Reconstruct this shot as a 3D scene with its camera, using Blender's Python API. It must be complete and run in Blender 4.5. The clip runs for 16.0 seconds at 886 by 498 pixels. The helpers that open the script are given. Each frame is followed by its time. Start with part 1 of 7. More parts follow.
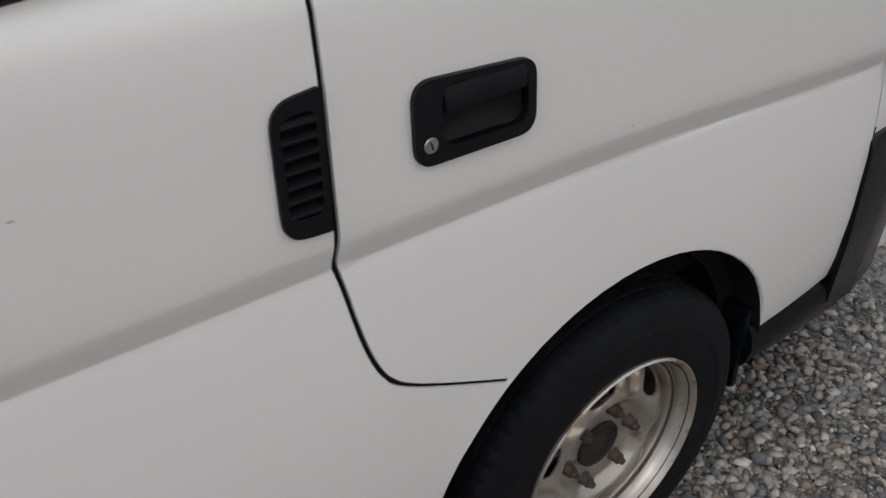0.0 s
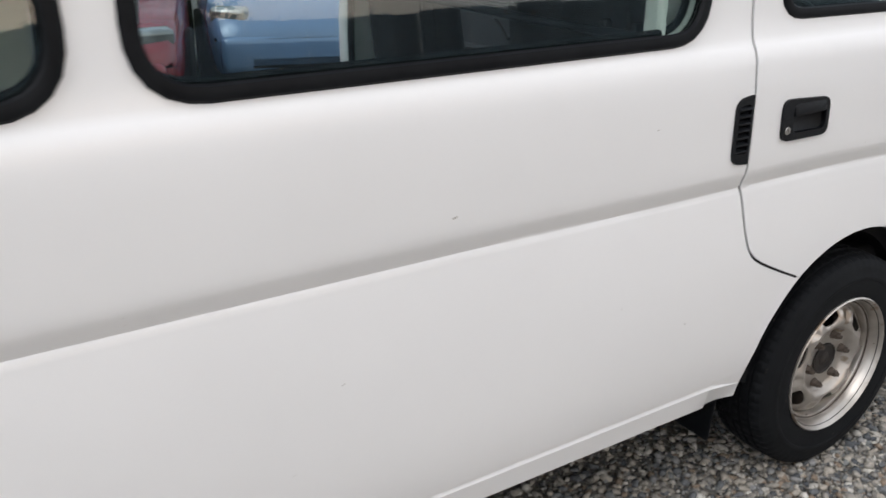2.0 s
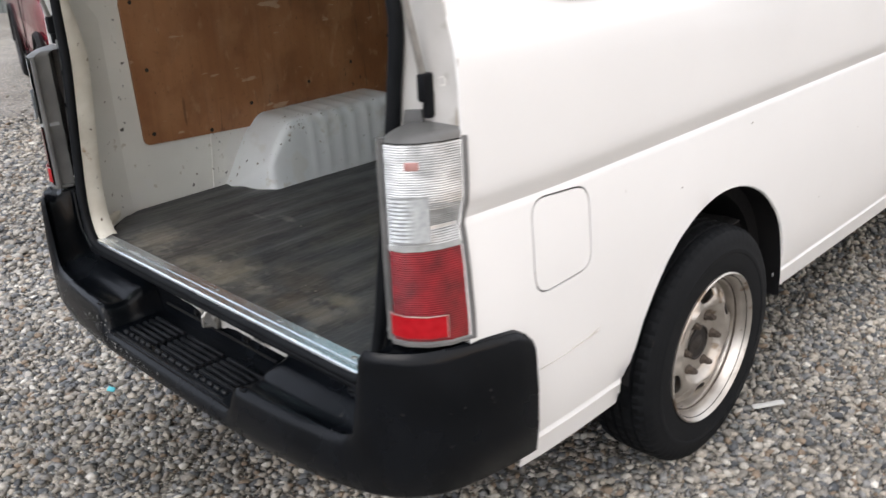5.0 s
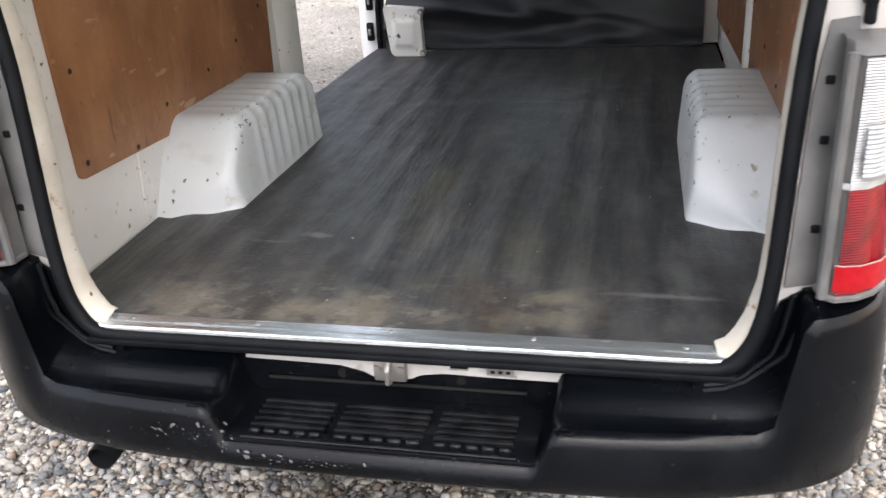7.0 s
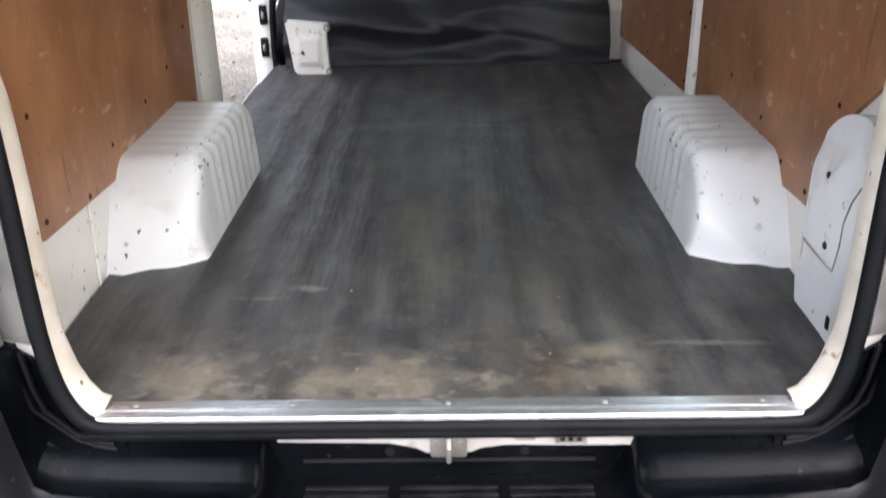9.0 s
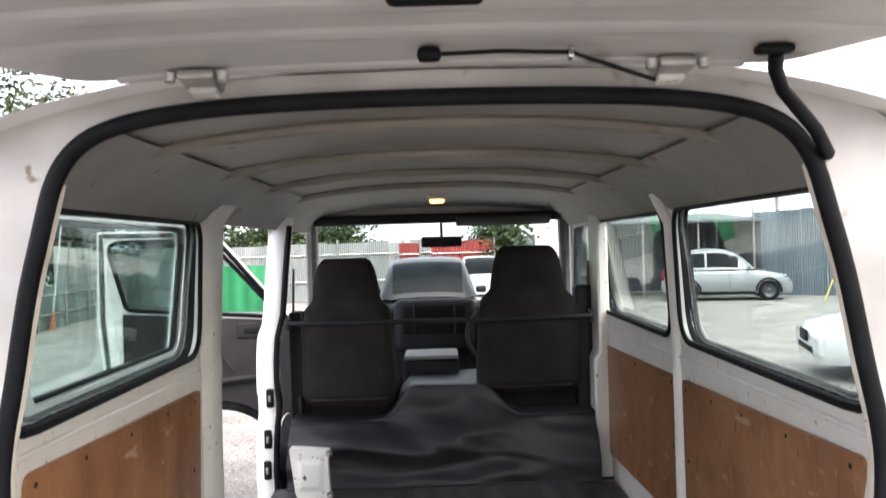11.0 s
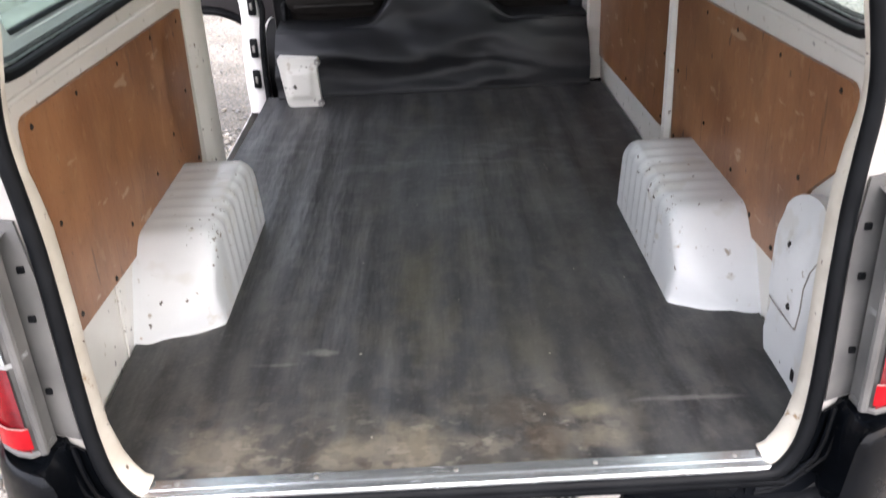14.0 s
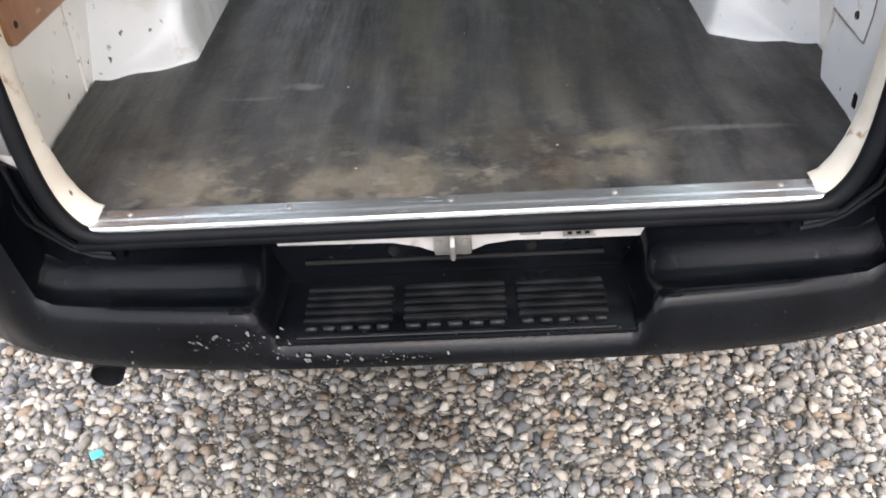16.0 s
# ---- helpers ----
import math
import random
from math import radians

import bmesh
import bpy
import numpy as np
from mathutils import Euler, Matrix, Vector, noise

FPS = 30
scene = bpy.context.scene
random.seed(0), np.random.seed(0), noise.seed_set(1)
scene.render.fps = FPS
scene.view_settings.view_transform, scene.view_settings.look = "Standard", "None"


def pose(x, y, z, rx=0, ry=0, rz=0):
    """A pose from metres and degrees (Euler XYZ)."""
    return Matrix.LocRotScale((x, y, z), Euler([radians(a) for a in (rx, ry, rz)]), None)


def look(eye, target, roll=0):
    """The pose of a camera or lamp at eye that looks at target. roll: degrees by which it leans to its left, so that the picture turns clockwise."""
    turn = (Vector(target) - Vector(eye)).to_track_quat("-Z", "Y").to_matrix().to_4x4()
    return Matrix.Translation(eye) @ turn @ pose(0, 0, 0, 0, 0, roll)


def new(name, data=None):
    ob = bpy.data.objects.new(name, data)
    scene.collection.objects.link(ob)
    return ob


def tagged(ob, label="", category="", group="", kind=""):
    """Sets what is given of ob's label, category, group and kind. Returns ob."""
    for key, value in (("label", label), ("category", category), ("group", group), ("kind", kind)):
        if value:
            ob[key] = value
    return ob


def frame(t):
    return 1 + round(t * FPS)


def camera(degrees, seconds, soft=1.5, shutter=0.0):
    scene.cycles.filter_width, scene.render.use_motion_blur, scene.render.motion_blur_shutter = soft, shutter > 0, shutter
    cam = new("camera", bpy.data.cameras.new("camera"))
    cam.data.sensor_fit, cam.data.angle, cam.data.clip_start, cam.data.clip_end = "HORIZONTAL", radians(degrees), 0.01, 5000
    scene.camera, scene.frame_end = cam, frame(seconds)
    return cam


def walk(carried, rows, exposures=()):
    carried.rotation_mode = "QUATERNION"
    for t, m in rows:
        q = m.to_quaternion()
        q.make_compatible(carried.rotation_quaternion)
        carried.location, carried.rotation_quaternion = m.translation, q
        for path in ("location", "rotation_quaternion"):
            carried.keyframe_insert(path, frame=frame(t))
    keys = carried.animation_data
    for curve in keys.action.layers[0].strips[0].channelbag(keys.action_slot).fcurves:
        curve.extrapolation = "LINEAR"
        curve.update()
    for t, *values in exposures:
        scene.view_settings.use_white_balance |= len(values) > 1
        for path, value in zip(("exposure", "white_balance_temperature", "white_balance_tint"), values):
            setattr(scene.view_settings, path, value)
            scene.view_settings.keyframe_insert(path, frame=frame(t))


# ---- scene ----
cam = camera(53.5, 16.0, shutter=0.35)
PATH = [
    (0, (1.534, 2.627, 1.526), (0.207, 3.631, 0.415), 0.1),
    (0.5, (1.72, 2.398, 1.571), (0.315, 3.42, 0.581), -0.6),
    (1, (1.921, 1.999, 1.59), (0.463, 3.059, 0.722), 0.4),
    (1.5, (2.027, 1.696, 1.586), (0.509, 2.719, 0.78), 0.9),
    (2, (2.119, 1.36, 1.614), (0.558, 2.354, 0.856), 0.4),
    (2.5, (2.268, 0.934, 1.607), (0.709, 1.957, 0.885), 1.1),
    (3, (2.28, 0.573, 1.569), (0.718, 1.605, 0.866), 0.1),
    (3.5, (2.234, 0.237, 1.583), (0.662, 1.24, 0.861), -1.2),
    (4, (2.227, -0.214, 1.516), (0.727, 0.916, 0.829), -1.8),
    (4.5, (2.077, -0.571, 1.482), (0.657, 0.649, 0.779), -2.3),
    (5, (1.814, -0.854, 1.509), (0.502, 0.451, 0.753), -2.4),
    (5.2, (1.69, -0.951, 1.486), (0.445, 0.413, 0.719), -2.9),
    (7.3, (0.271, -1.202, 1.409), (-0.07, 0.576, 0.56), -3.4),
    (7.5, (0.186, -1.153, 1.408), (-0.113, 0.604, 0.5), -3.5),
    (8, (0.057, -1.068, 1.425), (-0.019, 0.667, 0.434), -2.9),
    (8.5, (0.026, -1.062, 1.432), (0.003, 0.688, 0.465), -1.0),
    (9, (0.008, -1.078, 1.463), (-0.011, 0.737, 0.623), -0.9),
    (9.5, (0.012, -1.119, 1.511), (-0.006, 0.789, 0.912), -1.5),
    (10, (-0.009, -1.158, 1.549), (0.003, 0.8, 1.145), -1.2),
    (10.2, (0.007, -1.18, 1.564), (0.006, 0.792, 1.229), -1.6),
    (11.25, (0, -1.185, 1.68), (0.015, 0.8, 1.71), -1.8),
    (12.3, (-0.015, -1.165, 1.769), (0.027, 0.824, 1.566), -2.1),
    (12.5, (-0.012, -1.162, 1.781), (0.033, 0.814, 1.478), -1.9),
    (13, (-0.013, -1.166, 1.776), (0.031, 0.765, 1.257), -1.7),
    (13.5, (-0.009, -1.167, 1.754), (0.002, 0.705, 1.05), -2.7),
    (14, (-0.006, -1.138, 1.727), (-0.002, 0.648, 0.826), -2.9),
    (14.5, (-0.015, -1.113, 1.697), (0.002, 0.601, 0.665), -1.6),
    (15, (-0.019, -1.091, 1.643), (0.011, 0.55, 0.5), -1.2),
    (15.5, (-0.021, -1.08, 1.558), (-0.02, 0.514, 0.35), -3.4),
    (16, (0.042, -1.017, 1.415), (-0.039, 0.563, 0.191), -4.3),
]
EXPOSURES = [(t, stops, kelvin, tint) for t, stops, kelvin, tint in (
    (0, 0.04, 6350, 10), (0.5, 0.58, 6350, 10), (1, 0.69, 6350, 10), (2, 0.74, 6320, 11), (3.5, 0.90, 6280, 11), (4.5, 1.12, 6450, 12), (5.2, 1.26, 6550, 13),
    (7.3, 2.15, 6700, 16), (8, 2.42, 6700, 17), (10.2, 2.42, 6700, 17), (12.5, 2.48, 6750, 18), (13.5, 2.48, 6750, 18), (14.5, 2.42, 6750, 18), (15.4, 2.25, 6750, 17), (16, 2.18, 6750, 16))]
walk(cam, [(t, look(eye, target, roll)) for t, eye, target, roll in PATH], EXPOSURES)

# ---- daylight: a bright veiled sky with a low soft sun ----
SUN_EL, SUN_AZ = 50.0, 170.0   # degrees above the horizon; degrees from +y towards +x
world = bpy.data.worlds.new("sky")
scene.world = world
world.use_nodes = True
wn, wl = world.node_tree.nodes, world.node_tree.links
sky = wn.new("ShaderNodeTexSky")
sky.sky_type = "NISHITA"
sky.sun_disc = False
sky.sun_elevation = radians(SUN_EL)
sky.sun_rotation = radians(SUN_AZ)
sky.dust_density, sky.air_density = 4.0, 1.0
veil = wn.new("ShaderNodeHueSaturation")
veil.inputs["Saturation"].default_value = 0.42
wl.new(sky.outputs[0], veil.inputs["Color"])
haze = wn.new("ShaderNodeMix")          # thin even cloud over the whole sky
haze.data_type = "RGBA"
haze.inputs["Factor"].default_value = 0.55
haze.inputs["B"].default_value = (4.70, 5.2, 6.05, 1)
wl.new(veil.outputs[0], haze.inputs["A"])
way = wn.new("ShaderNodeTexCoord")
toward = wn.new("ShaderNodeVectorMath")      # the evening glow lies towards the van's right and rear
toward.operation = "DOT_PRODUCT"
toward.inputs[1].default_value = (0.97, 0.10, 0.05)
wl.new(way.outputs["Generated"], toward.inputs[0])
glow_far = wn.new("ShaderNodeMapRange")
glow_far.interpolation_type = "SMOOTHSTEP"
glow_far.inputs["From Min"].default_value, glow_far.inputs["From Max"].default_value = -0.2, 1.0
wl.new(toward.outputs["Value"], glow_far.inputs[0])
evening = wn.new("ShaderNodeMix")
evening.data_type = "RGBA"
evening.inputs["B"].default_value = (5.22, 5.18, 5.12, 1)
wl.new(glow_far.outputs[0], evening.inputs["Factor"])
wl.new(haze.outputs["Result"], evening.inputs["A"])
sunset = wn.new("ShaderNodeMapRange")        # orange clouds low in the same quarter
sunset.interpolation_type = "SMOOTHSTEP"
sunset.inputs["From Min"].default_value, sunset.inputs["From Max"].default_value = 0.80, 1.0
sunset.inputs["To Max"].default_value = 0.50
wl.new(toward.outputs["Value"], sunset.inputs[0])
ember = wn.new("ShaderNodeMix")
ember.data_type = "RGBA"
ember.inputs["B"].default_value = (8.4, 5.4, 2.9, 1)
wl.new(sunset.outputs[0], ember.inputs["Factor"])
wl.new(evening.outputs["Result"], ember.inputs["A"])
stretch_sky = wn.new("ShaderNodeMapping")
stretch_sky.inputs["Scale"].default_value = (1.6, 1.6, 7.0)
wl.new(way.outputs["Generated"], stretch_sky.inputs[0])
cloud = wn.new("ShaderNodeTexNoise")
cloud.inputs["Scale"].default_value, cloud.inputs["Detail"].default_value = 2.2, 7.0
wl.new(stretch_sky.outputs[0], cloud.inputs["Vector"])
cloud_tone = wn.new("ShaderNodeMapRange")
cloud_tone.inputs["From Min"].default_value, cloud_tone.inputs["From Max"].default_value = 0.32, 0.68
cloud_tone.inputs["To Min"].default_value, cloud_tone.inputs["To Max"].default_value = 0.72, 1.25
wl.new(cloud.outputs[0], cloud_tone.inputs[0])
clouded = wn.new("ShaderNodeVectorMath")
clouded.operation = "SCALE"
wl.new(ember.outputs["Result"], clouded.inputs[0])
wl.new(cloud_tone.outputs[0], clouded.inputs["Scale"])
wl.new(clouded.outputs[0], wn["Background"].inputs["Color"])
wn["Background"].inputs["Strength"].default_value = 0.15
sun_data = bpy.data.lights.new("sun", "SUN")
sun_data.energy, sun_data.angle, sun_data.color = 0.5, radians(45), (1.0, 0.985, 0.965)
sun = new("sun", sun_data)
sd = Vector((math.sin(radians(SUN_AZ)) * math.cos(radians(SUN_EL)), math.cos(radians(SUN_AZ)) * math.cos(radians(SUN_EL)), math.sin(radians(SUN_EL))))
sun.matrix_world = look(sd * 20, (0, 0, 0))

# ---- materials ----
def material(name, c1, c2=None, scale=8.0, rough=0.5, metal=0.0, bump=0.0, bump_scale=60.0, spots=None, coat=0.0,
             rough_var=0.1, detail=6.0, stretch=(1, 1, 1), random_piece=0.0, spec=0.5):
    """Two scales of noise between c1 and c2, optional small spots (colour, scale, threshold), bump and roughness variation."""
    m = bpy.data.materials.new(name)
    m.use_nodes = True
    n, l = m.node_tree.nodes, m.node_tree.links
    b = n["Principled BSDF"]
    c2 = c2 or c1
    tc = n.new("ShaderNodeTexCoord")
    mp = n.new("ShaderNodeMapping")
    mp.inputs["Scale"].default_value = stretch
    l.new(tc.outputs["Object"], mp.inputs[0])
    big = n.new("ShaderNodeTexNoise")
    big.inputs["Scale"].default_value, big.inputs["Detail"].default_value = scale, detail
    l.new(mp.outputs[0], big.inputs["Vector"])
    ramp = n.new("ShaderNodeValToRGB")
    ramp.color_ramp.elements[0].position, ramp.color_ramp.elements[1].position = 0.35, 0.68
    ramp.color_ramp.elements[0].color, ramp.color_ramp.elements[1].color = (*c1, 1), (*c2, 1)
    l.new(big.outputs[0], ramp.inputs[0])
    col = ramp.outputs[0]
    if random_piece:
        info = n.new("ShaderNodeObjectInfo")
        hsv = n.new("ShaderNodeHueSaturation")
        mr = n.new("ShaderNodeMapRange")
        mr.inputs["To Min"].default_value, mr.inputs["To Max"].default_value = 1 - random_piece, 1 + random_piece
        l.new(info.outputs["Random"], mr.inputs[0])
        l.new(mr.outputs[0], hsv.inputs["Value"])
        l.new(col, hsv.inputs["Color"])
        col = hsv.outputs[0]
    for sc, s_scale, thr in spots or ():
        sn = n.new("ShaderNodeTexNoise")
        sn.inputs["Scale"].default_value, sn.inputs["Detail"].default_value = s_scale, 3.0
        l.new(tc.outputs["Object"], sn.inputs["Vector"])
        st = n.new("ShaderNodeMapRange")
        st.inputs["From Min"].default_value, st.inputs["From Max"].default_value = thr, thr + 0.05
        l.new(sn.outputs[0], st.inputs[0])
        mx = n.new("ShaderNodeMix")
        mx.data_type = "RGBA"
        l.new(st.outputs[0], mx.inputs["Factor"])
        l.new(col, mx.inputs["A"])
        mx.inputs["B"].default_value = (*sc, 1)
        col = mx.outputs["Result"]
    l.new(col, b.inputs["Base Color"])
    b.inputs["Metallic"].default_value = metal
    b.inputs["Specular IOR Level"].default_value = spec
    rr = n.new("ShaderNodeMapRange")
    rr.inputs["To Min"].default_value, rr.inputs["To Max"].default_value = max(0.02, rough - rough_var), min(1, rough + rough_var)
    l.new(big.outputs[0], rr.inputs[0])
    l.new(rr.outputs[0], b.inputs["Roughness"])
    if coat:
        b.inputs["Coat Weight"].default_value, b.inputs["Coat Roughness"].default_value = coat, 0.06
    if bump:
        fine = n.new("ShaderNodeTexNoise")
        fine.inputs["Scale"].default_value, fine.inputs["Detail"].default_value = bump_scale, 4.0
        l.new(mp.outputs[0], fine.inputs["Vector"])
        bp = n.new("ShaderNodeBump")
        bp.inputs["Strength"].default_value, bp.inputs["Distance"].default_value = bump, 0.01
        l.new(fine.outputs[0], bp.inputs["Height"])
        l.new(bp.outputs[0], b.inputs["Normal"])
    return m


def glass(name, tint, gloss_rough=0.0, least=0.05):
    """A thin pane: clear with a tint, and a mirror by Fresnel."""
    m = bpy.data.materials.new(name)
    m.use_nodes = True
    n, l = m.node_tree.nodes, m.node_tree.links
    n.remove(n["Principled BSDF"])
    tr, gl, mx, lw, pw, fr = (n.new("ShaderNode" + k) for k in ("BsdfTransparent", "BsdfGlossy", "MixShader", "LayerWeight", "Math", "MapRange"))
    lw.inputs["Blend"].default_value = 0.5
    pw.operation = "POWER"
    pw.inputs[1].default_value = 6.0
    l.new(lw.outputs["Facing"], pw.inputs[0])
    l.new(pw.outputs[0], fr.inputs[0])
    fr.inputs["To Min"].default_value, fr.inputs["To Max"].default_value = least, 0.95
    tr.inputs[0].default_value = (*tint, 1)
    gl.inputs["Roughness"].default_value = gloss_rough
    l.new(fr.outputs[0], mx.inputs[0])
    l.new(tr.outputs[0], mx.inputs[1])
    l.new(gl.outputs[0], mx.inputs[2])
    l.new(mx.outputs[0], n["Material Output"].inputs["Surface"])
    return m


def glow(name, colour, strength):
    m = bpy.data.materials.new(name)
    m.use_nodes = True
    b = m.node_tree.nodes["Principled BSDF"]
    b.inputs["Base Color"].default_value = (*colour, 1)
    b.inputs["Emission Color"].default_value = (*colour, 1)
    b.inputs["Emission Strength"].default_value = strength
    return m


WHITE = material("white_paint", (0.775, 0.77, 0.76), (0.815, 0.81, 0.80), 1.3, 0.32, coat=0.35, rough_var=0.06, bump=0.02, bump_scale=220,
                 spots=[((0.45, 0.42, 0.38), 38.0, 0.77)])
INNER = material("inner_cream_paint", (0.70, 0.675, 0.625), (0.775, 0.75, 0.70), 5.0, 0.38, coat=0.2, bump=0.03, bump_scale=90,
                 spots=[((0.71, 0.69, 0.655), 4.5, 0.60), ((0.56, 0.51, 0.44), 26.0, 0.68), ((0.20, 0.15, 0.11), 46.0, 0.69), ((0.06, 0.05, 0.042), 27.0, 0.695)])
CREAM = material("worn_cream_paint", (0.55, 0.50, 0.42), (0.68, 0.635, 0.555), 14.0, 0.45, bump=0.04, bump_scale=60, spots=[((0.34, 0.22, 0.12), 22.0, 0.68), ((0.12, 0.08, 0.05), 60.0, 0.69)])
BOXPAINT = material("wheel_box_paint", (0.655, 0.665, 0.67), (0.735, 0.742, 0.745), 6.0, 0.34, coat=0.25, bump=0.05, bump_scale=40,
                    spots=[((0.64, 0.635, 0.615), 7.0, 0.58), ((0.57, 0.55, 0.51), 15.0, 0.67), ((0.36, 0.31, 0.26), 34.0, 0.70), ((0.07, 0.055, 0.045), 44.0, 0.705), ((0.34, 0.20, 0.10), 60.0, 0.73)])
# white paint darkened: the shade under the raised gate is put into it
GATEIN = material("shaded_gate_lining", (0.34, 0.335, 0.325), (0.45, 0.44, 0.425), 2.5, 0.42, coat=0.15, spots=[((0.22, 0.20, 0.18), 6.0, 0.66), ((0.2, 0.15, 0.1), 18.0, 0.72)])
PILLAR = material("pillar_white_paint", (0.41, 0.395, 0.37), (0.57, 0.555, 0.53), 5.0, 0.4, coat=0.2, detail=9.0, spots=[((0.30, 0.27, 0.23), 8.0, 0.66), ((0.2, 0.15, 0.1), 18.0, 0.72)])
BLACKP = material("black_plastic", (0.0013, 0.0018, 0.0027), (0.0042, 0.0052, 0.0070), 6.0, 0.25, bump=0.06, bump_scale=160, rough_var=0.14, spec=0.19, detail=9.0,
                  spots=[((0.024, 0.0235, 0.023), 80.0, 0.70)])
TREAD = material("worn_black_plastic", (0.0025, 0.003, 0.0038), (0.010, 0.0105, 0.012), 26.0, 0.40, bump=0.10, bump_scale=120, spec=0.25, detail=8.0)
GRAIN = material("grained_black_plastic", (0.0032, 0.0038, 0.005), (0.0062, 0.007, 0.0088), 6.0, 0.48, bump=0.15, bump_scale=700, spec=0.2)
DARK = material("dark_cavity_paint", (0.008, 0.008, 0.009), (0.014, 0.0135, 0.013), 6.0, 0.7, bump=0.1, spec=0.1)
RUBBER = material("black_rubber", (0.0042, 0.0048, 0.006), (0.0085, 0.0095, 0.011), 12.0, 0.5, bump=0.05, bump_scale=200, spec=0.12)
TYRE = material("tyre_rubber", (0.0042, 0.0050, 0.0062), (0.0085, 0.0094, 0.0108), 14.0, 0.7, bump=0.10, bump_scale=160, spec=0.16, spots=[((0.045, 0.038, 0.032), 34.0, 0.70)])
NUT = material("dull_nut_steel", (0.060, 0.046, 0.037), (0.14, 0.115, 0.095), 60.0, 0.55, metal=0.5)
RIM = material("silver_wheel_steel", (0.37, 0.338, 0.300), (0.61, 0.575, 0.53), 9.0, 0.34, metal=0.74, bump=0.05, bump_scale=90,
               spots=[((0.27, 0.215, 0.165), 12.0, 0.60), ((0.20, 0.12, 0.07), 17.0, 0.68), ((0.10, 0.07, 0.05), 70.0, 0.70)])
HUB = material("rusty_hub_steel", (0.012, 0.010, 0.009), (0.030, 0.024, 0.020), 30.0, 0.75, metal=0.1, bump=0.1, bump_scale=120)
GALV = material("galvanised_steel", (0.68, 0.73, 0.76), (0.84, 0.88, 0.90), 20.0, 0.25, metal=0.9, bump=0.04, bump_scale=60, stretch=(0.3, 4, 4),
                spots=[((0.35, 0.24, 0.12), 14.0, 0.72)])
ZINC = material("zinc_steel", (0.30, 0.29, 0.27), (0.45, 0.43, 0.40), 20.0, 0.4, metal=0.7)
SEAT = material("grey_seat_fabric", (0.016, 0.0140, 0.0130), (0.025, 0.022, 0.0205), 9.0, 0.9, bump=0.25, bump_scale=600, spec=0.15)
SEATBACK = material("grey_vinyl", (0.024, 0.0225, 0.021), (0.036, 0.033, 0.031), 9.0, 0.8, bump=0.1, bump_scale=300, spec=0.2)
CLOTH = material("black_vinyl_cover", (0.0115, 0.0122, 0.0145), (0.0215, 0.0225, 0.0255), 3.0, 0.50, bump=0.1, bump_scale=160, spec=0.42)
DASH = material("grey_dash_plastic", (0.011, 0.0118, 0.014), (0.019, 0.020, 0.0235), 6.0, 0.6, bump=0.08, bump_scale=300, spec=0.25)
TRIM = material("grey_door_trim", (0.022, 0.0205, 0.0225), (0.031, 0.029, 0.031), 6.0, 0.7, bump=0.08, bump_scale=260, spec=0.25)
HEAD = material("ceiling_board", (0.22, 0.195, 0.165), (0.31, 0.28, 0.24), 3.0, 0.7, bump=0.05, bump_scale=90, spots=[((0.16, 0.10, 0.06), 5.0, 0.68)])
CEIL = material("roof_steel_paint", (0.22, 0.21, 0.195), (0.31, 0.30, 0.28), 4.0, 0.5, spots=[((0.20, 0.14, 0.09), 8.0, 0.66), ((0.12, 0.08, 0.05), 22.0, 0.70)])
LENSRED = material("red_lamp_lens", (0.10, 0.0015, 0.004), (0.23, 0.004, 0.009), 22.0, 0.16, spec=0.35, rough_var=0.03)
LENSRED2 = material("bright_red_reflector", (0.33, 0.004, 0.009), (0.40, 0.008, 0.014), 60.0, 0.2, spec=0.35, rough_var=0.03)
LENSCLR = material("clear_lamp_lens", (0.33, 0.34, 0.34), (0.62, 0.635, 0.635), 17.0, 0.22, metal=0.40, spec=0.5, rough_var=0.06, stretch=(1, 1, 1.8), bump=0.10, bump_scale=30)
LENSBLOCK = material("fluted_white_lens", (0.36, 0.38, 0.39), (0.52, 0.545, 0.555), 60.0, 0.16, metal=0.2, spec=0.5, rough_var=0.04)
LIDGREY = material("pale_grey_plastic", (0.19, 0.19, 0.185), (0.27, 0.27, 0.26), 10.0, 0.5, bump=0.05)
LAMPGREY = material("grey_lamp_housing", (0.10, 0.10, 0.098), (0.165, 0.162, 0.157), 10.0, 0.45, bump=0.05)
GLASS = glass("window_glass", (0.82, 0.895, 0.88), 0.0, 0.075)
CLEAR = glass("windscreen_glass", (0.70, 0.765, 0.75), 0.0, 0.04)
ALLOY = material("dark_alloy", (0.05, 0.052, 0.055), (0.10, 0.10, 0.105), 14.0, 0.35, metal=0.6)
CAR_GLASS = material("dark_car_glass", (0.006, 0.008, 0.009), (0.011, 0.014, 0.015), 3.0, 0.05, rough_var=0.02, spec=0.05)
BULB = glow("warm_dome_light", (1.0, 0.56, 0.20), 0.75)
CHROME = material("chrome", (0.55, 0.55, 0.55), (0.62, 0.62, 0.62), 10.0, 0.15, metal=1.0)
SCUFF = material("grey_scuff", (0.10, 0.10, 0.095), (0.22, 0.215, 0.20), 90.0, 0.8)
PINKLENS = material("faint_bulb_holder", (0.34, 0.15, 0.14), (0.42, 0.24, 0.22), 30.0, 0.3)
GRIT = material("pale_grit", (0.22, 0.20, 0.17), (0.42, 0.39, 0.34), 200.0, 0.9)
FAINT = material("faint_paint_chip", (0.36, 0.34, 0.31), (0.50, 0.48, 0.45), 90.0, 0.7)
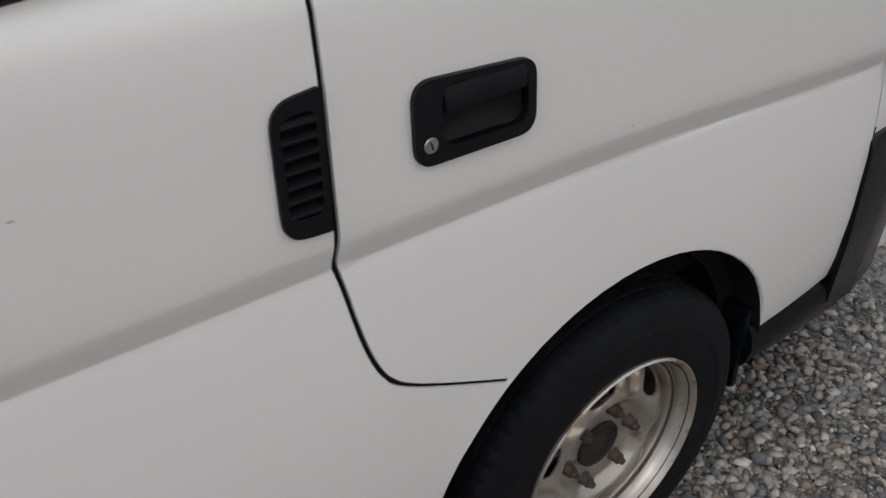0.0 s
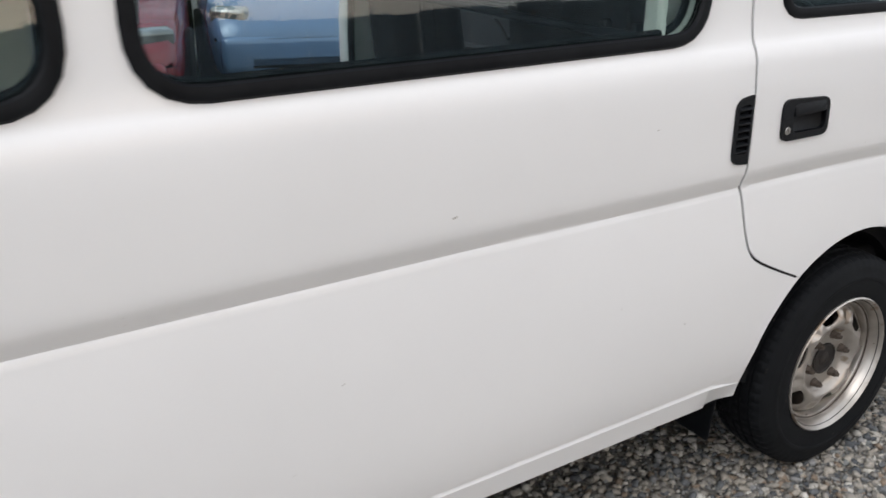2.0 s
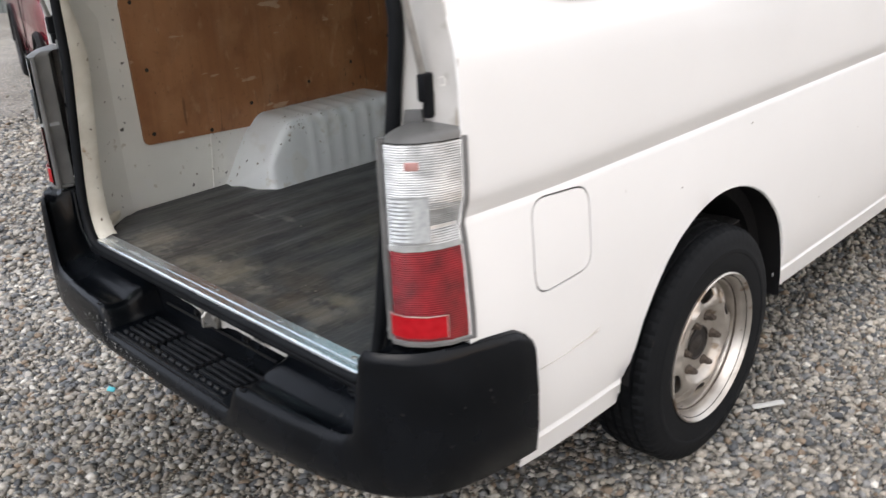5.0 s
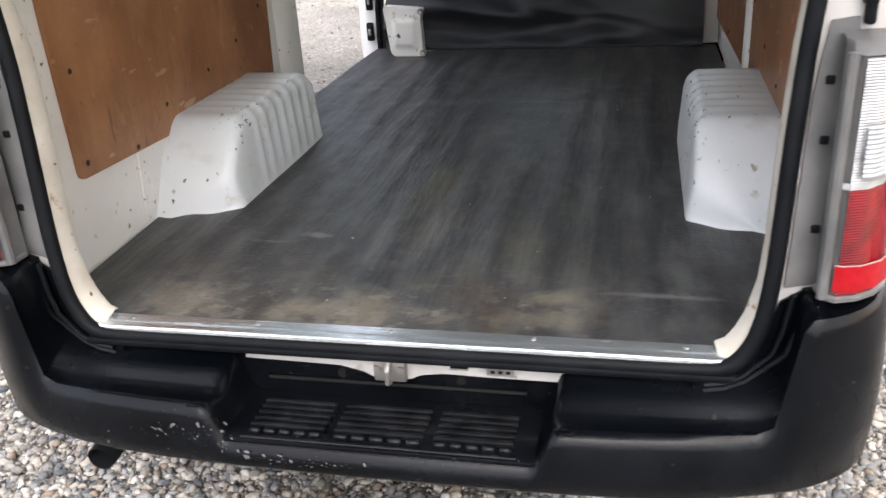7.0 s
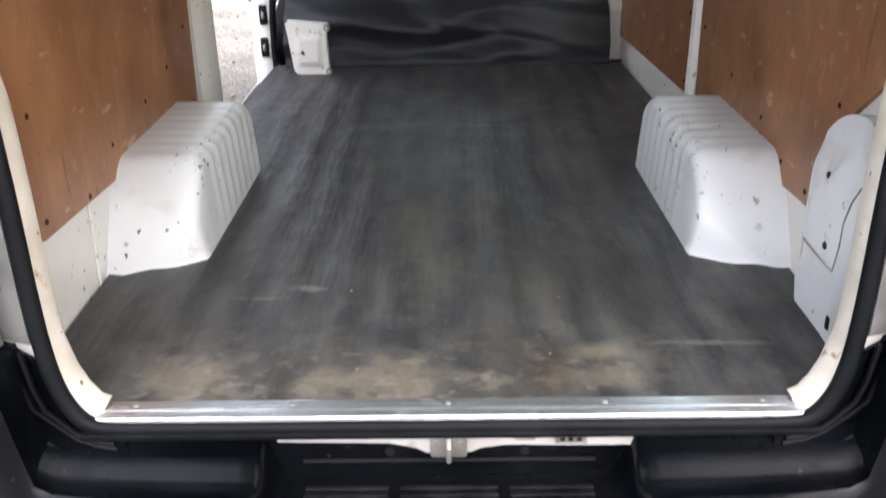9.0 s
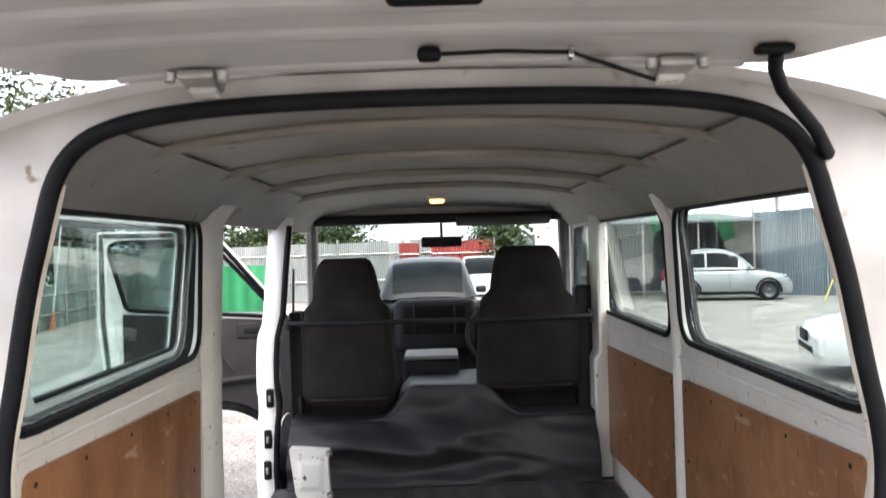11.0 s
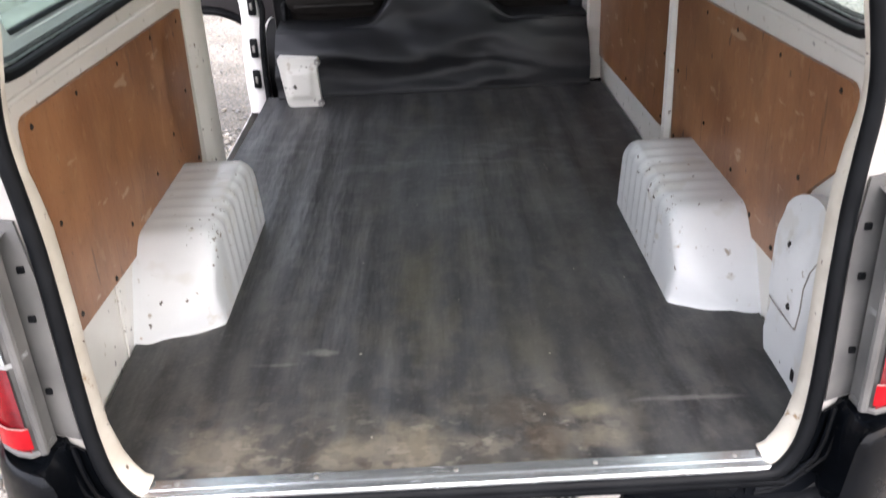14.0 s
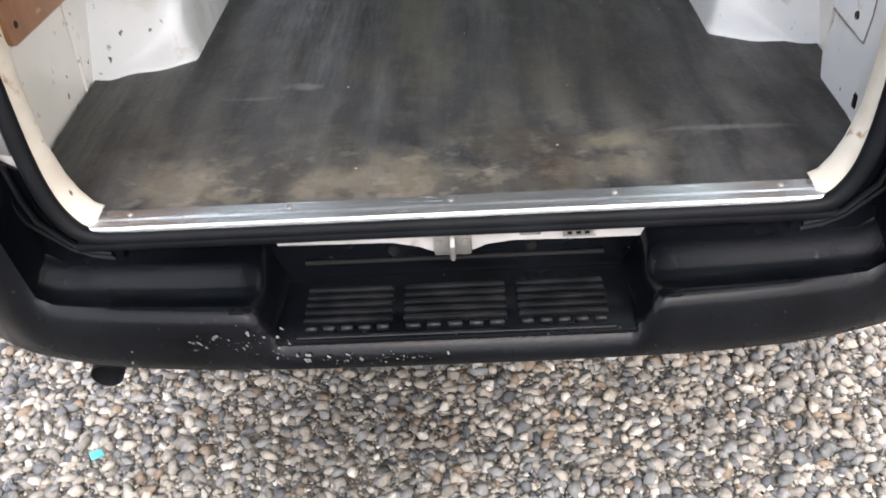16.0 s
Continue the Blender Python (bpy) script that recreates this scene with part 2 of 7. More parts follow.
SCRATCH = material("dark_scratch", (0.16, 0.14, 0.12), (0.30, 0.28, 0.25), 90.0, 0.7)


def mat_rubber():
    """Ribbed rubber floor covering, dusty towards the sill, with long worn streaks."""
    m = bpy.data.materials.new("worn_rubber_mat")
    m.use_nodes = True
    n, l = m.node_tree.nodes, m.node_tree.links
    b = n["Principled BSDF"]
    tc = n.new("ShaderNodeTexCoord")

    def noise_at(scale, stretch, detail=5.0):
        mp = n.new("ShaderNodeMapping")
        mp.inputs["Scale"].default_value = stretch
        l.new(tc.outputs["Object"], mp.inputs[0])
        t = n.new("ShaderNodeTexNoise")
        t.inputs["Scale"].default_value, t.inputs["Detail"].default_value = scale, detail
        l.new(mp.outputs[0], t.inputs["Vector"])
        return t.outputs[0]

    def band(src, lo, hi):
        r = n.new("ShaderNodeMapRange")
        r.inputs["From Min"].default_value, r.inputs["From Max"].default_value = lo, hi
        l.new(src, r.inputs[0])
        return r.outputs[0]

    def mix(fac, a, colour):
        x = n.new("ShaderNodeMix")
        x.data_type = "RGBA"
        l.new(fac, x.inputs["Factor"])
        if isinstance(a, tuple):
            x.inputs["A"].default_value = (*a, 1)
        else:
            l.new(a, x.inputs["A"])
        x.inputs["B"].default_value = (*colour, 1)
        return x.outputs["Result"]

    def times(a, c):
        x = n.new("ShaderNodeMath")
        x.operation = "MULTIPLY"
        l.new(a, x.inputs[0])
        if isinstance(c, float):
            x.inputs[1].default_value = c
        else:
            l.new(c, x.inputs[1])
        return x.outputs[0]

    def value(op, a, c, clamp=False):
        x = n.new("ShaderNodeMath")
        x.operation, x.use_clamp = op, clamp
        for k, v in enumerate((a, c)):
            if isinstance(v, (int, float)):
                x.inputs[k].default_value = v
            else:
                l.new(v, x.inputs[k])
        return x.outputs[0]

    sep = n.new("ShaderNodeSeparateXYZ")
    l.new(tc.outputs["Object"], sep.inputs[0])
    px, py = sep.outputs["X"], sep.outputs["Y"]
    streak = band(noise_at(3.2, (4.5, 0.55, 1), 10.0), 0.38, 0.66)
    col = mix(streak, (0.0250, 0.0256, 0.0278), (0.044, 0.0448, 0.048))
    wander = value("MULTIPLY", noise_at(2.2, (0.6, 1.0, 1), 3.0), 0.10)
    wave = value("SINE", value("MULTIPLY", value("ADD", px, wander), 2 * math.pi / 0.112), 0)
    crest = times(band(wave, 0.05, 0.85), band(noise_at(6.0, (1.8, 0.9, 1), 9.0), 0.42, 0.62))   # rib tops rubbed pale
    col = mix(times(crest, 0.46), col, (0.105, 0.104, 0.099))
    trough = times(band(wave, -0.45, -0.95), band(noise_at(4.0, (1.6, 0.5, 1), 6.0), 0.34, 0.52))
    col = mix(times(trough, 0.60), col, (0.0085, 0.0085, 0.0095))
    mottle = band(noise_at(16.0, (1.2, 0.9, 1), 10.0), 0.47, 0.66)
    col = mix(times(mottle, 0.50), col, (0.082, 0.079, 0.072))
    cloud = band(noise_at(2.4, (1.0, 0.8, 1), 8.0), 0.44, 0.66)
    col = mix(times(cloud, 0.55), col, (0.017, 0.0165, 0.017))
    middle = band(value("ABSOLUTE", value("SUBTRACT", px, 0.03), 0), 0.46, 0.12)
    olive = times(middle, band(noise_at(6.0, (1.7, 0.75, 1), 9.0), 0.48, 0.66))
    col = mix(times(olive, 0.40), col, (0.100, 0.092, 0.066))
    smear = times(band(noise_at(9.0, (0.8, 1.7, 1), 10.0), 0.53, 0.63), times(band(py, 1.0, 1.75), band(py, 2.5, 2.0)))        # pale smears at the far end
    col = mix(times(smear, 0.26), col, (0.16, 0.16, 0.155))
    fine = band(noise_at(60.0, (1.4, 0.7, 1), 6.0), 0.55, 0.80)
    col = mix(times(fine, 0.30), col, (0.13, 0.128, 0.118))
    near = times(band(py, 0.47, 0.24), band(value("ABSOLUTE", value("ADD", px, 0.12), 0), 0.56, 0.36))   # trodden dust by the sill
    ground_in = times(near, band(noise_at(7.0, (0.9, 1.2, 1), 4.0), 0.36, 0.56))
    dust = times(ground_in, band(noise_at(21.0, (0.9, 1.1, 1), 12.0), 0.47, 0.54))
    col = mix(times(ground_in, 0.36), col, (0.066, 0.056, 0.046))
    col = mix(times(dust, 0.46), col, (0.185, 0.162, 0.130))
    pale = times(near, band(noise_at(24.0, (0.8, 1.3, 1), 8.0), 0.60, 0.66))
    col = mix(times(pale, 0.34), col, (0.29, 0.265, 0.22))
    col = mix(times(times(near, band(noise_at(30.0, (1.0, 1.0, 1), 4.0), 0.60, 0.66)), 0.6), col, (0.045, 0.034, 0.027))
    # single stains: pale scuffs, brown wet marks and olive patches, with ragged edges
    ragged = noise_at(26.0, (1, 1, 1), 6.0)
    for x, y, rx, ry, amount, colour in (
            (0.282, 0.322, 0.050, 0.030, 0.45, (0.22, 0.195, 0.135)), (0.300, 0.238, 0.055, 0.028, 0.38, (0.22, 0.19, 0.14)),
            (0.118, 0.318, 0.055, 0.060, 0.65, (0.036, 0.027, 0.021)), (0.195, 0.330, 0.040, 0.030, 0.50, (0.038, 0.028, 0.021)), (0.175, 0.235, 0.040, 0.055, 0.50, (0.060, 0.041, 0.027)),
            (-0.075, 0.90, 0.060, 0.16, 0.28, (0.105, 0.095, 0.055)), (-0.035, 0.62, 0.045, 0.13, 0.28, (0.110, 0.099, 0.062)),
            (-0.455, 0.235, 0.085, 0.075, 0.30, (0.28, 0.24, 0.18)), (-0.085, 0.235, 0.060, 0.070, 0.34, (0.28, 0.235, 0.165)), (-0.22, 0.225, 0.050, 0.050, 0.30, (0.27, 0.23, 0.165)),
            (-0.295, 0.585, 0.032, 0.014, 0.60, (0.22, 0.215, 0.195)), (-0.39, 0.545, 0.045, 0.007, 0.40, (0.20, 0.195, 0.18)), (0.50, 0.335, 0.12, 0.006, 0.45, (0.17, 0.165, 0.16))):
        dx, dy = value("DIVIDE", value("SUBTRACT", px, x), rx), value("DIVIDE", value("SUBTRACT", py, y), ry)
        far = value("SQRT", value("ADD", value("MULTIPLY", dx, dx), value("MULTIPLY", dy, dy)), 0)
        far = value("ADD", far, value("MULTIPLY", value("SUBTRACT", ragged, 0.5), 2.4))
        col = mix(times(band(far, 1.35, 0.45), amount), col, colour)
    l.new(col, b.inputs["Base Color"])
    rg = n.new("ShaderNodeMapRange")
    rg.inputs["To Min"].default_value, rg.inputs["To Max"].default_value = 0.36, 0.62
    l.new(noise_at(7.0, (1.6, 0.6, 1), 8.0), rg.inputs[0])
    l.new(rg.outputs[0], b.inputs["Roughness"])
    b.inputs["Specular IOR Level"].default_value = 0.55
    bp = n.new("ShaderNodeBump")
    bp.inputs["Strength"].default_value, bp.inputs["Distance"].default_value = 0.14, 0.01
    l.new(noise_at(120.0, (1, 1, 1)), bp.inputs["Height"])
    ridge = n.new("ShaderNodeBump")            # long uneven ridges in the worn rubber
    ridge.inputs["Strength"].default_value, ridge.inputs["Distance"].default_value = 0.55, 0.02
    l.new(noise_at(4.5, (3.6, 0.50, 1), 3.0), ridge.inputs["Height"])
    l.new(bp.outputs[0], ridge.inputs["Normal"])
    l.new(ridge.outputs[0], b.inputs["Normal"])
    return m


def plywood():
    """Varnished plywood: warm brown clouds, upright grain lines, pale scrapes and dark knocks."""
    m = material("varnished_plywood", (0.222, 0.088, 0.035), (0.355, 0.160, 0.068), 3.2, 0.38, bump=0.05, bump_scale=60, detail=9.0)
    n, l = m.node_tree.nodes, m.node_tree.links
    b = n["Principled BSDF"]
    col = b.inputs["Base Color"].links[0].from_socket
    tc = n.new("ShaderNodeTexCoord")
    for scale, stretch, lo, hi, amount, colour in (
            (26.0, (1, 1, 0.06), 0.45, 0.75, 0.16, (0.34, 0.175, 0.085)), (60.0, (1, 1, 0.05), 0.50, 0.72, 0.18, (0.10, 0.040, 0.017)),
            (7.0, (1, 1.0, 0.9), 0.50, 0.72, 0.50, (0.125, 0.048, 0.019)), (11.0, (1, 1.0, 0.8), 0.54, 0.74, 0.42, (0.39, 0.20, 0.092)),
            (34.0, (1, 0.9, 0.55), 0.60, 0.74, 0.50, (0.43, 0.255, 0.14)), (90.0, (1, 1.0, 0.8), 0.60, 0.72, 0.35, (0.11, 0.045, 0.02)), (22.0, (1, 1.2, 0.7), 0.68, 0.72, 0.75, (0.050, 0.022, 0.012)),
            (6.0, (1, 2.2, 0.55), 0.58, 0.76, 0.26, (0.40, 0.24, 0.14)), (17.0, (1, 0.5, 1.7), 0.655, 0.70, 0.62, (0.50, 0.37, 0.26)), (13.0, (1, 2.6, 0.30), 0.66, 0.71, 0.55, (0.075, 0.034, 0.017))):
        mp, t, r, f, x = (n.new("ShaderNode" + k) for k in ("Mapping", "TexNoise", "MapRange", "Math", "Mix"))
        mp.inputs["Scale"].default_value = stretch
        mp.inputs["Location"].default_value = (scale, 0.3 * scale, 0.7)
        t.inputs["Scale"].default_value, t.inputs["Detail"].default_value = scale, 6.0
        r.inputs["From Min"].default_value, r.inputs["From Max"].default_value = lo, hi
        f.operation = "MULTIPLY"
        f.inputs[1].default_value = amount
        x.data_type = "RGBA"
        x.inputs["B"].default_value = (*colour, 1)
        l.new(tc.outputs["Object"], mp.inputs[0])
        l.new(mp.outputs[0], t.inputs["Vector"])
        l.new(t.outputs[0], r.inputs[0])
        l.new(r.outputs[0], f.inputs[0])
        l.new(f.outputs[0], x.inputs["Factor"])
        l.new(col, x.inputs["A"])
        col = x.outputs["Result"]
    l.new(col, b.inputs["Base Color"])
    return m


def stone_material(name, fine=False):
    """Mixed river gravel: each island its own tone from grey to tan, with a few dark and rusty ones."""
    m = bpy.data.materials.new(name)
    m.use_nodes = True
    n, l = m.node_tree.nodes, m.node_tree.links
    b = n["Principled BSDF"]
    geo = n.new("ShaderNodeNewGeometry")
    ramp = n.new("ShaderNodeValToRGB")
    stops = [(0.0, (0.085, 0.090, 0.095)), (0.06, (0.135, 0.139, 0.142)), (0.16, (0.205, 0.192, 0.170)), (0.32, (0.300, 0.277, 0.240)),
             (0.50, (0.365, 0.332, 0.280)), (0.64, (0.235, 0.233, 0.226)), (0.75, (0.420, 0.398, 0.352)), (0.86, (0.225, 0.175, 0.130)), (0.92, (0.172, 0.178, 0.172)), (0.975, (0.56, 0.535, 0.48))]
    while len(ramp.color_ramp.elements) < len(stops):
        ramp.color_ramp.elements.new(0.5)
    for e, (p, c) in zip(ramp.color_ramp.elements, stops):
        e.position, e.color = p, (*c, 1)
    ramp.color_ramp.interpolation = "CONSTANT" if not fine else "LINEAR"
    tc = n.new("ShaderNodeTexCoord")
    if fine:
        v = n.new("ShaderNodeTexVoronoi")
        v.inputs["Scale"].default_value = 85.0
        l.new(tc.outputs["Object"], v.inputs["Vector"])
        sepc = n.new("ShaderNodeSeparateColor")
        l.new(v.outputs["Color"], sepc.inputs[0])
        l.new(sepc.outputs[0], ramp.inputs[0])
        dst = n.new("ShaderNodeMapRange")
        dst.inputs["From Min"].default_value, dst.inputs["From Max"].default_value = 0.0, 0.75
        dst.inputs["To Min"].default_value, dst.inputs["To Max"].default_value = 1.0, 0.0
        l.new(v.outputs["Distance"], dst.inputs[0])
        bp = n.new("ShaderNodeBump")
        bp.inputs["Strength"].default_value, bp.inputs["Distance"].default_value = 0.9, 0.006
        l.new(dst.outputs[0], bp.inputs["Height"])
        l.new(bp.outputs[0], b.inputs["Normal"])
    else:
        l.new(geo.outputs["Random Per Island"], ramp.inputs[0])
    nz = n.new("ShaderNodeTexNoise")
    nz.inputs["Scale"].default_value, nz.inputs["Detail"].default_value = (90.0, 3.0)
    l.new(tc.outputs["Object"], nz.inputs["Vector"])
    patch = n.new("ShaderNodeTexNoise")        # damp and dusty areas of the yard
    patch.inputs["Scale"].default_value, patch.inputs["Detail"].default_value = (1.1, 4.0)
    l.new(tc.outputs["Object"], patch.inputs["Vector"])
    val = n.new("ShaderNodeMath")
    val.operation = "ADD"
    l.new(nz.outputs[0], val.inputs[0])
    l.new(patch.outputs[0], val.inputs[1])
    mr = n.new("ShaderNodeMapRange")
    mr.inputs["From Min"].default_value, mr.inputs["From Max"].default_value = 0.6, 1.4
    mr.inputs["To Min"].default_value, mr.inputs["To Max"].default_value = 0.62, 1.38
    l.new(val.outputs[0], mr.inputs[0])
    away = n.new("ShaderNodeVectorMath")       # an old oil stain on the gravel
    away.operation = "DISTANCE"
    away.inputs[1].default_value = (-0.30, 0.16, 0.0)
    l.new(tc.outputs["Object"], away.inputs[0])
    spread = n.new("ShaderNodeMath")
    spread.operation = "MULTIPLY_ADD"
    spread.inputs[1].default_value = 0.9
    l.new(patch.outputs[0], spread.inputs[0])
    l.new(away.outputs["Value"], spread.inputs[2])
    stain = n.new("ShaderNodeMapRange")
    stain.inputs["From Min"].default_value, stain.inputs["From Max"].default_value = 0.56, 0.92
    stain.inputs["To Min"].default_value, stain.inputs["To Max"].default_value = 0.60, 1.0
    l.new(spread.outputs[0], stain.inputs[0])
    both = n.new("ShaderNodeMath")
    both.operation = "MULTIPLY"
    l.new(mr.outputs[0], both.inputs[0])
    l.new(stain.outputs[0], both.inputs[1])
    if fine:                                   # shade under the van and between stones put into the colour, paler further off
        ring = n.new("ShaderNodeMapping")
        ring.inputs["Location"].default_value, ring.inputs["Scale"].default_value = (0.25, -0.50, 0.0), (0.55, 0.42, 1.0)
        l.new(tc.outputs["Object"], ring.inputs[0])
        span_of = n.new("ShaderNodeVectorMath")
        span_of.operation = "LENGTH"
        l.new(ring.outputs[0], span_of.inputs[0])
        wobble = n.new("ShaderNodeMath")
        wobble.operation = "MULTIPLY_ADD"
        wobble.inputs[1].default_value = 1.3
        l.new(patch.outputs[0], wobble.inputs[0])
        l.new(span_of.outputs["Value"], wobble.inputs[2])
        darkened = n.new("ShaderNodeMapRange")
        darkened.inputs["From Min"].default_value, darkened.inputs["From Max"].default_value = 1.9, 3.9
        darkened.inputs["To Min"].default_value, darkened.inputs["To Max"].default_value = 0.50, 1.0
        l.new(wobble.outputs[0], darkened.inputs[0])
        shaded = n.new("ShaderNodeMath")
        shaded.operation = "MULTIPLY"
        l.new(both.outputs[0], shaded.inputs[0])
        l.new(darkened.outputs[0], shaded.inputs[1])
        both = shaded
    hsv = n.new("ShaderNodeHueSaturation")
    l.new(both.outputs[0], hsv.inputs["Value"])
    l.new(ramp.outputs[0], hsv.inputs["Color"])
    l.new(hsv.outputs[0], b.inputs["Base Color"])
    b.inputs["Roughness"].default_value = 0.85
    b.inputs["Specular IOR Level"].default_value = 0.25
    if not fine:
        grain = n.new("ShaderNodeTexNoise")
        grain.inputs["Scale"].default_value, grain.inputs["Detail"].default_value = 260.0, 3.0
        l.new(tc.outputs["Object"], grain.inputs["Vector"])
        pit = n.new("ShaderNodeBump")
        pit.inputs["Strength"].default_value, pit.inputs["Distance"].default_value = 0.35, 0.004
        l.new(grain.outputs[0], pit.inputs["Height"])
        l.new(pit.outputs[0], b.inputs["Normal"])
    return m


PLY = plywood()
MAT = mat_rubber()
STONE = stone_material("river_gravel")
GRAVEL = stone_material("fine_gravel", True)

# ---- building helpers ----
from mathutils.geometry import delaunay_2d_cdt


def thing(name, label, category, at=(0, 0, 0), turn=0.0, group="", kind=""):
    ob = new(name)
    ob.empty_display_size = 0.1
    ob.matrix_basis = pose(*at, 0, 0, turn)
    return tagged(ob, label, category, group, kind)


def mesh_of(name, bm, material, smooth=40.0):
    """A mesh from a bmesh, with faces smooth up to an angle between them."""
    bmesh.ops.recalc_face_normals(bm, faces=bm.faces[:])
    lim = radians(smooth)
    for f in bm.faces:
        f.smooth = smooth > 0
    for e in bm.edges:
        if len(e.link_faces) == 2 and e.calc_face_angle(0) > lim:
            e.smooth = False
    me = bpy.data.meshes.new(name)
    bm.to_mesh(me)
    bm.free()
    me.materials.append(material)
    return me


def part(name, bm, material, parent=None, label="", smooth=40.0, m=None):
    ob = new(name, bm if isinstance(bm, bpy.types.Mesh) else mesh_of(name, bm, material, smooth))
    if parent:
        ob.parent = parent
    if m is not None:
        ob.matrix_basis = m
    return tagged(ob, label)


def rbox(c, s, bevel=0.01, seg=2, rot=(0, 0, 0), bm=None):
    """A box with rounded edges: centre, sizes; added to bm where one is given."""
    b = bmesh.new()
    bmesh.ops.create_cube(b, size=1.0, matrix=Matrix.Diagonal((*s, 1)))
    if bevel:
        bmesh.ops.bevel(b, geom=b.edges[:], offset=min(bevel, 0.49 * min(s)), segments=seg, profile=0.5, affect="EDGES")
    bmesh.ops.transform(b, matrix=pose(*c, *rot), verts=b.verts[:])
    return join(bm, b)


def join(bm, b):
    if bm is None:
        return b
    tmp = bpy.data.meshes.new("tmp")
    b.to_mesh(tmp)
    b.free()
    bm.from_mesh(tmp)
    bpy.data.meshes.remove(tmp)
    return bm


def grid(pts, close_u=False, close_v=False, cap=False, bm=None):
    """A skin over rows of points."""
    b = bmesh.new()
    rows = [[b.verts.new(p) for p in row] for row in pts]
    nu, nv = len(rows), len(rows[0])
    for i in range(nu if close_u else nu - 1):
        for j in range(nv if close_v else nv - 1):
            q = (rows[i][j], rows[(i + 1) % nu][j], rows[(i + 1) % nu][(j + 1) % nv], rows[i][(j + 1) % nv])
            if len({v.index if v.index >= 0 else id(v) for v in q}) == 4:
                b.faces.new(q)
    if cap:
        b.faces.new(rows[0])
        b.faces.new(rows[-1][::-1])
    bmesh.ops.remove_doubles(b, verts=b.verts[:], dist=1e-6)
    return join(bm, b)


def tube(path, r, n=8, closed=False, flat=1.0, bm=None):
    """A round or flattened bar along a path."""
    path = [Vector(p) for p in path]
    k = len(path)
    rows, up = [], None
    for i, p in enumerate(path):
        a, c = path[i - 1] if (i or closed) else p, path[(i + 1) % k] if (i < k - 1 or closed) else p
        d = (c - a).normalized()
        if up is None:
            up = Vector((1, 0, 0)) if abs(d.x) < 0.8 else Vector((0, 0, 1))
        side = d.cross(up).normalized()
        up = side.cross(d).normalized()
        rows.append([p + r * (math.cos(2 * math.pi * j / n) * side + flat * math.sin(2 * math.pi * j / n) * up) for j in range(n)])
    return grid(rows, closed, True, not closed, bm)


def lathe(profile, n=48, bm=None, hole=False):
    """A body of revolution about the x axis from (x, radius) pairs."""
    rows = [[(x, r * math.cos(2 * math.pi * j / n), r * math.sin(2 * math.pi * j / n)) for j in range(n)] for x, r in profile]
    return grid(rows, False, True, False, bm)


def round_poly(pts, r, n=5):
    """A closed polygon with rounded corners; r is one radius or one for each corner."""
    out, k = [], len(pts)
    rs = r if isinstance(r, (list, tuple)) else [r] * k
    for i in range(k):
        p, a, c = (Vector(pts[j]) for j in (i, i - 1, (i + 1) % k))
        if rs[i] <= 0:
            out.append((p.x, p.y))
            continue
        u, v = (a - p), (c - p)
        h = u.angle(v) / 2
        t = min(rs[i] / math.tan(h), 0.49 * u.length, 0.49 * v.length)
        p0, p1 = p + u.normalized() * t, p + v.normalized() * t
        for s in range(n + 1):
            w = s / n
            q = (1 - w) ** 2 * p0 + 2 * w * (1 - w) * p + w * w * p1
            out.append((q.x, q.y))
    return out


def resample(poly, step):
    out = []
    for i, p in enumerate(poly):
        q = poly[(i + 1) % len(poly)]
        k = max(1, int(math.dist(p, q) / step))
        out += [(p[0] + (q[0] - p[0]) * s / k, p[1] + (q[1] - p[1]) * s / k) for s in range(k)]
    return out


def inside(p, poly):
    c, j = False, len(poly) - 1
    for i in range(len(poly)):
        (x1, y1), (x2, y2) = poly[i], poly[j]
        if (y1 > p[1]) != (y2 > p[1]) and p[0] < (x2 - x1) * (p[1] - y1) / (y2 - y1) + x1:
            c = not c
        j = i
    return c


def inset(poly, d):
    """A polygon moved inwards by d (outwards where d is negative)."""
    area = sum(poly[i - 1][0] * poly[i][1] - poly[i][0] * poly[i - 1][1] for i in range(len(poly)))
    s = 1 if area > 0 else -1
    out = []
    for i, p in enumerate(poly):
        a, c = Vector(poly[i - 1]), Vector(poly[(i + 1) % len(poly)])
        t = (c - a).normalized()
        out.append((p[0] - s * t.y * d, p[1] + s * t.x * d))
    return out


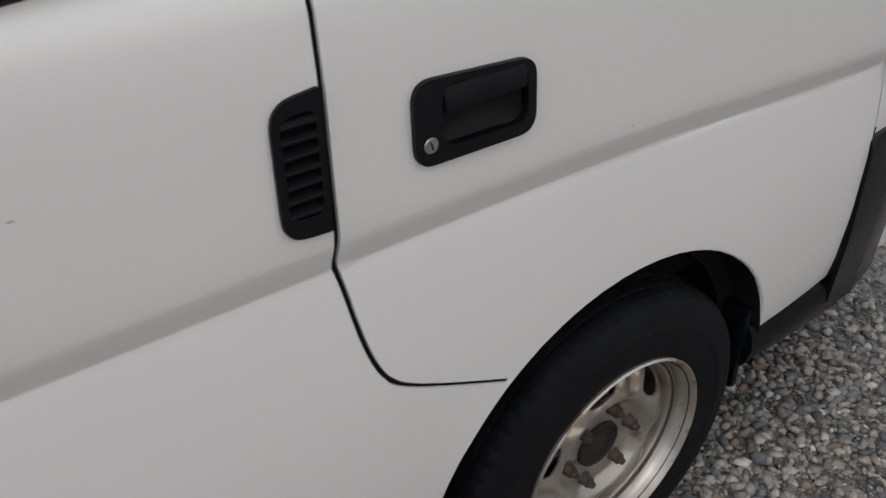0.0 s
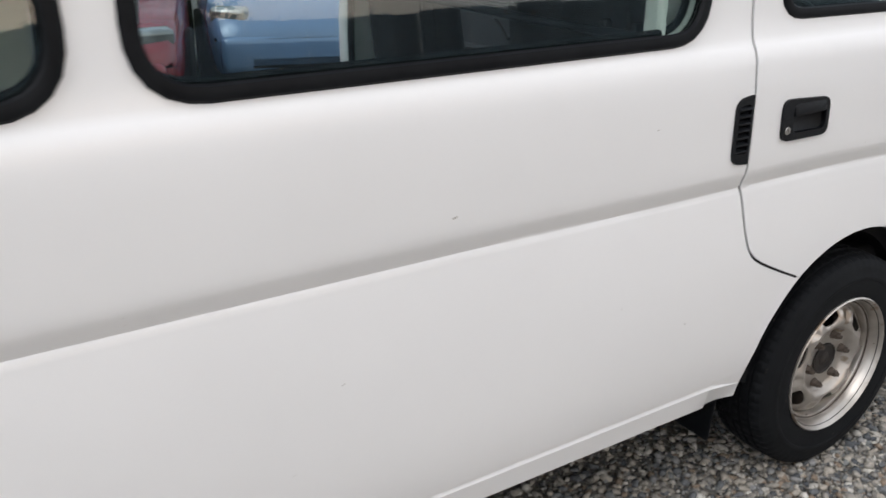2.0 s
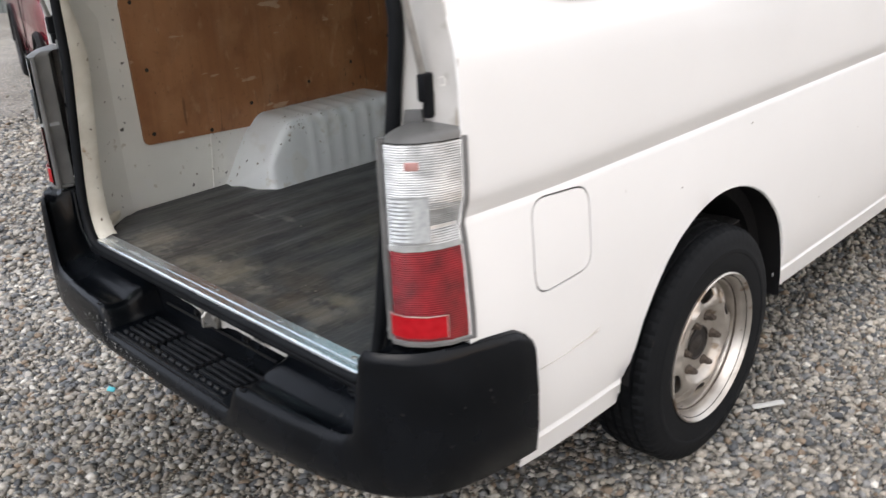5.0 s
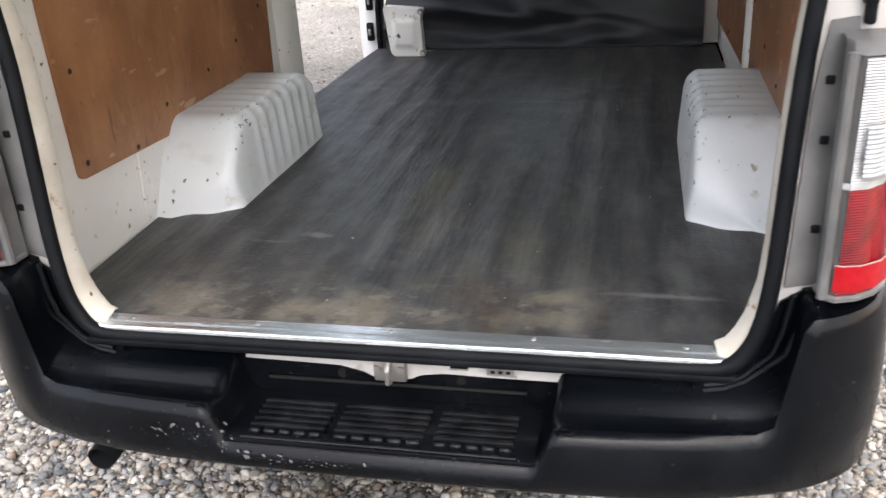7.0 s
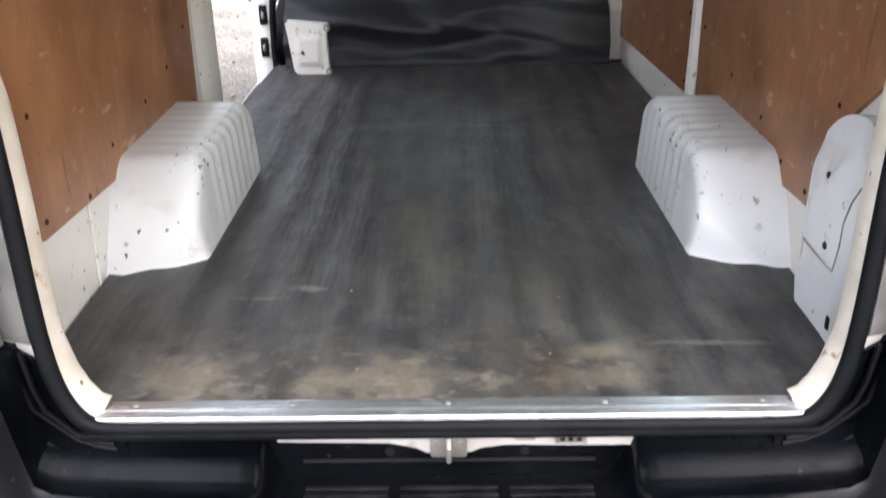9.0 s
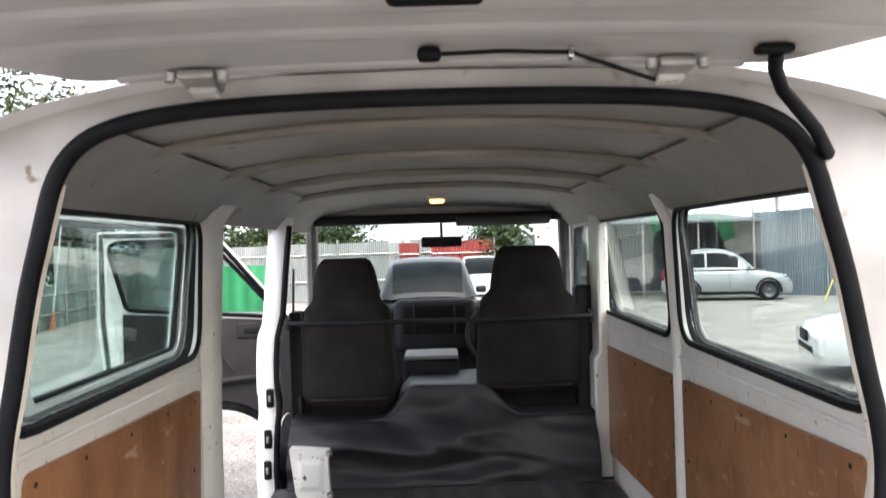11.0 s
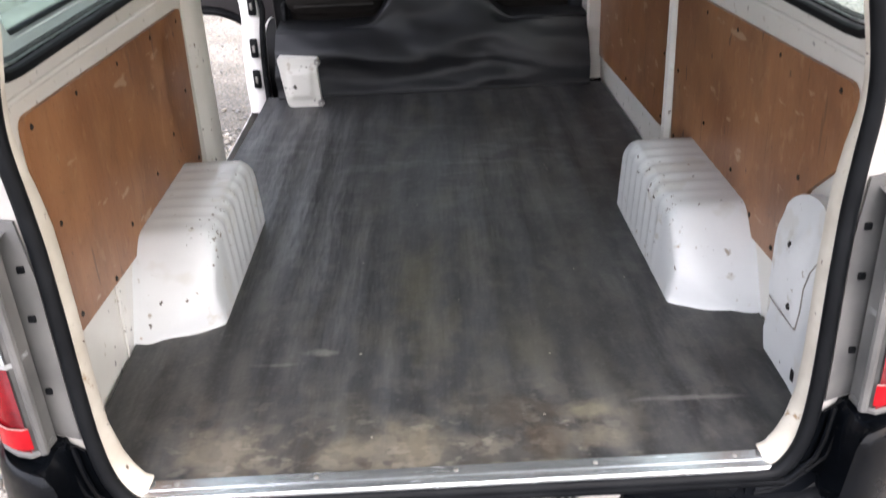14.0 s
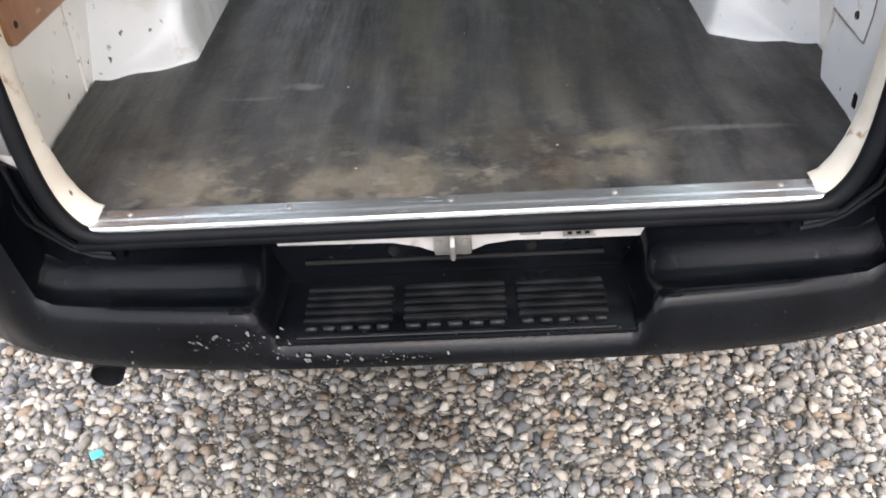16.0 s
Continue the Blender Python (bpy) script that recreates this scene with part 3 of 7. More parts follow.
def sheet(outline, holes, shape, us=(), vs=(), thick=0.0, bm=None):
    """A sheet with holes, drawn in two coordinates and bent into space by shape(u, v, depth); us and vs are grid lines for the bending."""
    outline = resample(outline, 0.06)
    holes = [resample(h, 0.02) for h in holes]
    pts, edges = [], []
    for loop in [outline] + holes:
        s = len(pts)
        pts += loop
        edges += [(s + i, s + (i + 1) % len(loop)) for i in range(len(loop))]
    rim = [Vector(p) for p in pts]
    for u in us:
        for v in vs:
            if inside((u, v), outline) and not any(inside((u, v), h) for h in holes):
                if min((q - Vector((u, v))).length_squared for q in rim) > 0.0065 ** 2:
                    pts.append((u, v))
    co, ed, fa, *_ = delaunay_2d_cdt([Vector(p) for p in pts], edges, [], 2, 1e-5)
    b = bmesh.new()
    keep = []
    for f in fa:
        c = sum((co[i] for i in f), Vector((0, 0))) / len(f)
        if inside(c, outline) and not any(inside(c, h) for h in holes):
            keep.append(f)
    front = [b.verts.new(shape(p.x, p.y, 0.0)) for p in co]
    for f in keep:
        b.faces.new([front[i] for i in f])
    if thick:
        back = [b.verts.new(shape(p.x, p.y, thick)) for p in co]
        count = {}
        for f in keep:
            b.faces.new([back[i] for i in reversed(f)])
            for i in range(len(f)):
                count.setdefault(frozenset((f[i], f[(i + 1) % len(f)])), []).append((f[i], f[(i + 1) % len(f)]))
        for k in count.values():
            if len(k) == 1:
                i, j = k[0]
                b.faces.new((front[j], front[i], back[i], back[j]))
    bmesh.ops.delete(b, geom=[v for v in b.verts if not v.link_faces], context="VERTS")
    return join(bm, b)


def span(a, b, step):
    k = max(1, round((b - a) / step))
    return [a + (b - a) * i / k for i in range(k + 1)]


def smooth(a, b, x):
    t = min(1.0, max(0.0, (x - a) / (b - a)))
    return t * t * (3 - 2 * t)

# ---- the van: forward is +y, its right side +x, rear sill at y = 0.1 ----
REAR_AXLE, FRONT_AXLE = 1.11, 3.525
OUT_Z = [0.345, 0.358, 0.419, 0.427, 0.434, 0.441, 0.50, 0.62, 0.78, 0.88, 0.93, 0.954, 0.964, 0.969, 1.002, 1.012, 1.028, 1.06, 1.20, 1.26, 1.285, 1.305, 1.32, 1.35, 1.55, 1.75, 1.80, 1.83]
OUT_X = [0.795, 0.818, 0.831, 0.824, 0.826, 0.837, 0.848, 0.853, 0.848, 0.8395, 0.8335, 0.8295, 0.8268, 0.8238, 0.8374, 0.8398, 0.8408, 0.8408, 0.837, 0.831, 0.824, 0.812, 0.808, 0.803, 0.785, 0.763, 0.753, 0.742]
IN_Z = [0.55, 1.20, 1.235, 1.262, 1.30, 1.75, 1.80, 1.86]
IN_X = [0.757, 0.757, 0.755, 0.753, 0.757, 0.736, 0.692, 0.575]


def side_x(y, z):
    drop = 0.040 * max(0.0, (y - 3.30) / 0.85) ** 1.6 if 0.80 < z < 1.2 else 0.0
    drop += 0.004 * smooth(2.2, 2.8, y) if 0.80 < z < 1.2 else 0.0
    x = float(np.interp(z + drop, OUT_Z, OUT_X))
    x -= 0.020 * max(0.0, (0.60 - y) / 0.42) ** 2
    return x - 0.035 * max(0.0, (y - 3.85) / 0.5) ** 2


def inner_x(z):
    return float(np.interp(z, IN_Z, IN_X))


def outer(s, lift=0.0):
    """Bends (y, z) onto the outside of the side s (+1 right, -1 left)."""
    return lambda y, z, d: (s * (side_x(y, z) + lift - d), y, z)


def lining(s, lift=0.0):
    return lambda y, z, d: (s * (inner_x(z) - lift + d), y, z)


def arch(cy, a0, a1, n=18, rx=0.408, rz=0.0, cz=0.378):
    """Points of a wheel arch from angle a0 to a1 (degrees, 0 is forward)."""
    rz = rz or (0.412 if cy < 2 else 0.390)
    return [(cy + rx * math.cos(radians(a0 + (a1 - a0) * i / n)), cz + rz * math.sin(radians(a0 + (a1 - a0) * i / n))) for i in range(n + 1)]


van = thing("van", "white cargo van with open tailgate and nearside doors, on gravel", "van")

WIN_REAR = round_poly([(0.385, 1.330), (1.562, 1.333), (1.550, 1.745), (0.46, 1.745)], [0.13, 0.10, 0.08, 0.08], 6)
WIN_MID = round_poly([(1.668, 1.330), (2.852, 1.330), (2.836, 1.742), (1.685, 1.742)], [0.10, 0.095, 0.08, 0.08], 6)
WIN_DOOR = round_poly([(3.11, 1.355), (4.02, 1.345), (3.74, 1.715), (3.12, 1.735)], [0.07, 0.04, 0.06, 0.05], 5)
FUEL = round_poly([(0.360, 0.764), (0.541, 0.775), (0.545, 0.952), (0.366, 0.963)], 0.045, 6)
GAP = [(3.268, 0.682), (3.16, 0.731), (3.085, 0.769), (3.058, 0.797), (3.042, 0.835), (3.030, 0.880), (3.018, 0.945), (3.010, 0.980), (3.011, 1.015), (3.009, 1.06), (3.008, 1.19), (3.006, 1.35), (3.006, 1.60), (3.010, 1.775)]
def dense(path, step=0.010):
    out = []
    for (y0, z0), (y1, z1) in zip(path, path[1:]):
        k = max(1, round(math.dist((y0, z0), (y1, z1)) / step))
        out += [(y0 + (y1 - y0) * i / k, z0 + (z1 - z0) * i / k) for i in range(k)]
    return out + [path[-1]]


for _ in range(2):      # ease the corners of the line
    GAP = [GAP[0]] + [tuple(a + (b - a) * f for a, b in zip(p, q)) for p, q in zip(GAP, GAP[1:]) for f in (0.25, 0.75)] + [GAP[-1]]
GAP = dense(GAP)
LOW = next(i for i, (y, z) in enumerate(GAP) if math.hypot((y - FRONT_AXLE) / 0.408, (z - 0.378) / 0.390) > 1.004)     # where the line leaves the wheel arch
VENT = round_poly([(2.947, 1.034), (3.004, 1.030), (3.004, 1.191), (2.947, 1.184)], [0.03, 0.004, 0.004, 0.034], 6)
HANDLE = round_poly([(3.111, 1.066), (3.285, 1.065), (3.281, 1.158), (3.109, 1.167)], 0.026, 6)
HANDLE_HOLE = round_poly([(3.119, 1.074), (3.277, 1.073), (3.273, 1.150), (3.117, 1.158)], 0.020, 6)
SIDE_US = sorted(span(0.20, 3.0, 0.055) + span(0.335, 0.575, 0.0137))
SIDE_VS = sorted(set(OUT_Z[1:-1] + [0.56, 0.70, 0.83, 0.905, 0.947, 0.953, 0.966, 0.975, 0.984, 0.992, 1.007, 1.13, 1.23, 1.272, 1.295, 1.312, 1.40, 1.45, 1.65]))

side_low = ([(0.185, 0.46), (0.340, 0.45), (0.348, 0.362), (0.69, 0.345)] + arch(REAR_AXLE, 183, -3)[:] + [(1.53, 0.345), (3.09, 0.345)] + arch(FRONT_AXLE, 183, 129.9, 8))
side_right = side_low + [(y - 0.004, z - 0.0022 * (z < 0.79)) for y, z in GAP[LOW:]] + [(3.0, 1.828), (0.195, 1.828)]
part("side_panel", sheet(side_right, [WIN_REAR, WIN_MID, FUEL, inset(VENT, 0.006)], outer(1), SIDE_US, SIDE_VS, 0.004), WHITE, van, "white painted steel side with a moulded waist crease")

door_out = ([(y + 0.004, z + 0.0015 * (z < 0.79)) for y, z in reversed(GAP[LOW:])] + arch(FRONT_AXLE, 128.1, 12, 14) + [(3.925, 0.455), (4.160, 0.470), (4.176, 0.80), (4.165, 1.25), (3.72, 1.775)])
front_door = part("front_door", sheet(door_out, [WIN_DOOR, HANDLE_HOLE], outer(1), span(3.05, 4.15, 0.05), sorted(SIDE_VS + span(0.915, 1.02, 0.007)), 0.006), WHITE, van, "white closed driver's door")
part("roof_rail", sheet([(3.0, 1.781), (3.73, 1.781), (3.69, 1.83), (3.0, 1.83)], [], outer(1), span(3.0, 3.7, 0.1), [1.80], 0.004), WHITE, van)
part("front_wing", sheet([(4.182, 0.80), (4.30, 0.80), (4.34, 1.10), (4.172, 1.24)], [], outer(1), span(4.15, 4.35, 0.06), SIDE_VS, 0.004), WHITE, van)

LEFT_OPEN = round_poly([(1.752, 0.50), (2.80, 0.50), (2.80, 1.755), (1.752, 1.755)], [0.03, 0.03, 0.09, 0.09], 5)
side_left = side_low + [(3.0, 0.80), (3.0, 1.828), (0.195, 1.828)]
part("side_panel", sheet(side_left, [WIN_REAR, LEFT_OPEN], outer(-1), SIDE_US, SIDE_VS, 0.004), WHITE, van, "white painted steel side with an open sliding doorway")
part("roof_rail", sheet([(3.0, 1.785), (3.73, 1.785), (3.69, 1.83), (3.0, 1.83)], [], outer(-1), span(3.0, 3.7, 0.1), [1.80], 0.004), WHITE, van)
part("front_wing", sheet([(4.145, 0.46), (4.30, 0.46), (4.34, 1.10), (4.148, 1.24)], [], outer(-1), span(4.15, 4.35, 0.06), SIDE_VS, 0.004), WHITE, van)

# dark channels behind the panel gaps
part("gap_channel", tube([(side_x(y, z) - 0.017, y, z) for y, z in GAP[::3]], 0.011, 6), DARK, van)
part("gap_channel", tube([(side_x(y, z) - 0.013, y, z) for y, z in FUEL], 0.008, 6, True), LAMPGREY, van)
part("fuel_door", sheet(inset(FUEL, 0.0042), [], outer(1), span(0.38, 0.54, 0.04), SIDE_VS, 0.003), WHITE, van, "white square fuel filler flap with rounded corners")
bead = [(side_x(y, 0.430) - 0.001, y, 0.4305) for y in span(1.525, 3.10, 0.1)]
part("sill_bead", tube(bead, 0.0055, 6), WHITE, van)
part("sill_seam", tube([(0.792, y, 0.347) for y in span(1.50, 3.08, 0.2)], 0.006, 6), RUBBER, van)

# scratch and chips in the paint
part("scratch", tube([(side_x(y, z) + 0.0005, y, z) for y, z in [(0.565, 0.617), (0.50, 0.611), (0.44, 0.606), (0.37, 0.604)]], 0.0012, 4), FAINT, van)
part("scratch", tube([(side_x(y, z) + 0.0005, y, z) for y, z in [(0.565, 0.624), (0.53, 0.615), (0.47, 0.610)]], 0.0016, 4), FAINT, van)
chips = random.Random(4)
for y, z in [(2.712, 1.147), (1.701, 0.613), (1.955, 0.774), (2.2, 1.05), (1.25, 0.93), (0.9, 0.85), (2.85, 0.66)]:
    w = chips.uniform(0.002, 0.0045)
    part("paint_chip", rbox((side_x(y, z), y, z), (0.0015, w * 2.2, w), 0.0004, 1, (20 * chips.random(), 0, 0)), FAINT, van)


def inner_y(y):
    """The inner edge of the rear windows lies further back than the outer one."""
    return y - 0.11 * (1 - smooth(0.40, 0.80, y))


def side_window(s, poly, name="side_window"):
    """Pane, outer and inner rubber and the dark reveal between the two skins."""
    pts = resample(poly, 0.06)
    w = part(name, sheet(poly, [], lambda y, z, d: (s * (side_x(y, z) - 0.010 - d), y, z), span(0.3, 4.0, 0.15), [1.45, 1.55, 1.65], 0.004), GLASS, van, "tinted glass pane in a black rubber seal")
    w.visible_shadow = False
    part("rubber_seal", tube([(s * (side_x(y, z) + 0.004), y, z) for y, z in inset(pts, -0.006)], 0.0150, 8, True, 0.55), RUBBER, w)
    part("rubber_seal", tube([(s * (inner_x(z) - 0.002), inner_y(y), z) for y, z in pts], 0.0105, 8, True, 0.7), RUBBER, w)
    for qs, colour in (((0.12, 0.35, 0.6), RUBBER), ((0.6, 0.8, 1.0), PILLAR)):
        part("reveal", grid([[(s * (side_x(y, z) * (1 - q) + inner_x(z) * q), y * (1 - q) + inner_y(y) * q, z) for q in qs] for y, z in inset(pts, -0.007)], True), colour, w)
    return w


side_window(1, WIN_REAR)
side_window(1, WIN_MID)
side_window(-1, WIN_REAR)
dw = part("door_window", sheet(WIN_DOOR, [], outer(1, -0.010), span(3.1, 4.0, 0.15), [1.45, 1.6], 0.004), GLASS, van)
part("rubber_seal", tube([(side_x(y, z), y, z) for y, z in resample(WIN_DOOR, 0.06)], 0.014, 8, True, 0.6), RUBBER, dw)

# vent behind the driver's door: a recessed black grille with slats
vent = part("air_vent", sheet(VENT, [round_poly([(2.957, 1.058), (2.996, 1.055), (2.996, 1.172), (2.957, 1.168)], 0.012, 4)], outer(1, 0.005), (), (), 0.012), GRAIN, van, "black plastic air outlet grille")
part("vent_back", rbox((0.829, 2.974, 1.114), (0.004, 0.056, 0.14), 0.001, 1), DARK, vent)
for i in range(7):
    z = 1.064 + i * 0.0165
    part("slat", rbox((0.8395, 2.9765, z), (0.016, 0.040, 0.0045), 0.001, 1, (0, 28, 0)), GRAIN, vent)

# door handle: recessed plate, flap and lock barrel
handle = part("door_handle", sheet(HANDLE, [round_poly([(3.148, 1.083), (3.272, 1.081), (3.268, 1.150), (3.146, 1.156)], 0.02, 5)], outer(1, 0.007), (), (), 0.012), GRAIN, van, "black plastic recessed door handle")
part("handle_bowl", grid([[(side_x(3.2, z) - 0.020 * math.sin(math.pi * (y - 3.142) / 0.134) ** 0.6 * math.sin(math.pi * (z - 1.076) / 0.074) ** 0.6 + 0.001, y, z) for z in span(1.0761, 1.1499, 0.01)] for y in span(3.1421, 3.2699, 0.012)]), GRAIN, handle)
part("handle_flap", rbox((0.842, 3.208, 1.139), (0.012, 0.118, 0.032), 0.005, 2, (2, -12, 0)), GRAIN, handle)
part("lock_barrel", lathe([(0.836, 0.0001), (0.848, 0.0001), (0.848, 0.0088), (0.846, 0.0102), (0.836, 0.0104)], 20), ZINC, handle, m=pose(0, 3.131, 1.091))
part("key_slot", rbox((0.8482, 3.131, 1.091), (0.001, 0.0022, 0.011), 0.0003, 1, (20, 0, 0)), DARK, handle)
for y, z in ((3.128, 1.140),):
    part("screw", rbox((side_x(y, z) + 0.0065, y, z), (0.002, 0.006, 0.006), 0.002, 1), GRAIN, handle)


# wheels
def tyre_mesh():
    prof = [(-0.090, 0.200), (-0.096, 0.24), (-0.098, 0.28), (-0.091, 0.314), (-0.078, 0.329)]
    tread = [(-0.062, 0.3335), (-0.047, 0.3345), (-0.045, 0.327), (-0.038, 0.327), (-0.036, 0.3352), (-0.013, 0.336), (-0.011, 0.328), (-0.004, 0.328), (-0.002, 0.336), (0.014, 0.336), (0.016, 0.328),
             (0.023, 0.328), (0.025, 0.3355), (0.045, 0.3345), (0.047, 0.327), (0.053, 0.327), (0.055, 0.3340)]
    end = [(0.070, 0.3318), (0.082, 0.3245), (0.091, 0.312), (0.0955, 0.297), (0.097, 0.28), (0.0985, 0.277), (0.0985, 0.268), (0.097, 0.265), (0.096, 0.24), (0.094, 0.222), (0.090, 0.209), (0.086, 0.200)]
    n, rows = 256, []
    for k, (x, r) in enumerate(prof + tread + end):
        row = []
        for j in range(n):
            q = r
            if 0.329 <= r and (x > 0.04 or x < -0.04) and j % 4 == 0:
                q -= 0.0038
            elif r > 0.310 and j % 4 == 0 and abs(x) > 0.06:
                q -= 0.0022
            elif r > 0.333 and (j + int(x * 300)) % 8 == 0:
                q -= 0.004
            row.append((x, q * math.cos(2 * math.pi * j / n), q * math.sin(2 * math.pi * j / n)))
        rows.append(row)
    return mesh_of("tyre", grid(rows, False, True), TYRE, 22)


def disc_x(r):
    return float(np.interp(r, [0.0, 0.092, 0.099, 0.106, 0.113, 0.122, 0.140, 0.158, 0.172, 0.181], [0.044, 0.044, 0.049, 0.062, 0.069, 0.070, 0.065, 0.055, 0.040, 0.030]))


def disc_relief(u, v):
    r, a = math.hypot(u, v), math.atan2(v, u)
    spoke = math.cos(6 * a + math.pi)                        # ridges between the holes
    groove = math.exp(-((((a + math.pi / 6 + math.pi / 6) % (math.pi / 3)) - math.pi / 6) / 0.10) ** 2)
    return disc_x(r) + 0.008 * smooth(0.116, 0.130, r) * (1 - smooth(0.166, 0.178, r)) * spoke - 0.013 * smooth(0.122, 0.140, r) * (1 - smooth(0.165, 0.176, r)) * groove


def rim_parts():
    holes = []
    for k in range(6):
        a = radians(60 * k)
        hole = []
        for i in range(14):
            t = 2 * math.pi * i / 14
            rr, ta = 0.147 + 0.0225 * math.cos(t), 0.036 * math.copysign(abs(math.sin(t)) ** 0.85, math.sin(t))
            hole.append((rr * math.cos(a) - ta * math.sin(a), rr * math.sin(a) + ta * math.cos(a)))
        holes.append(hole)
    ring = [(0.180 * math.cos(2 * math.pi * i / 60), 0.180 * math.sin(2 * math.pi * i / 60)) for i in range(60)]
    b = sheet(ring, holes, lambda u, v, d: (disc_relief(u, v) - d, u, v), span(-0.18, 0.18, 0.0075), span(-0.18, 0.18, 0.0075), 0.004)
    disc = mesh_of("disc", b, RIM, 50)
    lip = mesh_of("rim", lathe([(-0.05, 0.172), (-0.02, 0.172), (0.018, 0.1780), (0.030, 0.1780), (0.050, 0.1795), (0.056, 0.1820), (0.058, 0.1880), (0.060, 0.1925), (0.068, 0.1945), (0.080, 0.1970), (0.086, 0.2020), (0.095, 0.2050), (0.099, 0.2090), (0.096, 0.2125), (0.082, 0.2100)], 72), RIM, 40)
    cap = mesh_of("hub_cap", lathe([(0.040, 0.050), (0.050, 0.0485), (0.052, 0.045), (0.0475, 0.042), (0.0465, 0.022), (0.051, 0.017), (0.052, 0.0001)], 36), HUB, 40)
    b = bmesh.new()
    bmesh.ops.create_cone(b, cap_ends=True, segments=6, radius1=0.0122, radius2=0.0112, depth=0.017, matrix=pose(0.0555, 0, 0, 0, 90, 0))
    bmesh.ops.create_cone(b, cap_ends=True, segments=10, radius1=0.0080, radius2=0.0062, depth=0.009, matrix=pose(0.0680, 0, 0, 0, 90, 0))
    bmesh.ops.create_cone(b, cap_ends=True, segments=16, radius1=0.0145, radius2=0.0130, depth=0.006, matrix=pose(0.0465, 0, 0, 0, 90, 0))
    return disc, lip, cap, mesh_of("wheel_nut", b, NUT, 30)


TYRE_ME = tyre_mesh()
DISC_ME, LIP_ME, CAP_ME, NUT_ME = rim_parts()
RUST_ME = mesh_of("rust_ring", tube([(0.0590, 0.1878 * math.cos(radians(6 * k)), 0.1878 * math.sin(radians(6 * k))) for k in range(60)], 0.0026, 6, True), NUT, 40)


def wheel(x, y, turn, roll):
    w = new("wheel")
    w.empty_display_size = 0.1
    w.parent = van
    w.matrix_basis = pose(x, y, 0.335, 0, 0, turn) @ pose(0, 0, 0, roll, 0, 0)
    tagged(w, "silver steel wheel with a black ribbed tyre")
    for n, me in (("tyre", TYRE_ME), ("rim", LIP_ME), ("disc", DISC_ME), ("hub_cap", CAP_ME)):
        part(n, me, None, w)
    part("rust_ring", RUST_ME, None, w)
    for k in range(6):
        a = radians(60 * k + 30)
        part("wheel_nut", NUT_ME, None, w, m=pose(0, 0.078 * math.cos(a), 0.078 * math.sin(a)))


wheel(0.748, REAR_AXLE + 0.018, 0, 29)
wheel(0.748, FRONT_AXLE + 0.018, 0, 40)
wheel(-0.735, REAR_AXLE, 180, 0)
wheel(-0.735, FRONT_AXLE, 180, 20)

for s in (1, -1):
    for cy in (REAR_AXLE, FRONT_AXLE):
        lin = [[(s * x, cy + (r - 0.004) * math.cos(radians(a)), 0.378 + (r + (0.004 if cy < 2 else -0.018)) * math.sin(radians(a))) for a in range(-4, 185, 9)] for x, r in ((0.842, 0.407), (0.775, 0.409), (0.770, 0.372), (0.60, 0.365))]
        part("wheel_arch_liner", grid(lin), DARK, van)
        part("wheel_arch_wall", rbox((s * 0.60, cy, 0.42), (0.02, 0.80, 0.33), 0.01, 1), DARK, van)
        part("wheel_arch_wall", rbox((s * 0.612, cy, 0.60), (0.02, 0.48, 0.16), 0.01, 1), DARK, van)
        part("arch_lip", tube([(s * (side_x(y, z) - 0.005), y, z) for y, z in arch(cy, 179, 1, 30)], 0.0045, 6), WHITE, van)
    part("mud_flap", rbox((s * 0.680, 3.088, 0.325), (0.215, 0.006, 0.235), 0.002, 1, (-6, 0, 0)), RUBBER, van)
    part("mud_flap", rbox((s * 0.66, 0.72, 0.39), (0.20, 0.006, 0.14), 0.002, 1, (-6, 0, 0)), RUBBER, van)
part("axle", tube([(-0.7, REAR_AXLE, 0.335), (0.7, REAR_AXLE, 0.335)], 0.05, 12), DARK, van)
part("underbody", rbox((0, 2.2, 0.47), (1.46, 4.0, 0.10), 0.02, 1), DARK, van)

# rear bumper: one moulding swept round the tail, lower in the middle for the step
BUMP_PATH = [(0.0, -0.030), (0.10, -0.030), (0.20, -0.029), (0.262, -0.028), (0.272, -0.0277), (0.282, -0.0274), (0.292, -0.027), (0.302, -0.0267), (0.312, -0.0264), (0.324, -0.026), (0.345, -0.0252), (0.42, -0.021), (0.52, -0.012), (0.60, -0.001), (0.645, 0.008), (0.675, 0.015), (0.690, 0.019), (0.705, 0.024), (0.720, 0.030),
             (0.745, 0.042), (0.775, 0.061), (0.80, 0.085), (0.82, 0.113), (0.836, 0.150), (0.849, 0.20), (0.858, 0.25), (0.8635, 0.29), (0.866, 0.315), (0.867, 0.338)]


BUMP_IN_AT = [0.0, 0.60, 0.675, 0.712, 0.745, 0.775, 0.80, 0.82, 0.836, 0.849, 0.8635, 0.867]
BUMP_IN_X = [0.0, 0.60, 0.675, 0.695, 0.712, 0.728, 0.745, 0.765, 0.785, 0.797, 0.802, 0.805]
BUMP_IN_Y = [0.14, 0.14, 0.14, 0.145, 0.150, 0.160, 0.175, 0.190, 0.205, 0.235, 0.29, 0.338]


def bump_top(x, y):
    t = 0.468 + 0.064 * smooth(0.276, 0.316, x)
    t += 0.205 * smooth(0.668, 0.714, x)
    return t - 0.012 * smooth(0.17, 0.335, y)


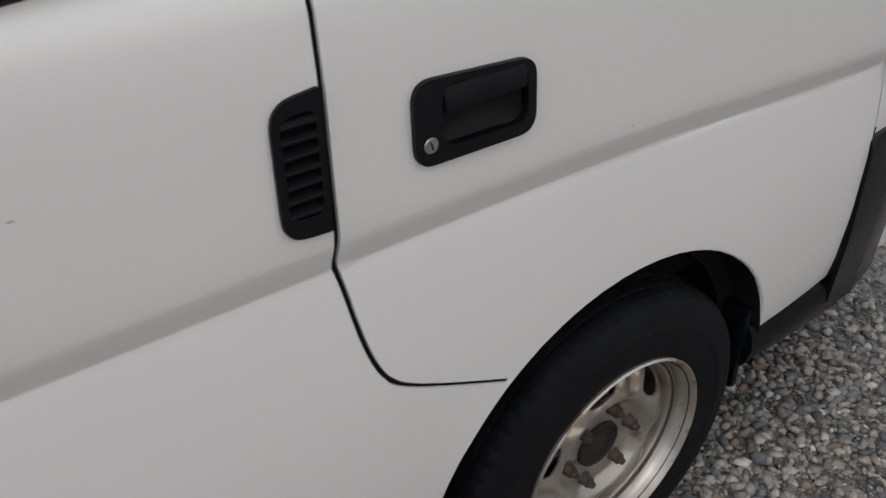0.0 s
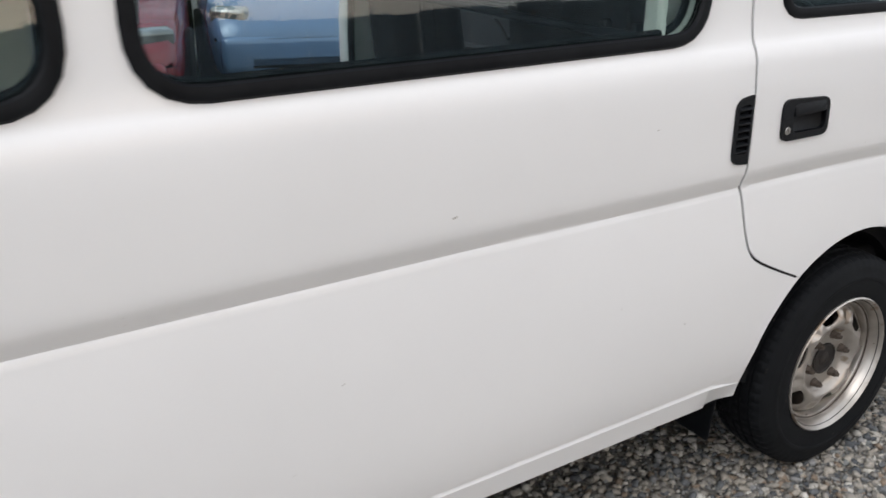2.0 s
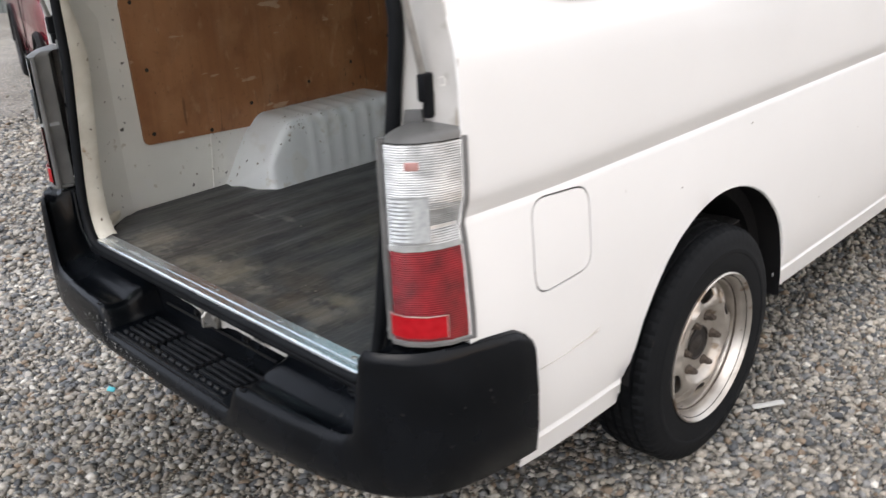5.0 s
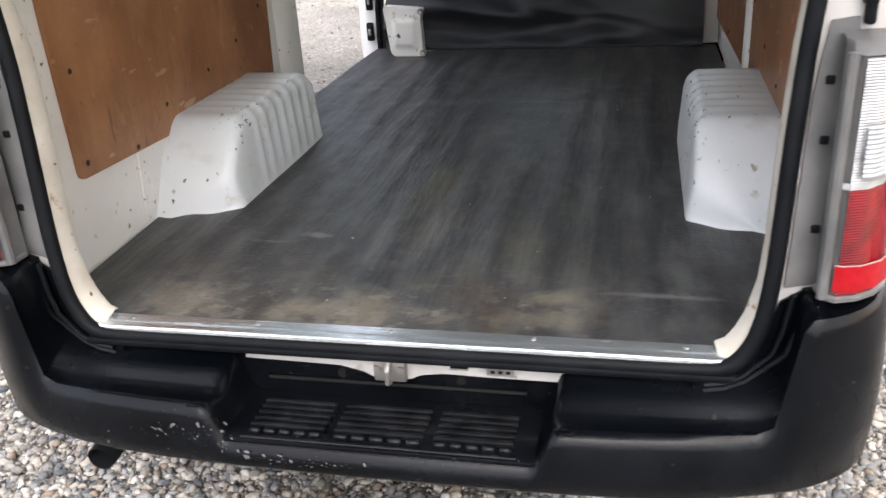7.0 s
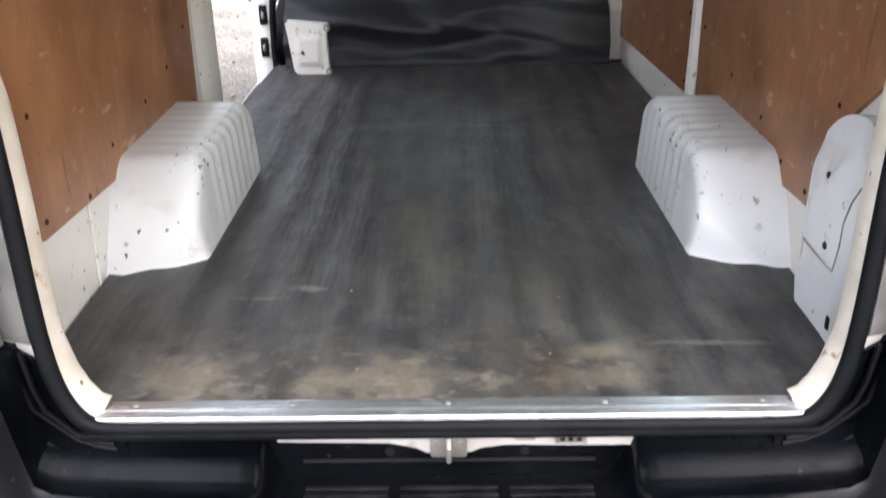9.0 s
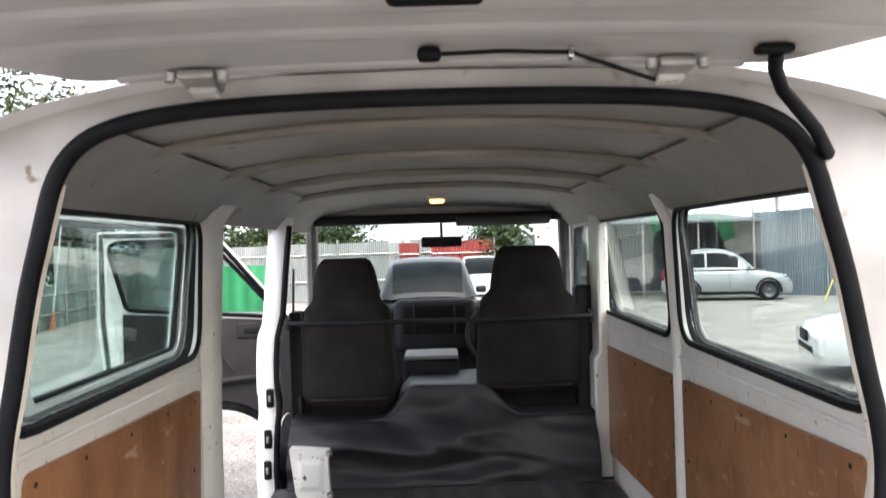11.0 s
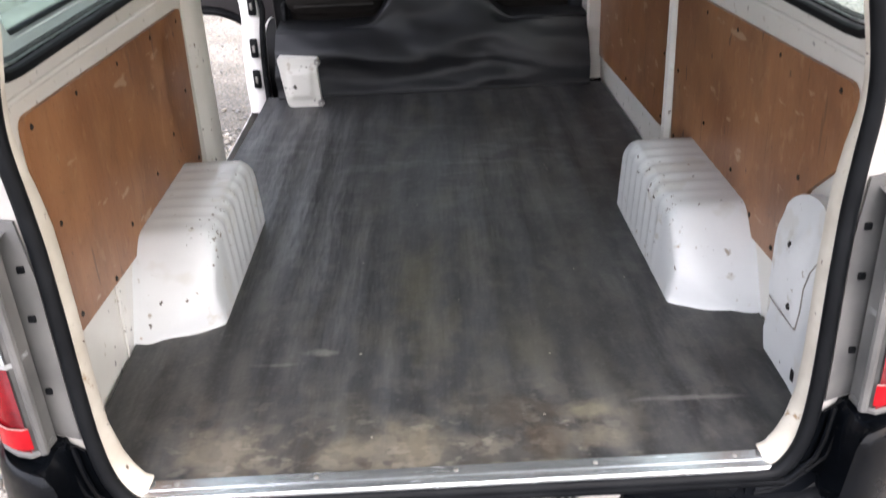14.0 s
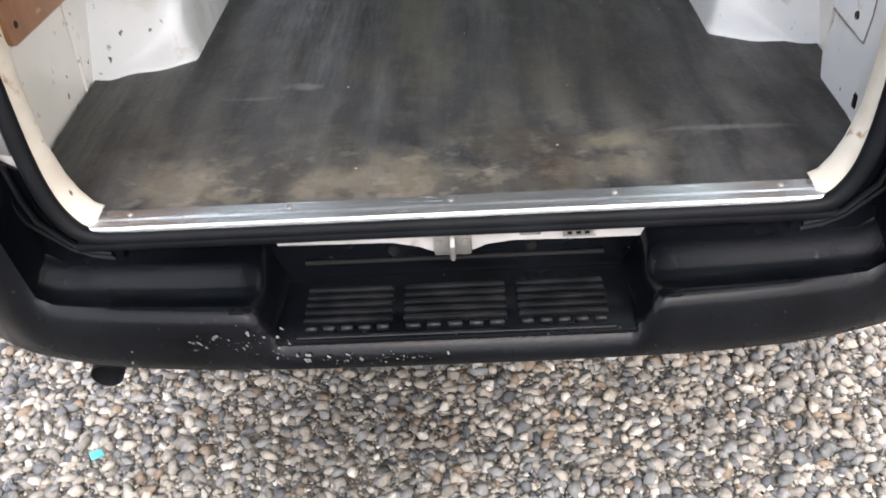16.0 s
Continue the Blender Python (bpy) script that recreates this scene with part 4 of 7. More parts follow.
def bump_section(x, y, s):
    zb, zt = 0.405 + 0.02 * smooth(0.5, 0.85, x), bump_top(x, y)
    if x > 0.80:
        zt -= 0.035 * smooth(0.285, 0.337, y) ** 2
    ix, iy = float(np.interp(x, BUMP_IN_AT, BUMP_IN_X)), float(np.interp(x, BUMP_IN_AT, BUMP_IN_Y))
    turn = radians(90 * smooth(0.45, 0.86, x))
    nx, ny = math.sin(turn), -math.cos(turn)
    p = lambda out, z: (s * (x + nx * out), y + ny * out, z)
    q = lambda f, z: (s * (x + (ix - x) * f), y + (iy - y) * f, z)
    h = zt - zb
    up = smooth(0.29, 0.325, x) * (1 - smooth(0.66, 0.70, x))       # the shelf rises towards the seal
    return [q(1, zb + 0.02), q(0.3, zb), p(-0.014, zb), p(-0.002, zb + 0.012), p(0.004, zb + 0.3 * h), p(0.003, zb + 0.6 * h), p(-0.004, zt - min(0.022, 0.24 * h)), p(-0.010, zt - min(0.008, 0.08 * h)), p(-0.020, zt - 0.001),
            q(0.20, zt - 0.004), q(0.27, zt - 0.0085), q(0.40, zt - 0.0095), q(0.52, zt - 0.008 + 0.003 * up), q(0.56, zt - 0.004 + 0.006 * up), q(0.80, zt + 0.012 * up), q(0.90, zt + 0.017 * up), q(0.94, zt + 0.026 * up), q(1, zt + 0.029 * up)]


secs = [bump_section(x, y, -1) for x, y in reversed(BUMP_PATH[1:])] + [bump_section(x, y, 1) for x, y in BUMP_PATH]
bumper = part("rear_bumper", grid(secs, cap=True), BLACKP, van, "black plastic rear bumper with a moulded step, scuffed", smooth=50)
part("step_tread", rbox((0, 0.054, 0.4670), (0.565, 0.150, 0.010), 0.004, 2), BLACKP, bumper)
for k in range(6):
    y = 0.004 + k * 0.0185
    for x0, x1 in ((-0.243, -0.100), (-0.083, 0.083), (0.100, 0.243)):
        if k == 0:
            for j in range(5):
                w = (x1 - x0) / 5
                part("tread_stud", rbox((x0 + w * (j + 0.5), y, 0.4745), (w * 0.72, 0.010, 0.010), 0.003, 1), TREAD, bumper)
        else:
            part("tread_rib", rbox(((x0 + x1) / 2, y, 0.4745), (x1 - x0, 0.011, 0.011), 0.004, 2), TREAD, bumper)
part("step_lip", tube([(x, -0.012, 0.470) for x in span(-0.25, 0.25, 0.05)], 0.0045, 6), TREAD, bumper)
for s in (1, -1):
    part("bumper_plug", rbox((s * 0.335, -0.006, 0.5275), (0.026, 0.014, 0.010), 0.005, 2), BLACKP, bumper)
scuffs = random.Random(9)
for i in range(130):
    x = -0.36 + 0.085 * scuffs.gauss(0, 1) if i < 80 else -0.13 + 0.055 * scuffs.gauss(0, 1)
    z = 0.472 + 0.018 * scuffs.gauss(0, 1) if i < 80 else 0.440 + 0.008 * scuffs.gauss(0, 1)
    y = float(np.interp(abs(x), [a for a, _ in BUMP_PATH], [b for _, b in BUMP_PATH]))
    w = 0.0009 + 0.0045 * scuffs.random() ** 3
    part("scuff_mark", rbox((x, y - 0.0030, z), (w * scuffs.uniform(1, 1.8), 0.0012, w * scuffs.uniform(0.5, 1.0)), 0.0004, 1, (0, 70 * scuffs.gauss(0, 1), 0)), SCUFF, bumper)

# tail structure: jamb, weather strip, sill
SEAL = [(0.0, 0.588), (0.30, 0.588), (0.555, 0.588), (0.585, 0.593), (0.606, 0.605), (0.626, 0.636), (0.638, 0.672), (0.648, 0.735), (0.654, 0.81), (0.661, 0.97), (0.667, 1.06), (0.671, 1.12), (0.678, 1.20), (0.685, 1.26), (0.686, 1.31), (0.678, 1.37), (0.663, 1.44),
        (0.644, 1.55), (0.632, 1.61), (0.611, 1.69), (0.592, 1.765), (0.560, 1.815), (0.507, 1.846), (0.42, 1.865), (0.28, 1.877), (0.0, 1.882)]


def seal_y(z):
    """The opening leans forward from the sill to the waist."""
    return float(np.interp(z, [0.60, 0.70, 0.90, 1.10, 1.30], [0.118, 0.124, 0.145, 0.168, 0.178]))



SEAL_LOOP = [(x, z) for x, z in SEAL] + [(-x, z) for x, z in reversed(SEAL[1:-1])]


def eased(loop, times=2):
    """Cuts the corners of a closed outline, so that it bends without kinks."""
    for _ in range(times):
        loop = [tuple(a + (b - a) * f for a, b in zip(p, q)) for p, q in zip(loop, loop[1:] + loop[:1]) for f in (0.25, 0.75)]
    return loop


part("weather_strip", tube([(x, seal_y(z), z) for x, z in eased(SEAL_LOOP)], 0.0142, 12, True), RUBBER, van, "thick black rubber door seal")


def tail_out(z):
    return side_x(0.19, z)


tail = [(x, 0.572) for x in (-0.78, 0.78)] + [(tail_out(z), z) for z in (0.60, 0.75, 0.90, 0.977, 1.01, 1.10, 1.25, 1.30, 1.35, 1.55, 1.75, 1.80)] + [(0.715, 1.828), (0.665, 1.862), (0.58, 1.893), (0.46, 1.910), (0.25, 1.922), (0, 1.926)]
tail = tail + [(-x, z) for x, z in reversed(tail[2:-1])]


def tail_y(x, z):
    w = smooth(0.68, 0.80, abs(x) + 0.12 * max(0, z - 1.35))
    return (seal_y(z) + 0.012) * (1 - w) + 0.191 * w


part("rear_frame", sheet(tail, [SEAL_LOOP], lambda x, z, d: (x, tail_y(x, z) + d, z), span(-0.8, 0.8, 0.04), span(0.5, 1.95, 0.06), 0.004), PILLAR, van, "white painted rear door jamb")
for s in (1, -1):
    cover = [(0.668, 0.742), (0.745, 0.742), (0.745, 1.10), (0.738, 1.16), (0.700, 1.155), (0.684, 1.05), (0.672, 0.8)]
    part("jamb_cover", sheet([(s * x, z) for x, z in cover], [], lambda x, z, d: (x, tail_y(x, z) - 0.010 + d, z), span(-0.74, 0.74, 0.02), span(0.66, 1.14, 0.06), 0.006), LAMPGREY, van, "grey plastic jamb cover")
    for z in (0.84, 0.98, 1.07):
        part("jamb_clip", rbox((s * 0.706, tail_y(0.706, z) - 0.011, z), (0.014, 0.006, 0.014), 0.004, 2), RUBBER, van)
    low = [(0.54, 0.50), (0.74, 0.50), (0.745, 0.72), (0.70, 0.74), (0.664, 0.72), (0.650, 0.675), (0.634, 0.63), (0.610, 0.596), (0.58, 0.582), (0.54, 0.574)]
    part("jamb_lower", sheet([(s * x, z) for x, z in low], [], lambda x, z, d: (x, tail_y(x, z) - 0.014 + d, z), (), (), 0.006), BLACKP, van)
    bolt = part("jamb_bolt", lathe([(0, 0.0001), (0.006, 0.0001), (0.006, 0.010), (0, 0.012)], 14), HUB, van, m=pose(s * 0.700, 0.128, 0.665, 0, 0, -90))
for off, r, dy in ((0.034, 0.006, 0.004), (0.056, 0.0075, 0.012)):
    line = [(x + off * min(1.0, (x - 0.50) / 0.1) * smooth(0.586, 0.64, z), seal_y(z) - 0.012 + dy, z - off * 0.7 * (1 - smooth(0.588, 0.66, z))) for x, z in SEAL if x > 0.5 and z < 0.80]
    for s in (1, -1):
        part("jamb_moulding", tube([(s * x, y, z) for x, y, z in line], r, 8), BLACKP, van)
part("sill_rubber", rbox((0, 0.118, 0.578), (1.22, 0.03, 0.016), 0.006, 2), RUBBER, van)
part("rear_lower_panel", rbox((0, 0.152, 0.510), (1.34, 0.02, 0.13), 0.004, 1), BLACKP, van)
plate = [(-0.29, 0.566), (0.365, 0.566), (0.365, 0.534), (0.20, 0.534), (0.10, 0.536), (0.055, 0.530), (0.035, 0.520), (-0.035, 0.520), (-0.055, 0.530), (-0.10, 0.541), (-0.29, 0.545)]
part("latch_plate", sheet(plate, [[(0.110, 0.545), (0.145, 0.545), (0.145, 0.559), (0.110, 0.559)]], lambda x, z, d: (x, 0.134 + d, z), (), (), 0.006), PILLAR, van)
latch = part("latch", rbox((0, 0.124, 0.546), (0.062, 0.012, 0.050), 0.004, 2), ZINC, van, "zinc door striker")
part("latch_pin", tube([(0.0, 0.118, 0.565), (0.0, 0.102, 0.552), (0.0, 0.102, 0.528), (0.0, 0.118, 0.522)], 0.005, 8), ZINC, latch)
for x in (-0.022, 0.022):
    part("latch_screw", lathe([(0, 0.0001), (0.004, 0.0001), (0.004, 0.006), (0, 0.007)], 12), ZINC, latch, m=pose(x, 0.118, 0.550, 0, 0, -90))
tagv = part("maker_plate", rbox((0.205, 0.128, 0.551), (0.050, 0.002, 0.016), 0.0005, 1), ZINC, van)
for k in (-0.014, 0.0, 0.014):
    part("plate_mark", rbox((0.205 + k, 0.1265, 0.551), (0.008, 0.001, 0.006), 0.0003, 1), DARK, tagv)
for x in (-0.10, 0.13, -0.34, 0.42):
    part("panel_bolt", lathe([(0, 0.0001), (0.005, 0.0001), (0.005, 0.008), (0, 0.010)], 14), DARK, van, m=pose(x, 0.141, 0.520, 0, 0, -90))
part("panel_ridge", tube([(x, 0.138, 0.502) for x in span(-0.25, 0.25, 0.1)], 0.004, 6), DARK, van)

# galvanised threshold strip with its screws
prof = [(0.1135, 0.596), (0.115, 0.606), (0.118, 0.6085), (0.126, 0.6085), (0.129, 0.6070), (0.138, 0.6070), (0.141, 0.6085), (0.166, 0.6085), (0.169, 0.604)]
strip = part("sill_strip", grid([[(x, y, z) for y, z in prof] for x in span(-0.602, 0.602, 0.1)]), GALV, van, "galvanised steel threshold strip with screws", smooth=20)
for i in range(-2, 3):
    part("strip_screw", lathe([(0, 0.0001), (0.0022, 0.0001), (0.0016, 0.0045), (0, 0.0052)], 12), ZINC, strip, m=pose(0.263 * i, 0.153, 0.6085, 0, -90, 0))


# tail lamps: housing, clear upper lens with ribs, red lower lens
def tail_lamp(s):
    # plan of the lens from the inner to the outer edge
    plan = [(0.716, 0.135), (0.720, 0.098), (0.735, 0.088), (0.762, 0.096), (0.788, 0.118), (0.808, 0.150), (0.820, 0.195)]

    def skin(z0, z1, off, k=24, rib=0.0):
        rows = []
        for i in range(k + 1):
            z = z0 + (z1 - z0) * i / k
            w = 0.010 * math.exp(-((z - 0.977) / 0.035) ** 2)            # follows the waist crease
            g = rib * (i % 2)
            row = []
            for x, y in (plan[2:] if rib else plan):
                e = smooth(0.75, 0.82, x)
                grow = (side_x(0.19, z) - 0.822) * e
                row.append((s * (x + grow - w * 0.2 * e + (off - g) * e), y - (off - g) * (1 - e), z))
            rows.append(row)
        return grid(rows)

    lamp = part("tail_lamp", skin(0.742, 1.125, -0.006), LAMPGREY, van, "tail lamp with clear upper and red lower lens")
    back = [(0.716 + 0.0165 * k, 0.192) for k in range(len(plan))]
    cap = grid([[(s * (x * (1 - q) + bx * q), y * (1 - q) + by * q, 1.122 + 0.012 * math.sin(1.57 * min(1, 3 * q)) + 0.006 * q) for (x, y), (bx, by) in zip(plan, back)] for q in (0, 0.06, 0.15, 0.3, 0.6, 1)])
    part("housing_top", cap, LAMPGREY, lamp)
    part("clear_lens", skin(0.937, 1.120, 0.002, 84, 0.0011), LENSCLR, lamp, "clear ribbed plastic lens")
    part("lens_divider", skin(0.927, 0.937, 0.003, 2), LENSCLR, lamp)
    part("red_lens", skin(0.752, 0.927, 0.002, 80, 0.0012), LENSRED, lamp, "red ribbed plastic lens")
    refl = [[(s * x, y, z) for x, y in ((0.729, 0.0855), (0.740, 0.0825), (0.766, 0.0885), (0.797, 0.110), (0.819, 0.142))] for z in (0.762, 0.806)]
    part("reflector", grid(refl), LENSRED2, lamp, "bright red reflector")
    block = [[(s * x, y - 0.0022 - 0.0018 * (i % 2), z) for x, y in ((0.748, 0.0860), (0.764, 0.0905), (0.786, 0.1090), (0.800, 0.1290))] for i, z in enumerate(span(0.945, 1.028, 0.0036))]
    part("fluted_block", grid(block), LENSBLOCK, lamp, "bright fluted white lens block")
    edge = [(s * x, y, z) for x, y, z in ((0.729, 0.085, 0.806), (0.740, 0.082, 0.806), (0.766, 0.088, 0.806), (0.797, 0.1095, 0.806), (0.819, 0.1415, 0.806), (0.819, 0.1415, 0.762))]
    part("reflector_edge", tube(edge, 0.0014, 5), PINKLENS, lamp)
    part("bulb_mirror", rbox((s * 0.778, 0.1095, 1.082), (0.026, 0.006, 0.016), 0.003, 2, (0, 0, s * 42)), PINKLENS, lamp)
    part("lens_frame", tube([(s * (x + (side_x(0.19, 0.745) - 0.822) * smooth(0.75, 0.82, x)), y - 0.001, 0.747) for x, y in plan], 0.006, 6), LAMPGREY, lamp)
    part("lens_frame", tube([(s * (side_x(0.19, z) + 0.001), 0.195, z) for z in span(0.745, 1.125, 0.02)], 0.0055, 6), LAMPGREY, lamp)
    part("lens_frame", tube([(s * 0.7185, 0.096, z) for z in span(0.745, 1.125, 0.05)], 0.0085, 8), LAMPGREY, lamp)


tail_lamp(1)
tail_lamp(-1)

# roof, ceiling and nose
def roof_z(x, y, top=1.930, edge=1.826, half=0.745):
    f = min(1.0, abs(x) / half)
    return edge + (top - edge) * (1 - f ** 2.6) - 0.03 * max(0, (y - 3.1) / 0.7) ** 2


xs = span(-0.745, 0.745, 0.055)
part("roof", grid([[(x, y, roof_z(x, y)) for x in xs] for y in span(0.115, 3.74, 0.12)]), WHITE, van, "white painted roof")
nose = []
for y, hz, w, zb in ((4.20, 1.22, 0.82, 0.46), (4.34, 1.19, 0.81, 0.44), (4.48, 1.08, 0.79, 0.40), (4.60, 0.92, 0.75, 0.38), (4.67, 0.78, 0.70, 0.40), (4.69, 0.66, 0.66, 0.44)):
    nose.append([(s * w * (1 - 0.06 * (k > 2)), y, zb + (hz - zb) * q) for s, k, q in ((-1, 0, 0), (-1, 1, 0.35), (-1, 2, 0.7), (-0.9, 3, 0.97), (-0.5, 4, 1.0), (0, 5, 1.01), (0.5, 6, 1.0), (0.9, 3, 0.97), (1, 2, 0.7), (1, 1, 0.35), (1, 0, 0))])
part("bonnet", grid(nose), WHITE, van, "white painted nose panel")
fb = []
for x, y in ((0.0, 4.70), (0.3, 4.69), (0.55, 4.65), (0.72, 4.55), (0.80, 4.42), (0.835, 4.28), (0.842, 4.168), (0.842, 4.154), (0.843, 4.02), (0.843, 3.90)):
    top = 0.46 + 0.32 * smooth(4.154, 4.167, y)
    fb.append((x, y, 0.30 + 0.06 * smooth(0.7, 0.84, x), top))


def fb_sec(x, y, zb, zt, s):
    return [(s * (x - 0.06), y, zb), (s * (x - 0.01), y, zb), (s * x, y, zb + 0.02), (s * (x + 0.006), y, (zb + zt) / 2), (s * x, y, zt - 0.02), (s * (x - 0.012), y, zt), (s * (x - 0.06), y, zt)]


part("front_bumper", grid([fb_sec(*p, -1) for p in reversed(fb[1:])] + [fb_sec(*p, 1) for p in fb], cap=True), BLACKP, van, "black plastic front bumper")
part("arch_flap", rbox((0.76, 3.90, 0.40), (0.14, 0.02, 0.20), 0.008, 2), BLACKP, van)
ws = [[(x, y, z) for x in span(-0.70 - 0.09 * q, 0.70 + 0.09 * q, 0.1)] for y, z, q in ((3.74, 1.80, 0), (4.0, 1.52, 0.5), (4.30, 1.22, 1.0))]
part("windscreen", grid(ws), CLEAR, van, "clear windscreen").visible_shadow = False
for s in (1, -1):
    part("front_pillar", tube([(s * 0.70, 3.70, 1.81), (s * 0.745, 4.0, 1.52), (s * 0.79, 4.30, 1.21)], 0.035, 8), LAMPGREY, van)
part("screen_header", rbox((0, 3.72, 1.845), (1.40, 0.10, 0.06), 0.02, 2), PILLAR, van)

# tailgate, raised: hinged above the opening, inner side down
gate = new("tailgate")
gate.parent = van
gate.matrix_basis = pose(0, 0.085, 1.905, -8.0, 0, 0)
gate.empty_display_size = 0.1
tagged(gate, "raised white tailgate with a large window, inner side down")
GATE_WIN = round_poly([(-0.60, -1.02), (0.60, -1.02), (0.57, -0.46), (-0.57, -0.46)], 0.10, 6)
gate_out = round_poly([(-0.76, -1.36), (0.76, -1.36), (0.735, -0.40), (0.66, -0.16), (0.50, -0.005), (-0.50, -0.005), (-0.66, -0.16), (-0.735, -0.40)], [0.08, 0.08, 0.2, 0.15, 0.10, 0.10, 0.15, 0.2], 6)


def gate_skin(lift):
    return lambda x, y, d: (x, y, lift + d + 0.018 * (1 - (x / 0.76) ** 2) - 0.03 * smooth(-0.9, -1.36, y))


part("gate_skin", sheet(gate_out, [GATE_WIN], gate_skin(0.045), span(-0.7, 0.7, 0.12), span(-1.3, 0, 0.12), 0.004), WHITE, gate)
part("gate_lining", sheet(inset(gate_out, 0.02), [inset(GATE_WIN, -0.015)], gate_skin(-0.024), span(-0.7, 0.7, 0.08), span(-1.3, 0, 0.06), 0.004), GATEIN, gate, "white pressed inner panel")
part("gate_edge", tube([(x, y, 0.012 + 0.018 * (1 - (x / 0.76) ** 2) - 0.03 * smooth(-0.9, -1.36, y)) for x, y in inset(resample(gate_out, 0.08), 0.012)], 0.03, 8, True), WHITE, gate)
part("gate_glass", sheet(GATE_WIN, [], gate_skin(0.03), span(-0.6, 0.6, 0.15), span(-1, -0.4, 0.15), 0.004), GLASS, gate)
part("gate_seal", tube([(x, y, 0.02 + 0.018 * (1 - (x / 0.76) ** 2)) for x, y in resample(GATE_WIN, 0.07)], 0.018, 8, True), RUBBER, gate)
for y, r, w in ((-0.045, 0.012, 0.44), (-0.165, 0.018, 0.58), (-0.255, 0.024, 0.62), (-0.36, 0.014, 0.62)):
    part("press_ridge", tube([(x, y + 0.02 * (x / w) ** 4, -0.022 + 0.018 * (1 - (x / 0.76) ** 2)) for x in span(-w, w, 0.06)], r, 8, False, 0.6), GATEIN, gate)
part("rubber_stop", rbox((0.007, -0.293, -0.016), (0.112, 0.030, 0.022), 0.01, 3), RUBBER, gate)
part("cable_cover", rbox((-0.002, -0.115, -0.020), (0.032, 0.022, 0.020), 0.008, 2), RUBBER, gate)
part("washer_hose", tube([(0.0, -0.115, -0.020), (0.09, -0.113, -0.017), (0.184, -0.115, -0.022), (0.25, -0.075, -0.030), (0.312, -0.035, -0.036)], 0.0032, 8), RUBBER, gate)
part("hose_clip", rbox((0.184, -0.113, -0.022), (0.009, 0.014, 0.018), 0.003, 2), CHROME, gate)
for x in (-0.322, 0.338):
    hinge = part("gate_hinge", rbox((x, -0.034, -0.020), (0.050, 0.070, 0.014), 0.004, 2), ZINC, gate, "dull grey steel hinge")
    part("hinge_plate", rbox((x, -0.016, -0.030), (0.038, 0.030, 0.010), 0.003, 2), PILLAR, hinge)
    for dx in (-0.036, 0.036):
        part("hinge_bolt", lathe([(-0.008, 0.0001), (-0.008, 0.007), (0.004, 0.009)], 10), ZINC, hinge, m=pose(x + dx, -0.062, -0.022, 0, -90, 0))

for s in (1, -1):
    strut = part("gas_strut", tube([(s * 0.747, 0.180, 1.205), (s * 0.742, 0.105, 1.52)], 0.0065, 10), ZINC, van, "grey gas strut holding the tailgate")
    part("strut_rod", tube([(s * 0.742, 0.105, 1.52), (s * 0.715, 0.005, 1.905)], 0.0105, 10), RUBBER, strut)
    part("strut_foot", rbox((s * 0.749, 0.180, 1.200), (0.020, 0.028, 0.050), 0.006, 2), RUBBER, strut)
    part("strut_bracket", rbox((s * 0.752, 0.184, 1.172), (0.016, 0.022, 0.050), 0.005, 2), RUBBER, strut)
    part("jamb_button", lathe([(0, 0.0001), (0.006, 0.0001), (0.008, 0.008), (0.002, 0.013), (0, 0.013)], 16), INNER, van, m=pose(s * 0.779, 0.198, 1.212, 0, 0, -90))
hose = [(0.463, -0.01, 1.897), (0.472, 0.02, 1.880), (0.495, 0.055, 1.858), (0.533, 0.085, 1.829), (0.572, 0.125, 1.806), (0.606, 0.165, 1.776), (0.614, 0.185, 1.776)]
part("wiring_boot", tube(hose, 0.0105, 10), RUBBER, van, "black rubber wiring boot")
part("boot_flange", rbox((0.458, -0.015, 1.899), (0.050, 0.026, 0.012), 0.005, 2), RUBBER, van)
part("exhaust_pipe", lathe([(0.0, 0.0001), (0.05, 0.026), (0.30, 0.026), (0.302, 0.0275), (0.30, 0.029), (0, 0.029)], 24), RUBBER, van, "sooty black exhaust tailpipe", m=pose(-0.640, 0.395, 0.318, 0, 0, -90) @ pose(0, 0, 0, 0, 4, 0))

# ---- inside the van ----
FLOOR = 0.600
part("floor_pan", rbox((0, 1.42, 0.575), (1.50, 2.55, 0.04), 0.005, 1), DARK, van)

LIN_US, LIN_VS = span(0.3, 2.85, 0.11), IN_Z[1:-1] + [0.7, 0.85, 1.0, 1.1, 1.4, 1.5, 1.6]
WELL = [(0.795, 0.59), (0.84, 0.66), (0.93, 0.74), (1.05, 0.77), (1.17, 0.77), (1.29, 0.74), (1.38, 0.66), (1.425, 0.59)]
lin_r = [(0.26, 0.59)] + WELL + [(2.86, 0.59), (2.86, 1.782), (0.24, 1.782)]
part("inner_side", sheet(lin_r, [[(inner_y(y), z) for y, z in inset(WIN_REAR, -0.008)], inset(WIN_MID, -0.008)], lining(1), LIN_US, LIN_VS, 0.006), INNER, van, "white painted inner side panel, scuffed")
lin_l = [(0.26, 0.59)] + WELL + [(1.735, 0.59), (1.735, 1.782), (0.24, 1.782)]
part("inner_side", sheet(lin_l, [[(inner_y(y), z) for y, z in inset(WIN_REAR, -0.008)]], lining(-1), LIN_US, LIN_VS, 0.006), INNER, van, "white painted inner side panel, scuffed")
part("inner_header", sheet([(1.735, 1.765), (2.95, 1.765), (2.95, 1.795), (1.735, 1.795)], [], lining(-1), LIN_US, LIN_VS, 0.006), INNER, van)

